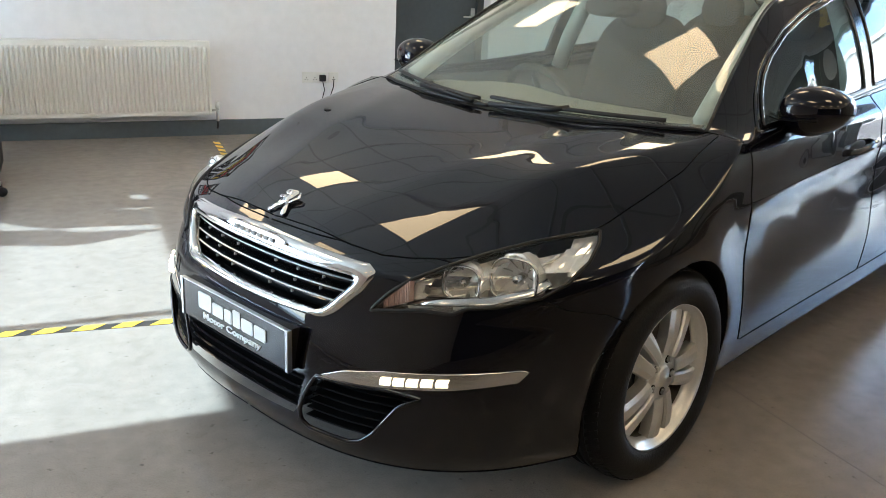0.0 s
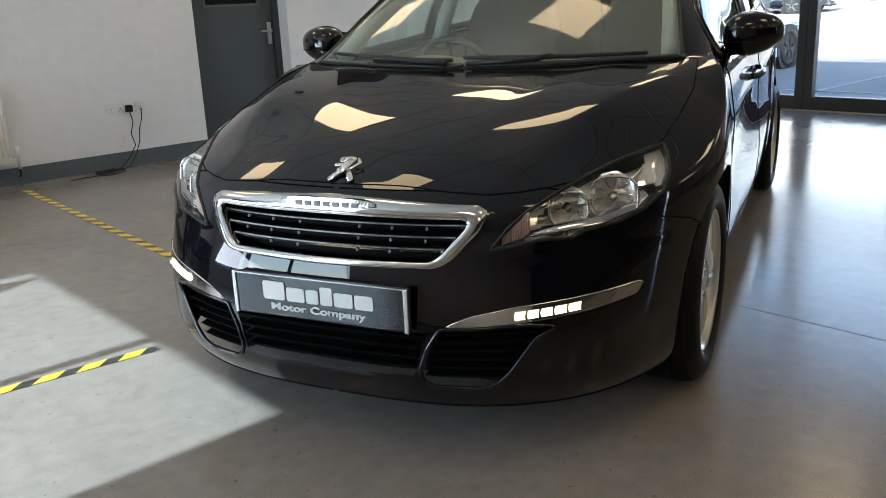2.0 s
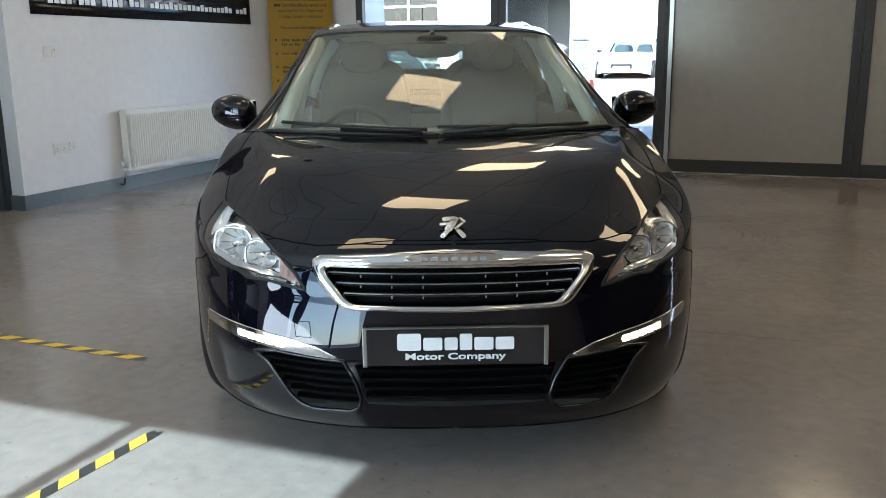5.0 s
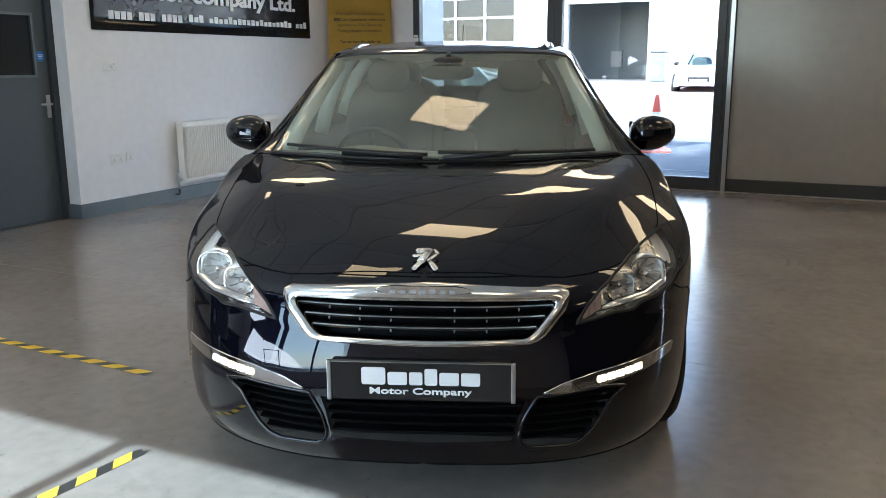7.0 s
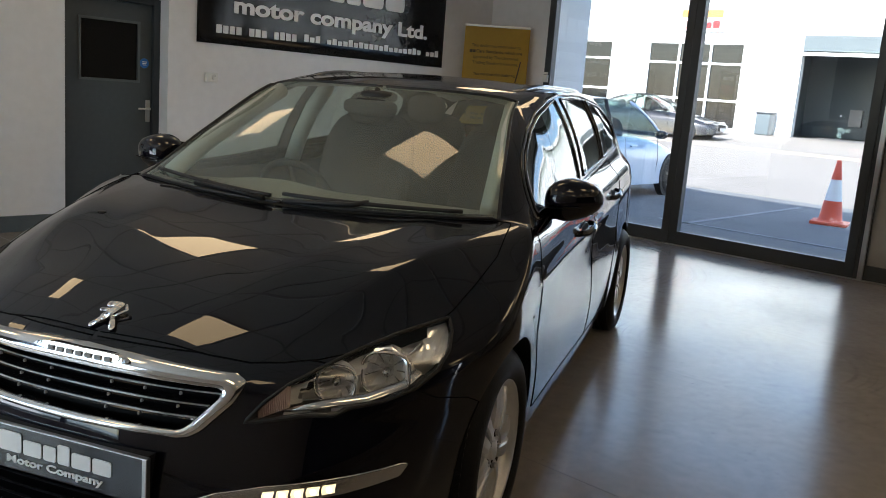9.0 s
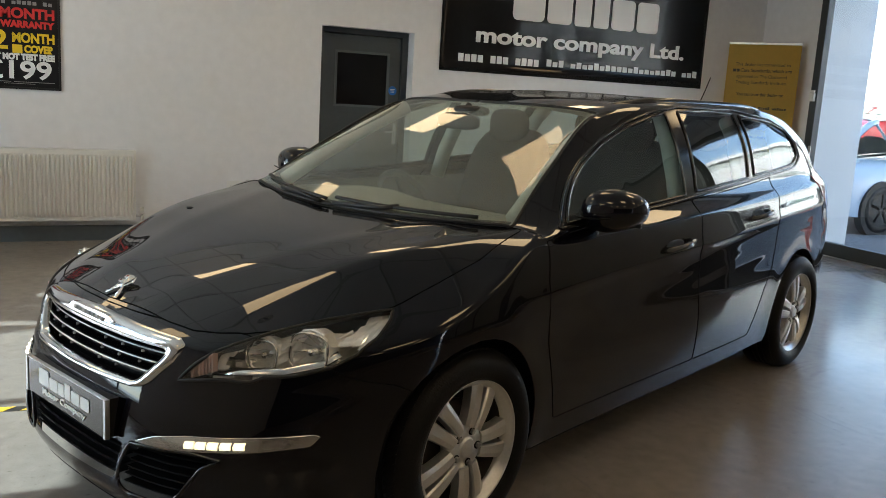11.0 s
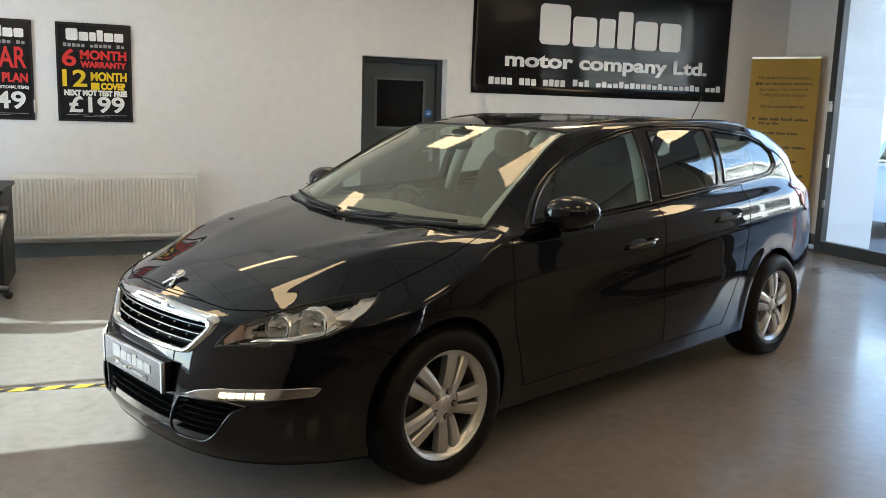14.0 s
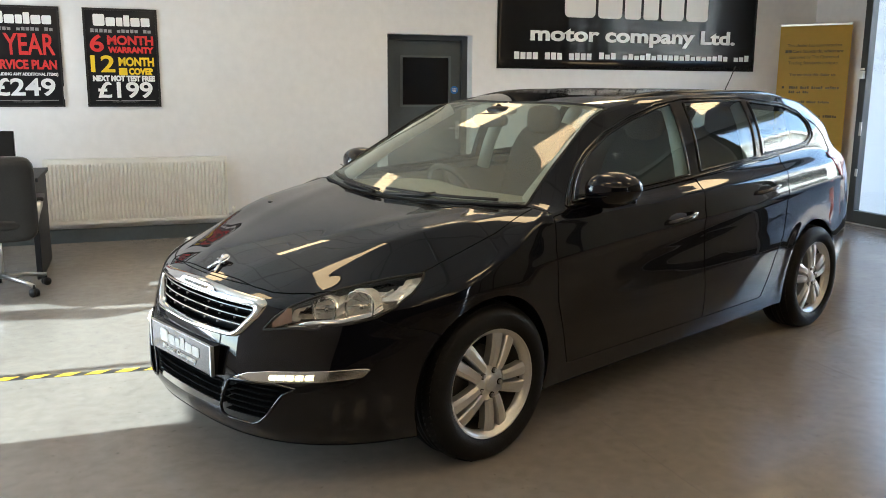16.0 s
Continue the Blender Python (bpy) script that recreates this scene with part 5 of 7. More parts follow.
for yy, zz, pair in ((1.20, 0.822, FRONT_DOORS), (2.035, 0.893, REAR_DOORS)):
    x = side_x(yy, zz)
    hd = bmesh.new()
    tube(hd, [(x - 0.004, yy - 0.105, zz - 0.010), (x + 0.020, yy - 0.085, zz - 0.008), (x + 0.034, yy - 0.03, zz), (x + 0.034, yy + 0.04, zz + 0.006), (x + 0.026, yy + 0.09, zz + 0.010), (x - 0.004, yy + 0.112, zz + 0.012)], 0.015, 10, flat=0.6)
    both("door_handle", hd, BLACK_GLOSS, pair[0], "black door handle with a chrome tip")
    tip = bmesh.new()
    tube(tip, [(x + 0.026, yy + 0.075, zz + 0.010), (x + 0.022, yy + 0.108, zz + 0.013)], 0.014, 10, flat=0.7)
    both("handle_tip", tip, CHROME, pair[0])
    # dark flattened ball, painting in the shade of the hollow behind the handle
    cup_shade = shaped_ball((x - 0.004, yy - 0.01, zz - 0.004), (0.007, 0.082, 0.030), 2.2)
    both("handle_cup", cup_shade, BLACK_PLASTIC, pair[0])


def screen_point(x, t):
    """A point of the windscreen: x across, t up from its foot."""
    s = abs(x) / 0.70
    foot_p = Vector((x, 0.165 + 0.165 * s * s, 0.938 + 0.012 * s * s))
    return foot_p + Vector((0, 0.70 * t, 0.41 * t)) + Vector((0, -0.006, 0.012))


cowl = bmesh.new()
rows = []
for k in range(41):
    x = -0.69 + 1.38 * k / 40
    s = abs(x) / 0.715
    y0, y1 = 0.135 + 0.185 * s * s, 0.190 + 0.165 * s * s
    rows.append([cowl.verts.new((x, y0, hood_z(x, y0) - 0.006)), cowl.verts.new((x, y0 + 0.02, hood_z(x, y0) - 0.035)), cowl.verts.new((x, y1, 0.925 + 0.012 * s * s)), cowl.verts.new((x, y1 + 0.02, 0.945 + 0.012 * s * s))])
grid_faces(cowl, rows)
part("cowl", cowl, BLACK_PLASTIC, car, "black plastic scuttle under the windscreen", True)
for xs, pivot in (((-0.64, -0.06), -0.45), ((-0.02, 0.60), 0.10)):
    bl = bmesh.new()
    pts = [screen_point(xs[0] + (xs[1] - xs[0]) * k / 14, 0.015 + 0.035 * (1 - k / 14) * (1 if pivot < 0 else 0.6)) for k in range(15)]
    tube(bl, pts, 0.0075, 8, flat=0.8)
    W = part("wiper", bl, BLACK_PLASTIC, car, "black windscreen wiper at rest", True)
    arm = bmesh.new()
    tube(arm, [screen_point(xs[1] - 0.02 if pivot < 0 else xs[0] + 0.02, -0.01), screen_point((xs[0] + xs[1]) / 2 - 0.05, 0.012), screen_point((xs[0] + xs[1]) / 2, 0.038)], 0.009, 8)
    part("wiper_arm", arm, BLACK_PLASTIC, W, smooth=True)
aer = bmesh.new()
cyl(aer, (0, 2.98, roof_z(2.98) - 0.004), (0, 2.995, roof_z(2.98) + 0.018), 0.016, 0.008, 16)
tube(aer, [(0, 2.99, roof_z(2.98) + 0.01), (0, 3.06, roof_z(2.98) + 0.10), (0, 3.12, roof_z(2.98) + 0.19)], 0.0035, 8)
part("aerial", aer, BLACK_PLASTIC, ROOF, "thin black roof aerial", True)

# ---- cabin ----
dash = bmesh.new()
rows = []
for k in range(25):
    x = -0.68 + 1.36 * k / 24
    hump = 0.025 * math.exp(-(((x + 0.36) / 0.16) ** 2))
    rows.append([dash.verts.new((x, y, z + (hump if 0.45 < y < 0.8 else 0))) for y, z in ((0.26, 0.925), (0.45, 0.925), (0.62, 0.925), (0.74, 0.910), (0.80, 0.86), (0.80, 0.55))])
grid_faces(dash, rows)
part("dashboard", dash, DASH, car, "grey moulded dashboard", True)
wheel_bm = bmesh.new()
ring = [Vector((0.165 * math.cos(2 * math.pi * i / 40), 0.165 * math.sin(2 * math.pi * i / 40), 0)) for i in range(40)]
tube(wheel_bm, ring, 0.015, 10, True)
cyl(wheel_bm, (0, 0, -0.03), (0, 0, 0.02), 0.06, 0.05, 20)
for a in (0, math.pi, -math.pi / 2):
    cyl(wheel_bm, (0.04 * math.cos(a), 0.04 * math.sin(a), 0), (0.16 * math.cos(a), 0.16 * math.sin(a), 0), 0.014, 0.011, 8)
sw = part("steering_wheel", wheel_bm, LEATHER, car, "black steering wheel", True)
sw.matrix_basis = pose(-0.36, 0.86, 0.86, -62)


def seat(x, y, wide, name):
    bm = shaped_ball((x, y + 0.24, 0.86), (wide, 0.09, 0.36), 3.5)
    for v in bm.verts:
        v.co.y += 0.32 * (v.co.z - 0.6)
    s = part(name, bm, FABRIC, car, "dark cloth car seat", True)
    part("cushion", shaped_ball((x, y, 0.50), (wide, 0.28, 0.09), 3.5), FABRIC, s, smooth=True)
    part("headrest", shaped_ball((x, y + 0.37, 1.235), (0.12, 0.05, 0.085), 3.0), FABRIC, s, smooth=True)
    st = bmesh.new()
    for q in (-0.05, 0.05):
        cyl(st, (x + q, y + 0.36, 1.12), (x + q, y + 0.37, 1.2), 0.006, seg=8)
    part("headrest_post", st, STEEL, s)


for x in (-0.37, 0.37):
    seat(x, 1.22, 0.25, "front_seat")
    seat(x, 2.02, 0.27, "rear_seat")
mirror_in = shaped_ball((0, 0.80, 1.262), (0.12, 0.02, 0.035), 3)
cyl(mirror_in, (0, 0.80, 1.27), (0, 0.86, 1.335), 0.012, seg=10)
part("interior_mirror", mirror_in, BLACK_PLASTIC, car, "black interior mirror", True)
pod = shaped_ball((0, 0.875, 1.308), (0.075, 0.06, 0.022), 3)
part("sensor_pod", pod, BLACK_PLASTIC, SCREEN, smooth=True)
rail_bm = bmesh.new()
rows = []
for k in range(45):
    y = 1.14 + 1.76 * k / 44
    rise = 0.016 * (1 - abs(2 * k / 44 - 1) ** 6)
    x, z = rail_x(y) - 0.090, rail_z(y) + (roof_z(y) - rail_z(y)) * 0.28
    rows.append([rail_bm.verts.new((x + dx, y, z + dz)) for dx, dz in ((0.020, -0.008), (0.018, rise * 0.6), (0.010, rise), (-0.010, rise), (-0.018, rise * 0.6), (-0.020, -0.008))])
grid_faces(rail_bm, rows)
rail_bm.faces.new(rows[0])
rail_bm.faces.new(rows[-1][::-1])
bmesh.ops.recalc_face_normals(rail_bm, faces=rail_bm.faces)
both("roof_rail", rail_bm, BLACK_GLOSS, ROOF, "gloss black roof rail")
lin = bmesh.new()
rows = []
for k in range(30):
    y = 1.0 + 2.2 * k / 29
    rows.append([lin.verts.new((rail_x(y) * 0.97 * s, y, rail_z(y) - 0.025 + (roof_z(y) - rail_z(y)) * (1 - abs(s) ** 2.6))) for s in [q / 8 for q in range(-8, 9)]])
grid_faces(lin, rows)
part("roof_lining", lin, LINING, ROOF, "pale roof lining", True)
for path, r in (([(0.655, 0.42, 0.955), (0.625, 0.60, 1.075), (0.585, 0.80, 1.195), (0.548, 1.00, 1.300)], 0.034),
                ([(0.740, 1.44, 0.94), (0.700, 1.45, 1.08), (0.645, 1.47, 1.22), (0.575, 1.50, 1.34)], 0.040),
                ([(0.735, 2.12, 1.00), (0.690, 2.13, 1.12), (0.640, 2.15, 1.24), (0.575, 2.18, 1.33)], 0.040),
                ([(0.640, 2.90, 1.02), (0.600, 2.92, 1.12), (0.555, 2.95, 1.20), (0.500, 3.00, 1.28)], 0.055)):
    post = bmesh.new()
    tube(post, [Vector(p) for p in path], r, 10)
    both("pillar_lining", post, LINING, car, "pale pillar trim")
part("cabin_floor", boxes((-0.74, 0.74, 0.72, 3.3, 0.30, 0.36), (-0.70, 0.70, 2.55, 3.2, 0.36, 0.86)), FABRIC, car)
both("door_lining", boxes((0.775, 0.80, 0.55, 2.5, 0.32, 0.93)), FABRIC, car)


# ---- the hind part sits a little narrower and further back, and the car stands a touch askew ----
askew = spline([(-0.9, 0.0), (-0.2, 0.0), (0.6, 0.032), (1.4, 0.056), (2.7, 0.085), (3.8, 0.105)])


def settle(p):
    k = max(0.0, min(1.0, (p.y - 0.15) / 1.2))
    k = k * k * (3 - 2 * k)
    narrow = 1 - 0.014 * max(0.0, min(1.0, (p.y + 0.65) / 0.35)) - 0.012 * k
    # the front corners sit a little towards the car's right
    corner = max(0.0, min(1.0, (abs(p.x) - 0.45) / 0.30)) * max(0.0, min(1.0, (0.5 - p.y) / 0.6)) * (0.024 if p.x < 0 else 0.008)
    return Vector((p.x * narrow - askew(p.y) - corner, p.y + 0.095 * k + 0.035 * max(0.0, p.y - 1.5), p.z - 0.008 * k * min(1.0, max(0.0, p.z - 0.5) / 0.4)))


def settle_under(ob):
    for kid in ob.children:
        if kid.matrix_basis.is_identity:
            for v in kid.data.vertices:
                v.co = settle(v.co)
            settle_under(kid)
        else:
            where = kid.matrix_basis.translation
            kid.matrix_basis = Matrix.Translation(settle(where) - where) @ kid.matrix_basis


settle_under(car)


# ---- things on the white wall ----
def build_door():
    y0 = WALL_Y + 0.165
    base = thing("door_1", pose((DOOR_X0 + DOOR_X1) / 2, y0, 0), "closed dark grey door with a square vision panel", "door")
    base["kind"] = "structure"
    h, w = DOOR_H, (DOOR_X1 - DOOR_X0) / 2
    for s in (-1, 1):
        part("jamb", boxes((min(s * w, s * (w - 0.06)), max(s * w, s * (w - 0.06)), -0.03, 0.06, 0, h), bevel=0.004), FRAME_GREY, base)
    part("lintel", boxes((-w + 0.06, w - 0.06, -0.03, 0.06, h - 0.05, h), bevel=0.004), FRAME_GREY, base)
    l = w - 0.065
    wx0, wx1, wz0, wz1 = -0.245, 0.255, 1.225, 1.70
    leaf = part("leaf", boxes((-l, wx0, 0, 0.045, 0.005, h - 0.055), (wx1, l, 0, 0.045, 0.005, h - 0.055), (wx0, wx1, 0, 0.045, 0.005, wz0), (wx0, wx1, 0, 0.045, wz1, h - 0.055)), DOOR_GREY, base)
    part("vision_panel", boxes((wx0, wx1, 0.015, 0.021, wz0, wz1)), BLACK_GLOSS, leaf, "dark glass vision panel")
    part("bead", boxes((wx0 - 0.02, wx1 + 0.02, -0.008, 0.002, wz0 - 0.02, wz0), (wx0 - 0.02, wx1 + 0.02, -0.008, 0.002, wz1, wz1 + 0.02), (wx0 - 0.02, wx0, -0.008, 0.002, wz0, wz1), (wx1, wx1 + 0.02, -0.008, 0.002, wz0, wz1)), GREY_TRIM, leaf)
    bm = bmesh.new()
    box(bm, 0.333, 0.372, -0.010, 0.0, 0.87, 1.06, bevel=0.004)
    cyl(bm, (0.352, -0.005, 0.985), (0.352, -0.05, 0.985), 0.010)
    tube(bm, [(0.356, -0.05, 0.985), (0.31, -0.052, 0.985), (0.245, -0.05, 0.984)], 0.009, 10)
    part("handle", bm, STEEL, leaf, "brushed steel lever handle on a plate", True)
    bm = bmesh.new()
    cyl(bm, (0.318, -0.0025, 1.375), (0.318, 0.0, 1.375), 0.042, seg=32)
    sg = part("sign", bm, INK_BLUE, leaf, "round blue fire-door sign")
    bars = boxes((0.294, 0.342, -0.0035, -0.0025, 1.383, 1.390), (0.298, 0.338, -0.0035, -0.0025, 1.370, 1.376), (0.300, 0.336, -0.0035, -0.0025, 1.358, 1.363))
    part("plain_bars", bars, INK_WHITE, sg)
    part("seal", boxes((-w + 0.06, w - 0.06, -0.02, 0.05, 0.0, 0.004)), FRAME_GREY, base)
    return base


build_door()
slab("wall_recess", "dark wall behind the door recess", DARK_WALL, (DOOR_X0 - 0.1, DOOR_X1 + 0.1, WALL_Y + 0.252, WALL_Y + 0.32, 0, DOOR_H + 0.1))


def build_banner():
    x0, x1, z0, z1 = 2.665, 5.895, 1.60, 2.80
    base = thing("wall_banner", pose((x0 + x1) / 2, WALL_Y, (z0 + z1) / 2), "large glossy black wall banner with white lettering", "banner")
    bm = bmesh.new()
    w, h = (x1 - x0) / 2, (z1 - z0) / 2
    rows = []
    for i in range(61):
        x = -w + 2 * w * i / 60
        ripple = 0.004 * math.sin(i * 0.55) + 0.003 * math.sin(i * 0.23 + 1)
        rows.append([bm.verts.new((x, -0.010 - ripple * (0.3 + 0.7 * abs(k - 5) / 5), -h + 2 * h * k / 10)) for k in range(11)])
    grid_faces(bm, rows)
    bmesh.ops.solidify(bm, geom=bm.faces, thickness=0.003)
    part("sheet", bm, BANNER_BLACK, base, smooth=True)
    flat = pose(0, -0.0185, 0, 90, 0, 0)
    name_shapes(3.43 - 4.28, 5.22 - 4.28, 0.42, INK_WHITE, base, flat @ pose(0, 2.345 - 2.2, 0), "white bars in place of the dealer's name")
    lettering("lettering", "motor company Ltd.", 0.20, INK_WHITE, base, flat @ pose(4.325 - 4.28, 1.955 - 2.2, 0), wide=2.57, bold=0.007)
    blocks("plain_bar", 2.86 - 4.28, 3.78 - 4.28, 0.075, 13, INK_WHITE, base, flat @ pose(0, 1.735 - 2.2, 0), gap=0.2, seed=3, low=0.9, gaps=(4, 8), label="white bars in place of a number")
    blocks("plain_bar", 3.86 - 4.28, 5.83 - 4.28, 0.070, 27, INK_WHITE, base, flat @ pose(0, 1.745 - 2.2, 0), gap=0.22, seed=8, low=0.6, gaps=(3, 23), label="white bars in place of an address")
    return base


build_banner()


def build_poster(x0, x1, label, lines):
    z0, z1 = 1.215, 2.067
    base = thing("wall_poster", pose((x0 + x1) / 2, WALL_Y, (z0 + z1) / 2), label, "poster", "posters on the white wall")
    w, h = (x1 - x0) / 2, (z1 - z0) / 2
    part("board", boxes((-w, w, -0.012, 0.0, -h, h), bevel=0.003), BANNER_BLACK, base)
    part("frame", boxes((-w, w, -0.017, -0.011, h - 0.018, h), (-w, w, -0.017, -0.011, -h, -h + 0.018), (-w, -w + 0.018, -0.017, -0.011, -h + 0.018, h - 0.018), (w - 0.018, w, -0.017, -0.011, -h + 0.018, h - 0.018)), BLACK_PLASTIC, base)
    flat = pose(0, -0.0135, 0, 90, 0, 0)
    name_shapes(-0.225, 0.245, 0.100, INK_WHITE, base, flat @ pose(0.0, 0.325, 0), "white bars in place of the dealer's name")
    blocks("plain_bar", -0.25, 0.26, 0.032, 14, INK_GREY, base, flat @ pose(0.0, 0.235, 0), gap=0.25, seed=6, low=0.7, gaps=(5, 11))
    for words, x, z, size, wide, ink in lines:
        lettering("lettering", words, size, ink, base, flat @ pose(x, z, 0), wide=wide, bold=0.0045 if size > 0.06 else 0.0015)
    bars = boxes((-0.24, -0.05, -0.0145, -0.012, -0.372, -0.368), (-0.03, 0.26, -0.0145, -0.012, -0.372, -0.368), (-0.10, 0.12, -0.0145, -0.012, -0.385, -0.382))
    part("fine_print", bars, INK_GREY, base)
    return base


build_poster(-1.262, -0.645, "black framed price poster with red, yellow and white lettering", [
    ("6", -0.205, 0.117, 0.20, 0.115, INK_RED), ("MONTH", 0.075, 0.150, 0.105, 0.385, INK_RED), ("WARRANTY", 0.075, 0.068, 0.068, 0.385, INK_RED),
    ("12", -0.165, -0.060, 0.20, 0.20, INK_YELLOW), ("MONTH", 0.115, -0.035, 0.10, 0.30, INK_YELLOW), ("COVER", 0.155, -0.118, 0.075, 0.215, INK_YELLOW),
    ("NEXT MOT TEST FREE", 0.005, -0.180, 0.062, 0.52, INK_WHITE), ("£199", 0.01, -0.285, 0.19, 0.46, INK_WHITE)])
logo = bmesh.new()
box(logo, -0.035, 0.035, -0.0145, -0.012, -0.15, -0.085)
second = build_poster(-2.065, -1.448, "black framed price poster with large red and white lettering", [
    ("2 YEAR", 0.0, 0.095, 0.25, 0.52, INK_RED), ("SERVICE PLAN", 0.0, -0.070, 0.105, 0.53, INK_RED),
    ("(INCLUDING ANY ADDITIONAL ITEMS)", 0.0, -0.148, 0.034, 0.54, INK_WHITE), ("£249", 0.0, -0.265, 0.20, 0.48, INK_WHITE)])
first = next(o for o in scene.objects if o.name == "wall_poster")
part("plain_badge", logo, INK_YELLOW, first, "small yellow square badge")
bm = boxes((0.302, 0.312, -0.0195, -0.0165, -0.36, -0.25))
part("torn_label", bm, INK_WHITE, second, "scrap of white paper on the frame")


def build_radiator(x0, x1):
    base = thing("radiator", pose(x0, WALL_Y, 0.18), "white ribbed panel radiator on the wall", "radiator", "radiators")
    L, H = x1 - x0, 0.58
    bm = bmesh.new()
    pitch, rows = 0.0333, []
    n = int((L - 0.04) / pitch)
    for i in range(n * 6 + 1):
        x = 0.02 + (L - 0.04) * i / (n * 6)
        ph = (i % 6) / 6
        d = 0.018 * (1 if ph < 0.34 else 0 if ph > 0.5 and ph < 0.84 else 0.5)
        rows.append([bm.verts.new((x, -0.105 - 0.004, 0.0)), bm.verts.new((x, -0.105 - 0.004, 0.03)), bm.verts.new((x, -0.105 - d, 0.05)), bm.verts.new((x, -0.105 - d, H - 0.06)), bm.verts.new((x, -0.109, H - 0.04)), bm.verts.new((x, -0.109, H - 0.005))])
    grid_faces(bm, rows)
    part("front_panel", bm, RAD_WHITE, base, smooth=False)
    part("top_grille", boxes((0, L, -0.112, -0.035, H - 0.006, H), bevel=0.002), RAD_WHITE, base)
    for x in (0.0, L - 0.02):
        part("side_panel", boxes((x, x + 0.02, -0.112, -0.035, 0.0, H - 0.006), bevel=0.003), RAD_WHITE, base)
    part("back_panel", boxes((0.02, L - 0.02, -0.10, -0.05, 0.01, H - 0.02)), RAD_WHITE, base)
    for x in (0.2, L - 0.2):
        part("bracket", boxes((x - 0.02, x + 0.02, -0.05, 0.0, 0.08, H - 0.08)), RAD_WHITE, base)
    for x, s in ((L, 1), (0, -1)):
        bm = bmesh.new()
        cyl(bm, (x, -0.075, 0.035), (x + s * 0.05, -0.075, 0.035), 0.010)
        cyl(bm, (x + s * 0.05, -0.075, -0.055), (x + s * 0.05, -0.075, 0.05), 0.012)
        part("valve", bm, STEEL, base, smooth=True)
        bm = bmesh.new()
        cyl(bm, (x + s * 0.05, -0.075, 0.05), (x + s * 0.05, -0.075, 0.105), 0.019, 0.016)
        part("valve_cap", bm, PLASTIC_WHITE, base, smooth=True)
        bm = bmesh.new()
        tube(bm, [(x + s * 0.05, -0.075, -0.05), (x + s * 0.05, -0.075, -0.10), (x + s * 0.05, -0.06, -0.115), (x + s * 0.05, -0.004, -0.115)], 0.0075, 8)
        part("pipe", bm, BLACK_PLASTIC, base, smooth=True)
    return base


build_radiator(-1.665, -0.095)
build_radiator(3.565, 5.15)


def build_socket(x, z, wide, label, rockers=1):
    base = thing("wall_socket", pose(x, WALL_Y, z), label, "socket", "wall sockets")
    part("plate", boxes((-wide / 2, wide / 2, -0.010, 0.0, -0.043, 0.043), bevel=0.004), PLASTIC_WHITE, base)
    for k in range(rockers):
        cx = 0 if rockers == 1 else (-wide / 4 if k == 0 else wide / 4)
        part("rocker", boxes((cx - 0.008, cx + 0.008, -0.013, -0.009, 0.012, 0.030), bevel=0.001), PLASTIC_WHITE, base)
        part("pin_hole", boxes((cx - 0.003, cx + 0.003, -0.0108, -0.0098, -0.006, 0.004), (cx - 0.014, cx - 0.007, -0.0108, -0.0098, -0.022, -0.017), (cx + 0.007, cx + 0.014, -0.0108, -0.0098, -0.022, -0.017)), BLACK_PLASTIC, base)
    return base


build_socket(2.835, 0.475, 0.146, "white double wall socket on the white wall", 2)
build_socket(2.985, 0.482, 0.086, "white single wall outlet on the white wall", 1)
build_socket(0.745, 0.465, 0.146, "white double wall socket with a black plug beside it", 2)
build_socket(0.945, 0.465, 0.086, "white single outlet with a black cable", 1)


def build_plug():
    base = thing("power_plug", pose(0.845, WALL_Y, 0.462), "black power plug with a cable down the wall", "plug")
    part("backplate", boxes((-0.043, 0.043, -0.009, 0.0, -0.043, 0.043), bevel=0.003), PLASTIC_WHITE, base)
    part("body", boxes((-0.028, 0.026, -0.045, -0.009, -0.028, 0.026), bevel=0.007), BLACK_PLASTIC, base)
    for name, pts in (("cable", [(0.0, -0.03, -0.03), (0.012, -0.04, -0.10), (-0.012, -0.03, -0.20), (0.01, -0.03, -0.29), (-0.05, -0.04, -0.38), (-0.14, -0.06, -0.452), (-0.26, -0.10, -0.455)]),
                      ("cable", [(0.10, -0.02, -0.01), (0.09, -0.035, -0.08), (0.06, -0.03, -0.17), (0.05, -0.03, -0.26), (0.0, -0.05, -0.36), (-0.08, -0.08, -0.450), (-0.24, -0.14, -0.455)])):
        bm = bmesh.new()
        tube(bm, pts, 0.0042, 8)
        part(name, bm, BLACK_PLASTIC, base, smooth=True)
    return base


build_plug()
bm = bmesh.new()
box(bm, -0.07, 0.07, -0.035, 0.035, 0.0, 0.035, bevel=0.008)
base = thing("power_adapter", pose(0.54, 4.52, 0.0, 0, 0, 18), "black power adapter with loose cables on the floor", "adapter")
part("case", bm, BLACK_PLASTIC, base)
bm = bmesh.new()
tube(bm, [(0.07, 0.0, 0.015), (0.12, 0.02, 0.006), (0.17, -0.03, 0.005), (0.10, -0.09, 0.005), (-0.05, -0.10, 0.005), (-0.12, -0.02, 0.005), (-0.30, 0.02, 0.005)], 0.004, 8)
part("cable", bm, BLACK_PLASTIC, base, smooth=True)

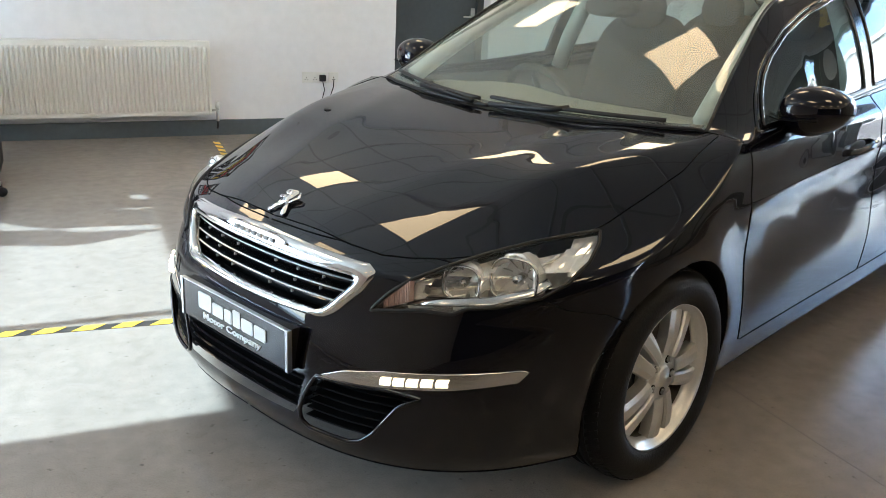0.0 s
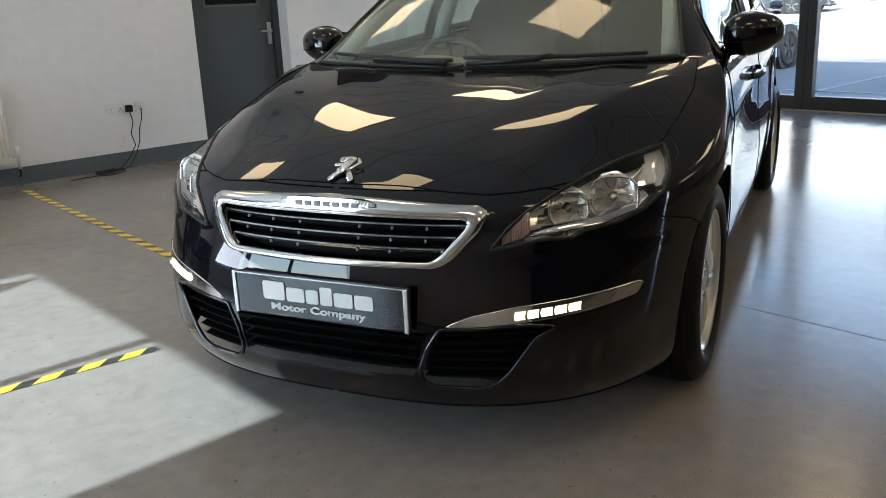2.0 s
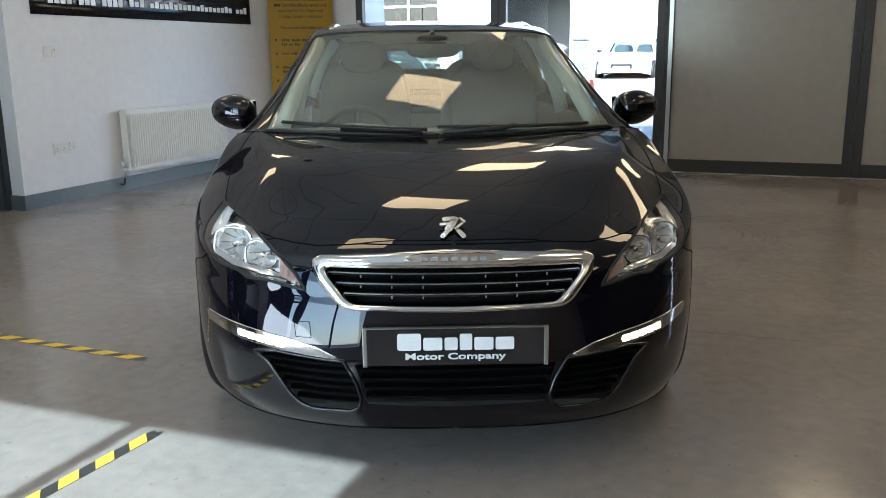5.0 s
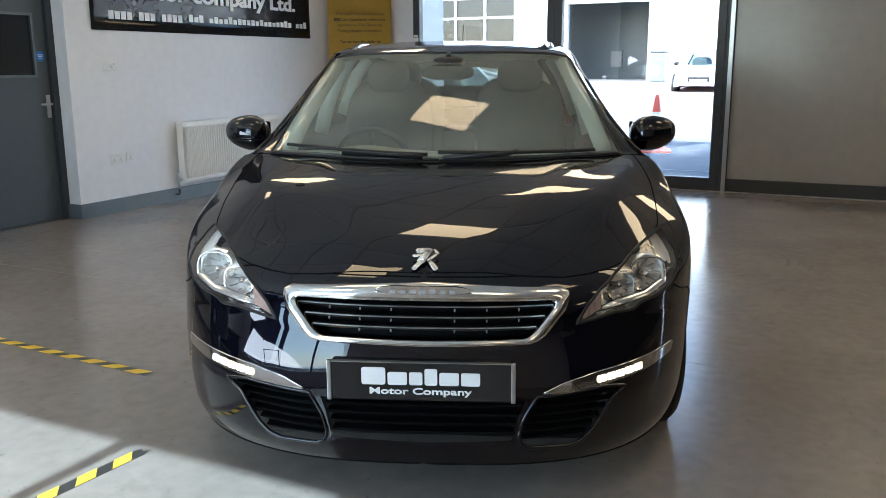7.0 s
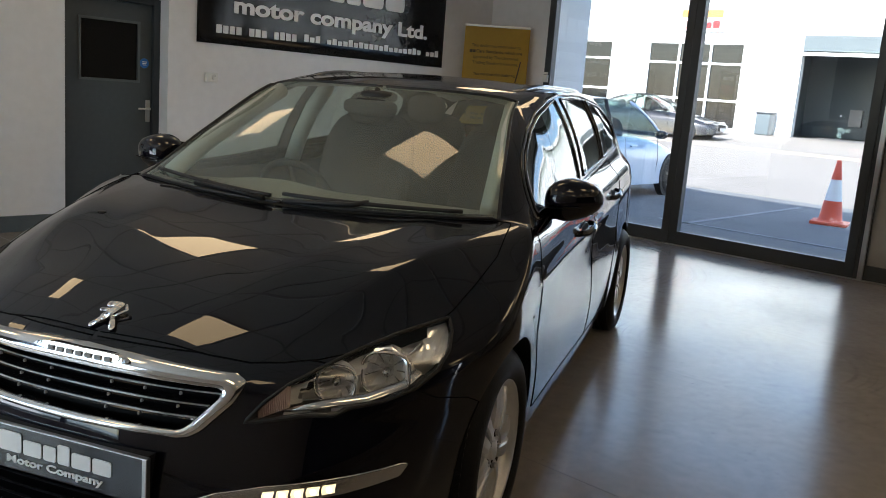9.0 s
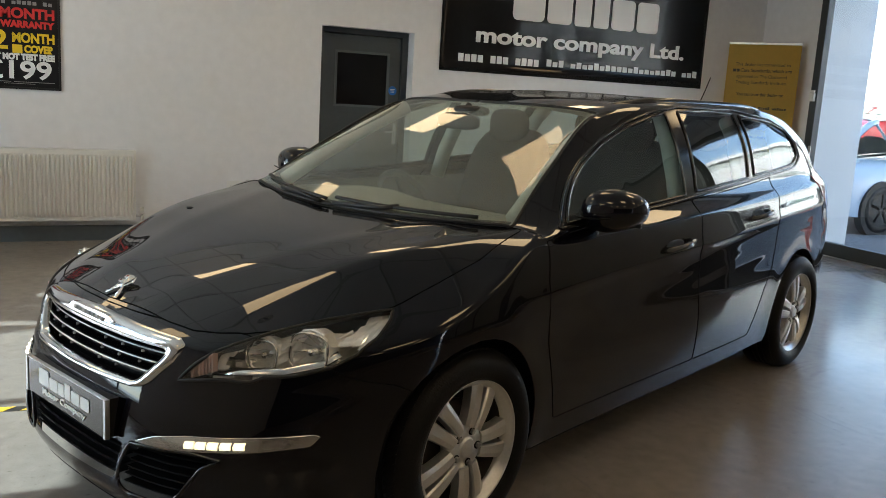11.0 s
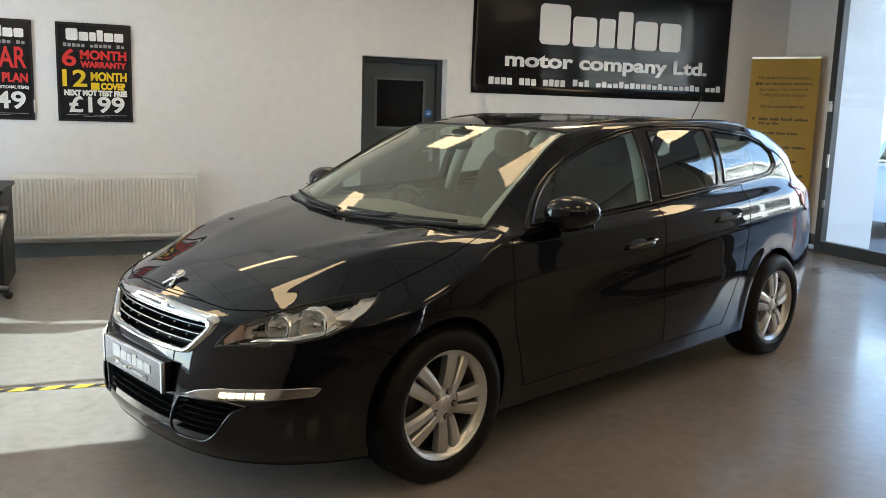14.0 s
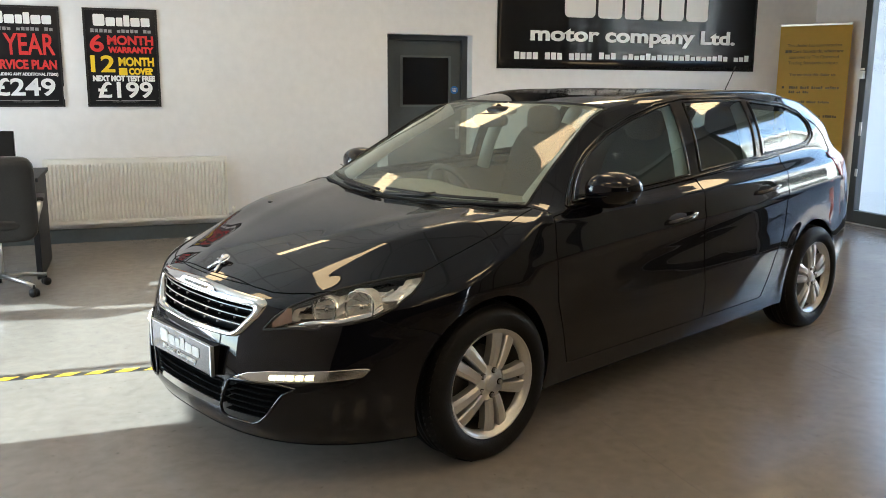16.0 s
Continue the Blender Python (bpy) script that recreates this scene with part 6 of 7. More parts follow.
base = thing("wall_thermostat", pose(2.82, WALL_Y, 1.297), "small white thermostat box with a round dial", "thermostat")
part("case", boxes((-0.06, 0.06, -0.035, 0.0, -0.042, 0.042), bevel=0.006), PLASTIC_WHITE, base)
bm = bmesh.new()
cyl(bm, (0.02, -0.035, 0.0), (0.02, -0.052, 0.0), 0.024, 0.021, 28)
part("dial", bm, PLASTIC_WHITE, base, smooth=False)
bm = bmesh.new()
box(bm, 0.018, 0.022, -0.0535, -0.0515, 0.006, 0.021)
part("pointer", bm, INK_GREY, base)


# ---- roll-up banner across the corner ----
def build_rollup():
    a, b = Vector((6.20, 4.60, 0)), Vector((6.63, 3.97, 0))
    mid, along = (a + b) / 2, (b - a)
    ang = math.degrees(math.atan2(along.y, along.x))
    base = thing("roll_up_banner", pose(mid.x, mid.y, 0, 0, 0, ang), "yellow roll-up banner with dark lettering, standing in the corner", "banner")
    w = along.length / 2
    bm = bmesh.new()
    rows = [[bm.verts.new((x, 0.012 * (z / 2.1 - 0.5) ** 2, z)) for z in [0.06 + 2.06 * k / 20 for k in range(21)]] for x in (-w, -w * 0.33, w * 0.33, w)]
    grid_faces(bm, rows)
    bmesh.ops.solidify(bm, geom=bm.faces, thickness=0.002)
    part("sheet", bm, YELLOW, base)
    part("foot", boxes((-w - 0.02, w + 0.02, -0.10, 0.10, 0.0, 0.07), bevel=0.02, seg=3), STEEL, base)
    part("top_rail", boxes((-w, w, -0.012, 0.012, 2.11, 2.135), bevel=0.004), STEEL, base)
    bm = bmesh.new()
    cyl(bm, (0, 0.04, 0.06), (0, 0.02, 2.12), 0.010)
    part("pole", bm, STEEL, base, smooth=True)
    flat = pose(0, -0.006, 0, 90, 0, 0)
    y = 1.895
    lettering("lettering", "This dealer has committed to", 0.05, INK_DARK, base, flat @ pose(0.0, y, 0), wide=0.58)
    lettering("lettering", "Cars Standards, which are", 0.05, INK_DARK, base, flat @ pose(0.04, y - 0.065, 0), wide=0.54, bold=0.001)
    part("plain_bars", boxes((-0.31, -0.275, -0.0075, -0.005, y - 0.082, y - 0.05), (-0.27, -0.24, -0.0075, -0.005, y - 0.082, y - 0.05)), INK_DARK, base)
    lettering("lettering", "approved by The Chartered", 0.05, INK_DARK, base, flat @ pose(0.0, y - 0.13, 0), wide=0.53)
    lettering("lettering", "Trading Standards Institute.", 0.05, INK_DARK, base, flat @ pose(0.0, y - 0.195, 0), wide=0.54)
    lettering("lettering", "You can trust this dealer to:", 0.048, INK_DARK, base, flat @ pose(0.0, y - 0.325, 0), wide=0.50, bold=0.001)
    for k in range(6):
        z = y - 0.47 - k * 0.16
        blocks("plain_bar", -0.24, 0.30 - 0.09 * (k % 2), 0.030, 22, INK_DARK, base, flat @ pose(0, z, 0), gap=0.2, seed=20 + k, low=0.6, gaps=(4, 9, 15))
        if k % 2 == 0:
            blocks("plain_bar", -0.24, -0.02, 0.030, 10, INK_DARK, base, flat @ pose(0, z - 0.05, 0), gap=0.2, seed=40 + k, low=0.6, gaps=(3, 6))
        part("bullet", boxes((-0.32, -0.295, -0.0075, -0.005, z - 0.012, z + 0.014)), INK_DARK, base)
    return base


build_rollup()


# ---- floor: hazard tape, joints ----
def build_tape(a, b, label):
    a, b = Vector(a), Vector(b)
    d = b - a
    base = thing("floor_tape", pose(a.x, a.y, 0.0, 0, 0, math.degrees(math.atan2(d.y, d.x))), label, "floor tape", "hazard tapes")
    L = d.length
    part("strip", boxes((0.0, L, -0.025, 0.025, 0.0002, 0.0012)), TAPE_BLACK, base)
    x = 0.01
    while x + 0.115 < L:
        bm = bmesh.new()
        outline = ((x, -0.0247), (x + 0.075, -0.0247), (x + 0.12, 0.0247), (x + 0.045, 0.0247))
        low, top = [bm.verts.new((*p, 0.0008)) for p in outline], [bm.verts.new((*p, 0.0026)) for p in outline]
        bm.faces.new(top)
        for i in range(4):
            bm.faces.new((low[i], low[(i + 1) % 4], top[(i + 1) % 4], top[i]))
        part("stripe", bm, TAPE_YELLOW, base)
        x += 0.14
    bm = bmesh.new()
    vs = [bm.verts.new(p) for p in ((0.0, -0.026, 0.0019), (-0.02, -0.012, 0.004), (-0.008, 0.004, 0.003), (-0.026, 0.02, 0.005), (0.006, 0.026, 0.0019))]
    bm.faces.new(vs)
    part("torn_end", bm, TAPE_BLACK, base)
    return base


build_tape((-0.215, 1.30), (-0.10, 4.40), "yellow and black hazard tape on the floor")
build_tape((-0.80, 0.765), (-3.60, 1.00), "yellow and black hazard tape on the floor, worn at its end")
JOINT = mat("floor_joint", (0.13, 0.115, 0.10), 0.5)
for nm, dims in (("trim_floor_joint", (0.925, 0.931, BACK_Y, 4.6, 0.0, 0.0006)),):
    slab(nm, "hairline joint in the concrete floor", JOINT, dims)


# ---- office chair and desk at the wall's left end ----
def build_chair(m):
    base = thing("office_chair", m, "black leather swivel office chair on castors", "chair")
    bm = shaped_ball((0, 0, 0.50), (0.27, 0.27, 0.06), 3.2)
    seat_ob = part("seat", bm, LEATHER, base, smooth=True)
    bm = shaped_ball((0, 0.20, 0.665), (0.275, 0.055, 0.285), 7.0)
    for v in bm.verts:
        v.co.y += 0.08 * (v.co.z - 0.5) - 0.15 * v.co.x**2
    part("backrest", bm, LEATHER, base, smooth=True)
    for s in (-1, 1):
        bm = bmesh.new()
        tube(bm, [(s * 0.255, 0.16, 0.50), (s * 0.275, 0.15, 0.58), (s * 0.285, 0.10, 0.62), (s * 0.285, -0.16, 0.63), (s * 0.275, -0.20, 0.57), (s * 0.25, -0.16, 0.50)], 0.020, 10)
        part("armrest", bm, STEEL, base, smooth=True)
        bm = bmesh.new()
        box(bm, s * 0.285 - 0.030, s * 0.285 + 0.030, -0.16, 0.10, 0.63, 0.66, bevel=0.012)
        part("arm_pad", bm, LEATHER, base)
    bm = bmesh.new()
    cyl(bm, (0, 0, 0.10), (0, 0, 0.46), 0.028)
    part("gas_lift", bm, STEEL, base, smooth=True)
    for k in range(5):
        a = 2 * math.pi * k / 5 - 0.175
        c, s = math.cos(a), math.sin(a)
        bm = bmesh.new()
        tube(bm, [(0.03 * c, 0.03 * s, 0.115), (0.18 * c, 0.18 * s, 0.10), (0.31 * c, 0.31 * s, 0.075)], 0.020, 8, flat=0.7)
        leg = part("leg", bm, STEEL, base, smooth=True)
        bm = bmesh.new()
        q = Vector((0.31 * c, 0.31 * s, 0.028))
        for d in (-0.014, 0.014):
            cyl(bm, q + Vector((-s * (d - 0.008), c * (d - 0.008), 0)), q + Vector((-s * (d + 0.008), c * (d + 0.008), 0)), 0.028, seg=20)
        cyl(bm, q + Vector((0, 0, 0.02)), q + Vector((0, 0, 0.055)), 0.010, seg=10)
        part("castor", bm, BLACK_PLASTIC, leg, smooth=True)
    return base


build_chair(pose(-1.825, 2.80, 0, 0, 0, 183))


def build_desk():
    base = thing("desk", pose(-2.33, 3.54, 0), "black desk with a closed end panel and a monitor on top", "desk")
    part("end_panel", boxes((0.70, 0.74, -0.40, 0.40, 0.0, 0.72), bevel=0.004), BLACK_PLASTIC, base)
    part("end_panel", boxes((-0.74, -0.70, -0.40, 0.40, 0.0, 0.72), bevel=0.004), BLACK_PLASTIC, base)
    part("top", boxes((-0.78, 0.76, -0.44, 0.42, 0.72, 0.75), bevel=0.004), BLACK_PLASTIC, base)
    part("modesty_panel", boxes((-0.70, 0.70, 0.30, 0.32, 0.2, 0.72)), BLACK_PLASTIC, base)
    return base


build_desk()
mon = thing("monitor", pose(-2.02, 3.60, 0.75, 0, 0, -8), "black computer monitor on the desk", "monitor")
part("stand", boxes((-0.10, 0.10, -0.08, 0.08, 0.0, 0.012), (-0.02, 0.02, 0.0, 0.02, 0.012, 0.16), bevel=0.003), BLACK_PLASTIC, mon)
part("screen", boxes((-0.27, 0.27, -0.015, 0.015, 0.10, 0.315), bevel=0.006), BLACK_GLOSS, mon)


# ---- outside ----
def ground_z(x):
    return -0.06 + 0.030 * max(0.0, min(22.0, x - 13.0))


def build_ground():
    bm = bmesh.new()
    xs = [-400, -60, -20, -4.5, 6.5, 10, 13, 18, 24, 30, 35, 60, 400]
    ys = [-400, -100, -30, 0, 15, 40, 120, 400]
    rows = [[bm.verts.new((x, y, ground_z(x))) for y in ys] for x in xs]
    grid_faces(bm, rows)
    bmesh.ops.recalc_face_normals(bm, faces=bm.faces)
    tagged(link("ground", bm, ASPHALT), "worn grey asphalt forecourt", "ground", kind="structure")
    # paler sheet laid where the sun falls, its brightness put into the colour
    bm = bmesh.new()
    rows = [[bm.verts.new((x, y, ground_z(x) + 0.004)) for y in (-60, -20, 0, 10, 25, 60)] for x in (13.2, 18, 24)]
    grid_faces(bm, rows)
    tagged(link("road", bm, CONCRETE), "pale concrete drive, its sunlight put into the colour", "road", kind="structure")
    bm = bmesh.new()
    rows = [[bm.verts.new((x, y, ground_z(x) + dz)) for y in (-60, -20, 0, 10, 25, 60)] for x, dz in ((24.0, 0.0), (24.0, 0.10), (28, 0.10), (32, 0.10))]
    grid_faces(bm, rows)
    tagged(link("pavement", bm, CONCRETE), "pale concrete pavement with a kerb", "pavement", kind="structure")


build_ground()
for k, (x0, x1, y0, y1) in enumerate(((8.4, 8.48, -4.0, 3.0), (8.4, 12.4, 2.55, 2.63), (8.4, 12.4, 0.2, 0.28), (8.4, 12.4, -2.2, -2.12))):
    slab("trim_bay_line_%d" % (k + 1), "faded white parking bay line", LINE_WHITE, (x0, x1, y0, y1, -0.058, -0.054))

# the showroom's own roof
slab("roof", "flat showroom roof with parapet", CLADDING, (LEFT_X - 0.5, 7.15, BACK_Y - 0.6, WALL_Y + 0.6, CEIL_Z + 0.14, 4.15))


def build_facade():
    """The white workshop across the yard."""
    X, z0 = 32.0, ground_z(32.0) + 0.10
    house = thing("workshop_building", pose(X, 0, 0), "long white clad workshop with windows and an open garage bay", "building")
    holes = [(18.4, 21.4, 1.0, 4.05, "w"), (12.4, 16.6, z0 + 0.06, 4.05, "w"), (6.75, 10.1, z0, 4.42, "g"), (26.0, 29.5, 0.95, 4.05, "w"), (-3.5, 2.4, 0.95, 4.05, "w"), (-14.0, -8.0, 0.95, 4.05, "w")]
    edges = sorted(holes)
    dims, y = [], -45.0
    for a, b, lo, hi, _ in edges:
        dims.append((0, 0.3, y, a, z0 - 1.0, 4.45))
        if lo > z0 + 0.01:
            dims.append((0, 0.3, a, b, z0 - 1.0, lo))
        dims.append((0, 0.3, a, b, hi, 4.45))
        y = b
    dims.append((0, 0.3, y, 60.0, z0 - 1.0, 4.45))
    part("wall", boxes(*dims), CLADDING, house)
    for k in range(9):
        z = 4.45 + 0.24 * k
        part("cladding_board", boxes((-0.05, 0.28, -45.0, 60.0, z + 0.055, z + 0.24), (0.02, 0.28, -45.0, 60.0, z, z + 0.055)), CLADDING, house)
    part("upper_wall", boxes((0.05, 0.28, -45.0, 60.0, 6.61, 7.6)), ROOF_GREEN, house, "pale grey-green metal band under the eaves")
    part("eaves", boxes((-0.35, 0.28, -45.0, 60.0, 7.6, 8.15)), CLADDING, house, "white eaves board")
    part("roof", boxes((0.28, 14.0, -45.0, 60.0, 7.90, 8.1)), GREY_TRIM, house)
    part("back_wall", boxes((13.7, 14.0, -45.0, 60.0, -1.0, 7.9)), DARK_WALL, house)
    for a, b, lo, hi, kind in holes:
        if kind == "w":
            n = 3 if b - a > 3.3 else 2
            w = part("window", boxes((0.12, 0.14, a, b, lo, hi)), BLACK_GLOSS, house, "dark glazing reflecting the yard")
            for k in range(n + 1):
                yy = a + (b - a) * k / n
                part("mullion", boxes((0.06, 0.16, yy - 0.05, yy + 0.05, lo, hi)), CLADDING, w)
            for zz in (lo, lo + (hi - lo) * 0.33, lo + (hi - lo) * 0.76, hi):
                part("transom", boxes((0.05, 0.15, a, b, zz - 0.045, zz + 0.045)), CLADDING, w)
        else:
            part("shutter_box", boxes((0.02, 0.3, a, b, 3.85, hi)), GREY_TRIM, house, "grey rolled-up shutter box")
            part("shutter_bar", boxes((-0.05, 0.1, a, b, 3.68, 3.80)), CLADDING, house)
            inner = part("bay_lining", boxes((5.0, 5.2, a - 1.5, b + 1.5, z0, 4.4), (0.3, 5.0, a - 1.6, a - 1.4, z0, 4.4), (0.3, 5.0, b + 1.4, b + 1.6, z0, 4.4)), GREY_TRIM, house, "dim workshop bay")
            for k, (yy, zz, mm) in enumerate(((a + 0.6, 1.6, INK_BLUE), (a + 0.4, 2.3, INK_YELLOW), (b - 0.8, 1.5, INK_GREY))):
                part("tool_board", boxes((4.8, 4.98, yy - 0.25, yy + 0.25, zz - 0.35, zz + 0.35)), mm, inner)
    part("sign_board", boxes((-0.08, -0.03, 13.3, 15.3, 4.50, 5.45)), INK_WHITE, house)
    part("plain_bars", boxes((-0.10, -0.08, 13.5, 13.8, 4.62, 4.92), (-0.10, -0.08, 13.85, 14.15, 4.62, 4.86), (-0.10, -0.08, 14.2, 14.5, 4.62, 4.86), (-0.10, -0.08, 14.55, 14.95, 4.62, 4.92)), INK_RED, house, "red bars in place of a trade name")
    part("sign_head", boxes((-0.10, -0.08, 13.4, 15.2, 5.05, 5.35)), mat("sign_orange", (0.75, 0.30, 0.06), 0.5), house)
    return house


build_facade()


def build_bin(y, h):
    b = thing("yard_bin", pose(31.6, y, ground_z(31.6) + 0.1), "grey yard bin by the workshop wall", "bin")
    bm = bmesh.new()
    box(bm, -0.28, 0.28, -0.28, 0.28, 0.0, h, bevel=0.04)
    part("body", bm, GREY_TRIM, b)
    bm = bmesh.new()
    box(bm, -0.31, 0.31, -0.31, 0.31, h, h + 0.07, bevel=0.02)
    part("lid", bm, FRAME_GREY, b)


build_bin(11.0, 0.8)
build_bin(6.2, 1.1)


# ---- traffic cone ----
def build_cone():
    base = thing("traffic_cone", pose(10.72, 1.60, -0.06, 0, 0, 12), "orange traffic cone with a white band", "traffic cone")
    orange = mat("cone_orange", (0.72, 0.10, 0.045), 0.5, spots=0.15, scale=8)
    part("foot", boxes((-0.24, 0.24, -0.24, 0.24, 0.0, 0.045), bevel=0.015), orange, base)
    for nm, z0, z1, m in (("skirt", 0.045, 0.33, orange), ("band", 0.33, 0.62, INK_WHITE), ("tip", 0.62, 0.88, orange)):
        bm = bmesh.new()
        r = lambda z: 0.165 - (0.165 - 0.028) * z / 0.88
        spun(bm, [(r(z0) + (0.02 if z0 < 0.1 else 0), z0), (r(z0 + 0.03), z0 + 0.03), (r(z1), z1)] + ([(0.0001, z1 + 0.005)] if nm == "tip" else []), 36)
        part(nm, bm, m, base, smooth=True)


build_cone()


# ---- parked cars ----
def build_parked_car(m, paint, label, L=4.2, W=1.76, H=1.45, soft_top=False, name="parked_car"):
    """A plain hatchback or convertible: its nose looks to -y."""
    base = thing(name, m, label, "car", "cars in the yard")
    w = W / 2
    top = spline([(0.0, 0.62), (0.10 * L, 0.72), (0.26 * L, 0.90), (0.34 * L, 0.94), (0.60 * L, 0.97), (0.95 * L, 1.0), (L, 0.86)])
    wide = spline([(0.0, 0.62 * w), (0.05 * L, 0.86 * w), (0.18 * L, 0.98 * w), (0.5 * L, w), (0.85 * L, 0.98 * w), (0.97 * L, 0.86 * w), (L, 0.72 * w)])
    bm = bmesh.new()
    rows = []
    for i in range(49):
        y = L * i / 48
        t, ww, low = top(y), wide(y), 0.20 + 0.10 * (abs(i - 24) / 24) ** 6
        row = []
        for a in [k / 24 for k in range(25)]:
            ang = math.pi * (a - 0.5)
            x = ww * math.copysign(abs(math.sin(ang)) ** 0.42, math.sin(ang))
            zz = low + (t - low) * abs(math.cos(ang)) ** 0.32
            row.append(bm.verts.new((x * (1 - 0.05 * max(0, (zz - 0.7) / 0.3)), y, zz)))
        rows.append(row)
    grid_faces(bm, rows)
    bm.faces.new(rows[0])
    bm.faces.new(rows[-1][::-1])
    bmesh.ops.recalc_face_normals(bm, faces=bm.faces)
    wheel_y = (0.19 * L, 0.19 * L + 0.61 * L)
    body = part("body", bm, paint, base, smooth=True)
    prof = [(0.26, 0.0), (0.46, 1.0), (0.80, 0.98), (0.97, 0.0)] if not soft_top else [(0.34, 0.0), (0.50, 0.92), (0.66, 0.95), (0.84, 0.10)]
    roof_m = FABRIC if soft_top else paint
    zb = 0.93

    def house_x(z):
        return w * (0.93 - 0.22 * (z - zb) / (H - zb))

    g, r = bmesh.new(), bmesh.new()
    (ya, _), (yb, hb), (yc, hc), (yd, _) = [(p[0] * L, p[1]) for p in prof]
    za, zt = zb, zb + (H - zb)
    corner = [(ya, zb), (yb, zb + (H - zb) * hb), (yc, zb + (H - zb) * hc), (yd, zb + 0.02)]
    arch = spline([(ya, zb), ((ya + yb) / 2, zb + (H - zb) * hb * 0.60), (yb, zb + (H - zb) * hb * 0.95), ((yb + yc) / 2, H), (yc, zb + (H - zb) * hc * 0.93), ((yc * 0.45 + yd * 0.55), zb + (H - zb) * hc * 0.60), (yd, zb + 0.02)])
    line = [(ya + (yd - ya) * i / 22, arch(ya + (yd - ya) * i / 22)) for i in range(23)]
    n = 16
    rows = []
    for k in range(n + 1):
        s = -1 + 2 * k / n
        rows.append([g.verts.new((house_x(z) * s, y + 0.06 * (1 - s * s) * (i / 11 - 1), z + 0.03 * (1 - s * s) * math.sin(math.pi * i / 22))) for i, (y, z) in enumerate(line)])
    grid_faces(g, rows)
    for s in (0, n):
        g.faces.new(rows[s])
    part("glasshouse", g, DARK_GLASS, base, "tinted windows", True)
    for s in (-1, 1):
        for y0 in (0.50 * L, 0.72 * L):
            part("seat", shaped_ball((s * 0.38, y0, 0.90), (0.25, 0.10, 0.30), 3.0), FABRIC, base, smooth=True)
    rows = []
    for k in range(n + 1):
        s = -1 + 2 * k / n
        row = []
        for j in range(7):
            y = corner[1][0] + (corner[2][0] - corner[1][0]) * j / 6
            z = arch(y)
            row.append(r.verts.new((house_x(z) * s * 1.01, y, z + 0.03 * (1 - s * s) + 0.012)))
        rows.append(row)
    grid_faces(r, rows)
    bmesh.ops.solidify(r, geom=r.faces, thickness=0.02)
    part("roof", r, roof_m, base, smooth=True)
    for s in (-1, 1):
        for i, (p, q) in enumerate(((corner[0], corner[1]), (((corner[1][0] + corner[2][0]) / 2 - 0.02, zb), ((corner[1][0] + corner[2][0]) / 2, corner[1][1])), (corner[3], corner[2]))):
            bm = bmesh.new()
            tube(bm, [(s * (house_x(arch(yy)) + 0.006), yy, arch(yy)) for yy in [p[0] + (q[0] - p[0]) * e / 6 for e in range(7)]] if i != 1 else [(s * (house_x(p[1]) + 0.006), p[0], p[1]), (s * (house_x(q[1]) + 0.006), q[0], q[1])], 0.040 if i != 1 else 0.03, 8, flat=0.5)
            part("pillar", bm, roof_m if i != 1 else BLACK_GLOSS, base, smooth=True)
        for y0 in (0.315 * L, 0.55 * L, 0.77 * L):
            bm = bmesh.new()
            tube(bm, [(s * (w * 0.985), y0, 0.34), (s * (w + 0.001), y0 - 0.01, 0.62), (s * w * 0.965, y0 + 0.01, 0.92)], 0.004, 6)
            part("panel_gap", bm, SEAM, body)
        for y0 in (0.50 * L, 0.72 * L):
            bm = bmesh.new()
            box(bm, s * w * 0.985 - 0.02, s * w * 0.985 + 0.02, y0 - 0.09, y0 + 0.07, 0.78, 0.805, bevel=0.008)
            part("door_handle", bm, paint, body)
        mir_b = shaped_ball((s * (w + 0.06), 0.335 * L, 0.98), (0.10, 0.07, 0.065), 2.5)
        part("door_mirror", mir_b, BLACK_GLOSS, base, smooth=True)
        bm = shaped_ball((s * w * 0.66, 0.055 * L, 0.64), (0.17, 0.14, 0.06), 2.5)
        part("headlamp", bm, CHROME, base, smooth=True)
        bm = shaped_ball((s * w * 0.72, 0.968 * L, 0.80), (0.16, 0.10, 0.08), 2.5)
        part("tail_lamp", bm, RED_LENS, base, smooth=True)
        for y0 in wheel_y:
            bm = bmesh.new()
            cyl(bm, (s * (w - 0.10), y0, 0.315), (s * (w + 0.004), y0, 0.315), 0.365, seg=40)
            part("wheel_arch", bm, BLACK_PLASTIC, body)
            bm = bmesh.new()
            mm = Matrix.Translation((s * (w + 0.008), y0, 0.315)) @ pose(0, 0, 0, 0, 90 * s, 0)
            spun(bm, [(0.19, -0.17), (0.29, -0.17), (0.315, -0.14), (0.315, -0.03), (0.29, 0.0), (0.24, 0.008), (0.205, 0.0)], 40, mm)
            wh = part("wheel", bm, TYRE, base, "black tyre on a silver alloy", True)
            bm = bmesh.new()
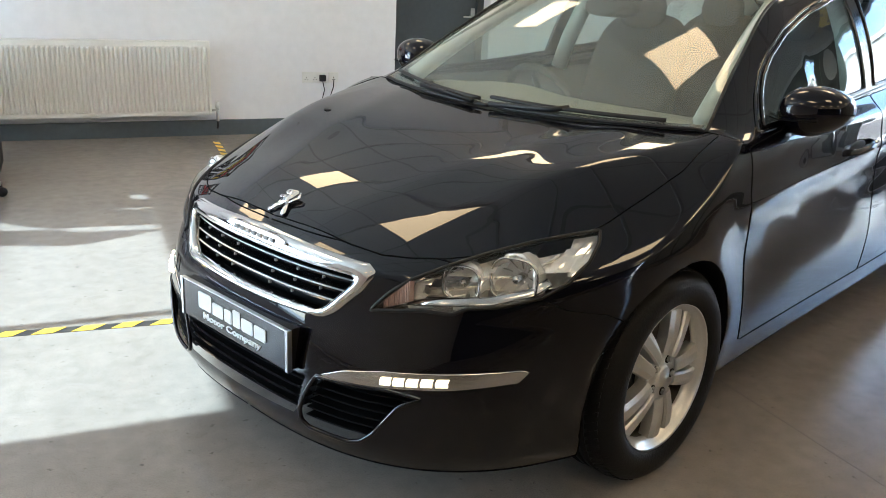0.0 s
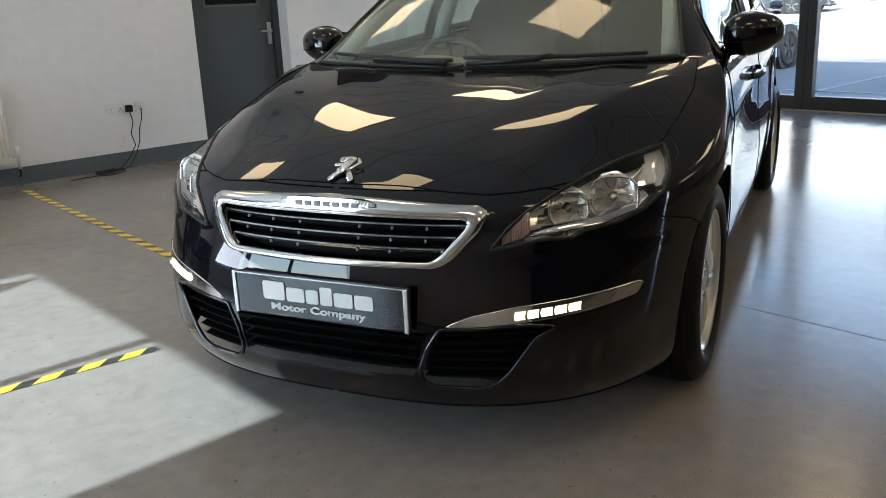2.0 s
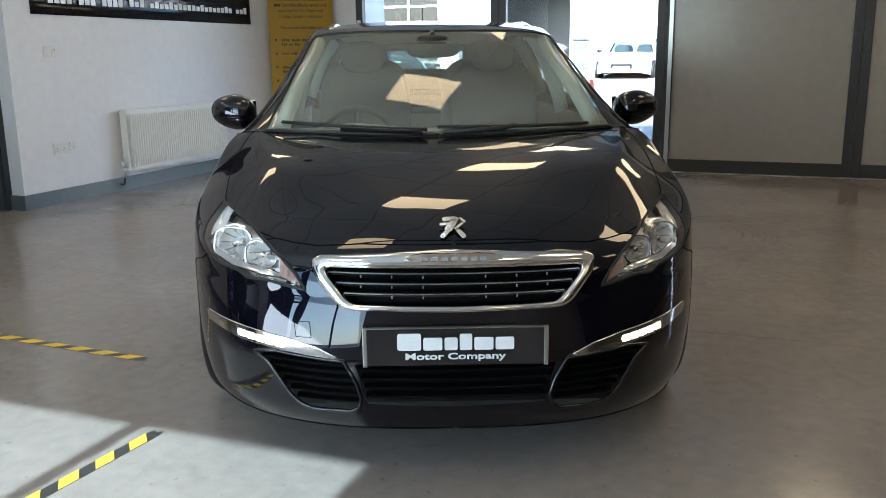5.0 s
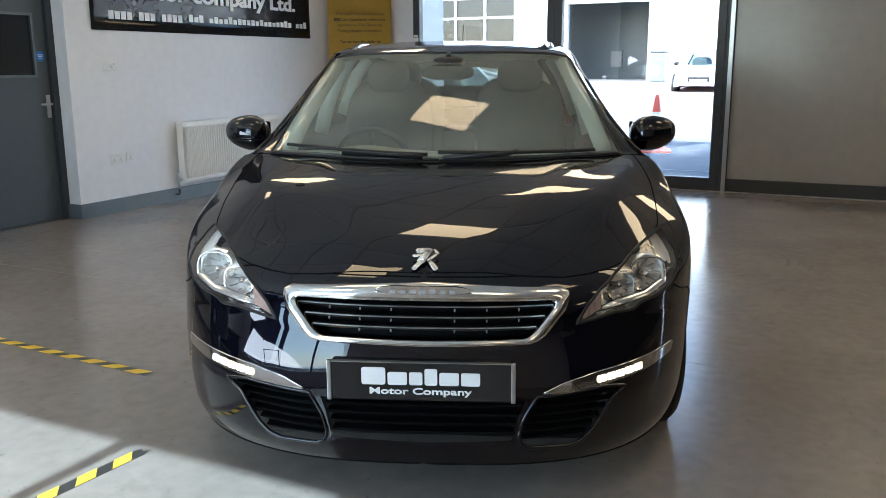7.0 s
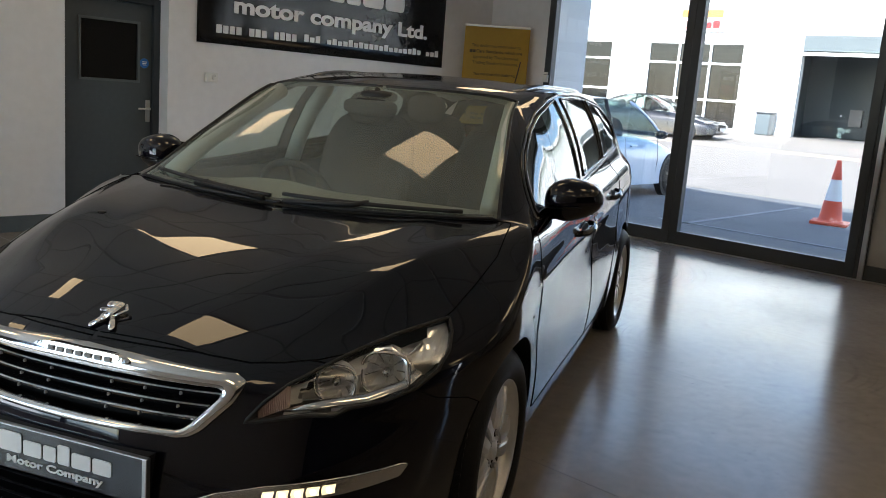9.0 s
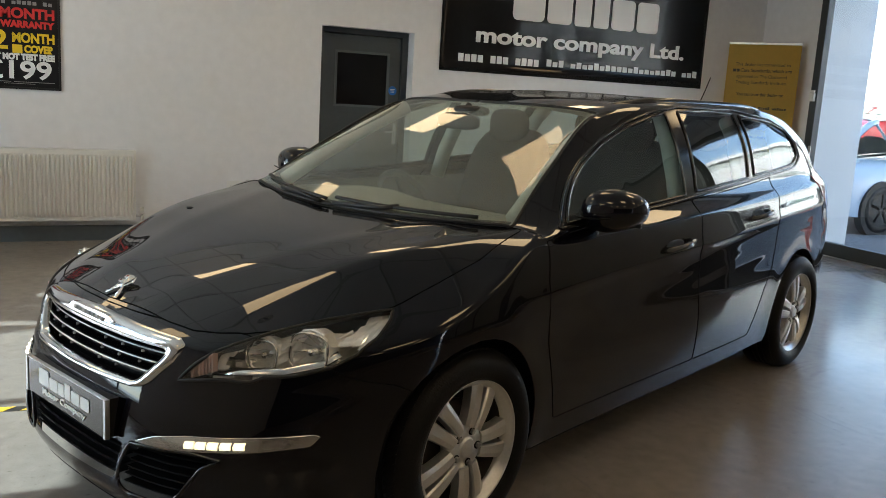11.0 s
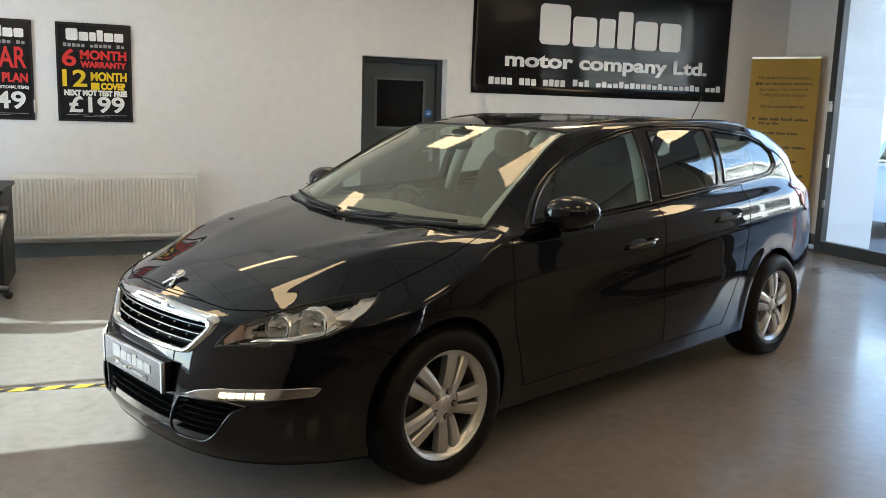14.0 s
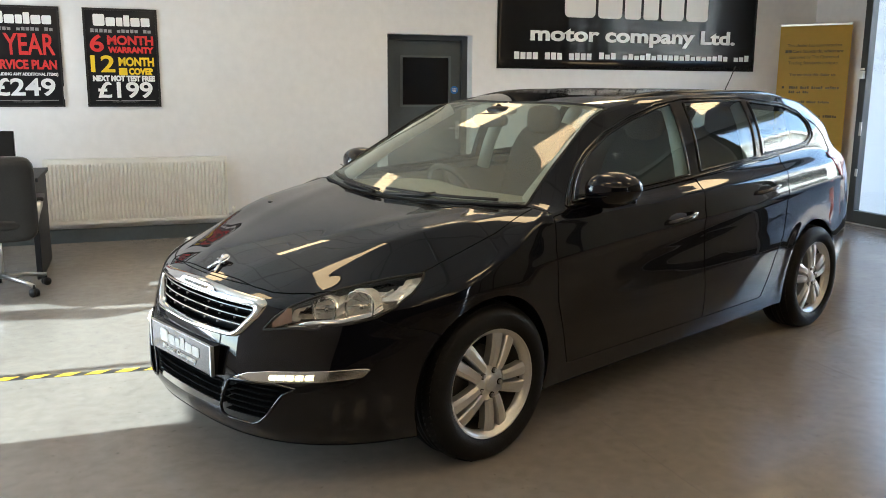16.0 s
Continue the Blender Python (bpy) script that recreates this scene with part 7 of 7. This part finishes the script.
            spun(bm, [(0.0001, -0.005), (0.04, -0.006), (0.05, -0.03), (0.06, -0.06), (0.19, -0.06), (0.205, -0.01), (0.21, 0.004)], 40, mm)
            part("rim", bm, BLACK_PLASTIC, wh, smooth=True)
            for k in range(5):
                bm = boxes((0.03, 0.20, -0.022, 0.022, -0.03, -0.004), bevel=0.005)
                bmesh.ops.transform(bm, matrix=mm @ Matrix.Rotation(2 * math.pi * k / 5, 4, "Z"), verts=bm.verts)
                part("spoke", bm, ALLOY, wh)
    bm = boxes((-0.34, 0.34, -0.03, 0.02, 0.42, 0.58), bevel=0.02)
    part("front_grille", bm, BLACK_PLASTIC, base)
    part("plain_plate", boxes((-0.26, 0.26, -0.045, -0.03, 0.40, 0.50)), INK_WHITE, base)
    part("plain_plate", boxes((-0.26, 0.26, L + 0.0, L + 0.02, 0.55, 0.66)), INK_YELLOW, base)
    return base


PAINT_WHITE = mat("white_car_paint", (0.66, 0.70, 0.74), 0.25, spots=0.03, scale=3, coat=0.8)
# white paint with the blue of open shade put into its colour
PAINT_SHADED = mat("shaded_white_car_paint", (0.50, 0.60, 0.72), 0.25, spots=0.03, scale=3, coat=0.8)
PAINT_DARK = mat("dark_grey_car_paint", (0.045, 0.042, 0.045), 0.25, metal=0.4, spots=0.05, scale=3, coat=0.8)
PAINT_RED = mat("red_car_paint", (0.55, 0.02, 0.03), 0.25, spots=0.03, scale=3, coat=0.8)


def park(x, y, heading):
    """The pose of a car whose nose stands at x, y and looks along heading degrees."""
    return pose(x, y, ground_z(x) + 0.001, 0, 0, heading + 90)


build_parked_car(park(12.15, 5.25, 0), PAINT_SHADED, "white hatchback parked outside the glazing, its shade put into the paint", L=4.2, W=1.74, H=1.46)
build_parked_car(park(25.6, 10.0, -84), PAINT_DARK, "dark grey convertible with a closed black soft top", L=4.8, W=1.9, H=1.42, soft_top=True)
build_parked_car(park(25.0, 3.5, 180), PAINT_WHITE, "white car in the sunlit yard, nose towards the glazing", L=4.5, W=1.84, H=1.42)
build_parked_car(park(29.8, 18.2, -84), PAINT_RED, "red hatchback parked in the sunlit yard", L=4.0, W=1.74, H=1.46)
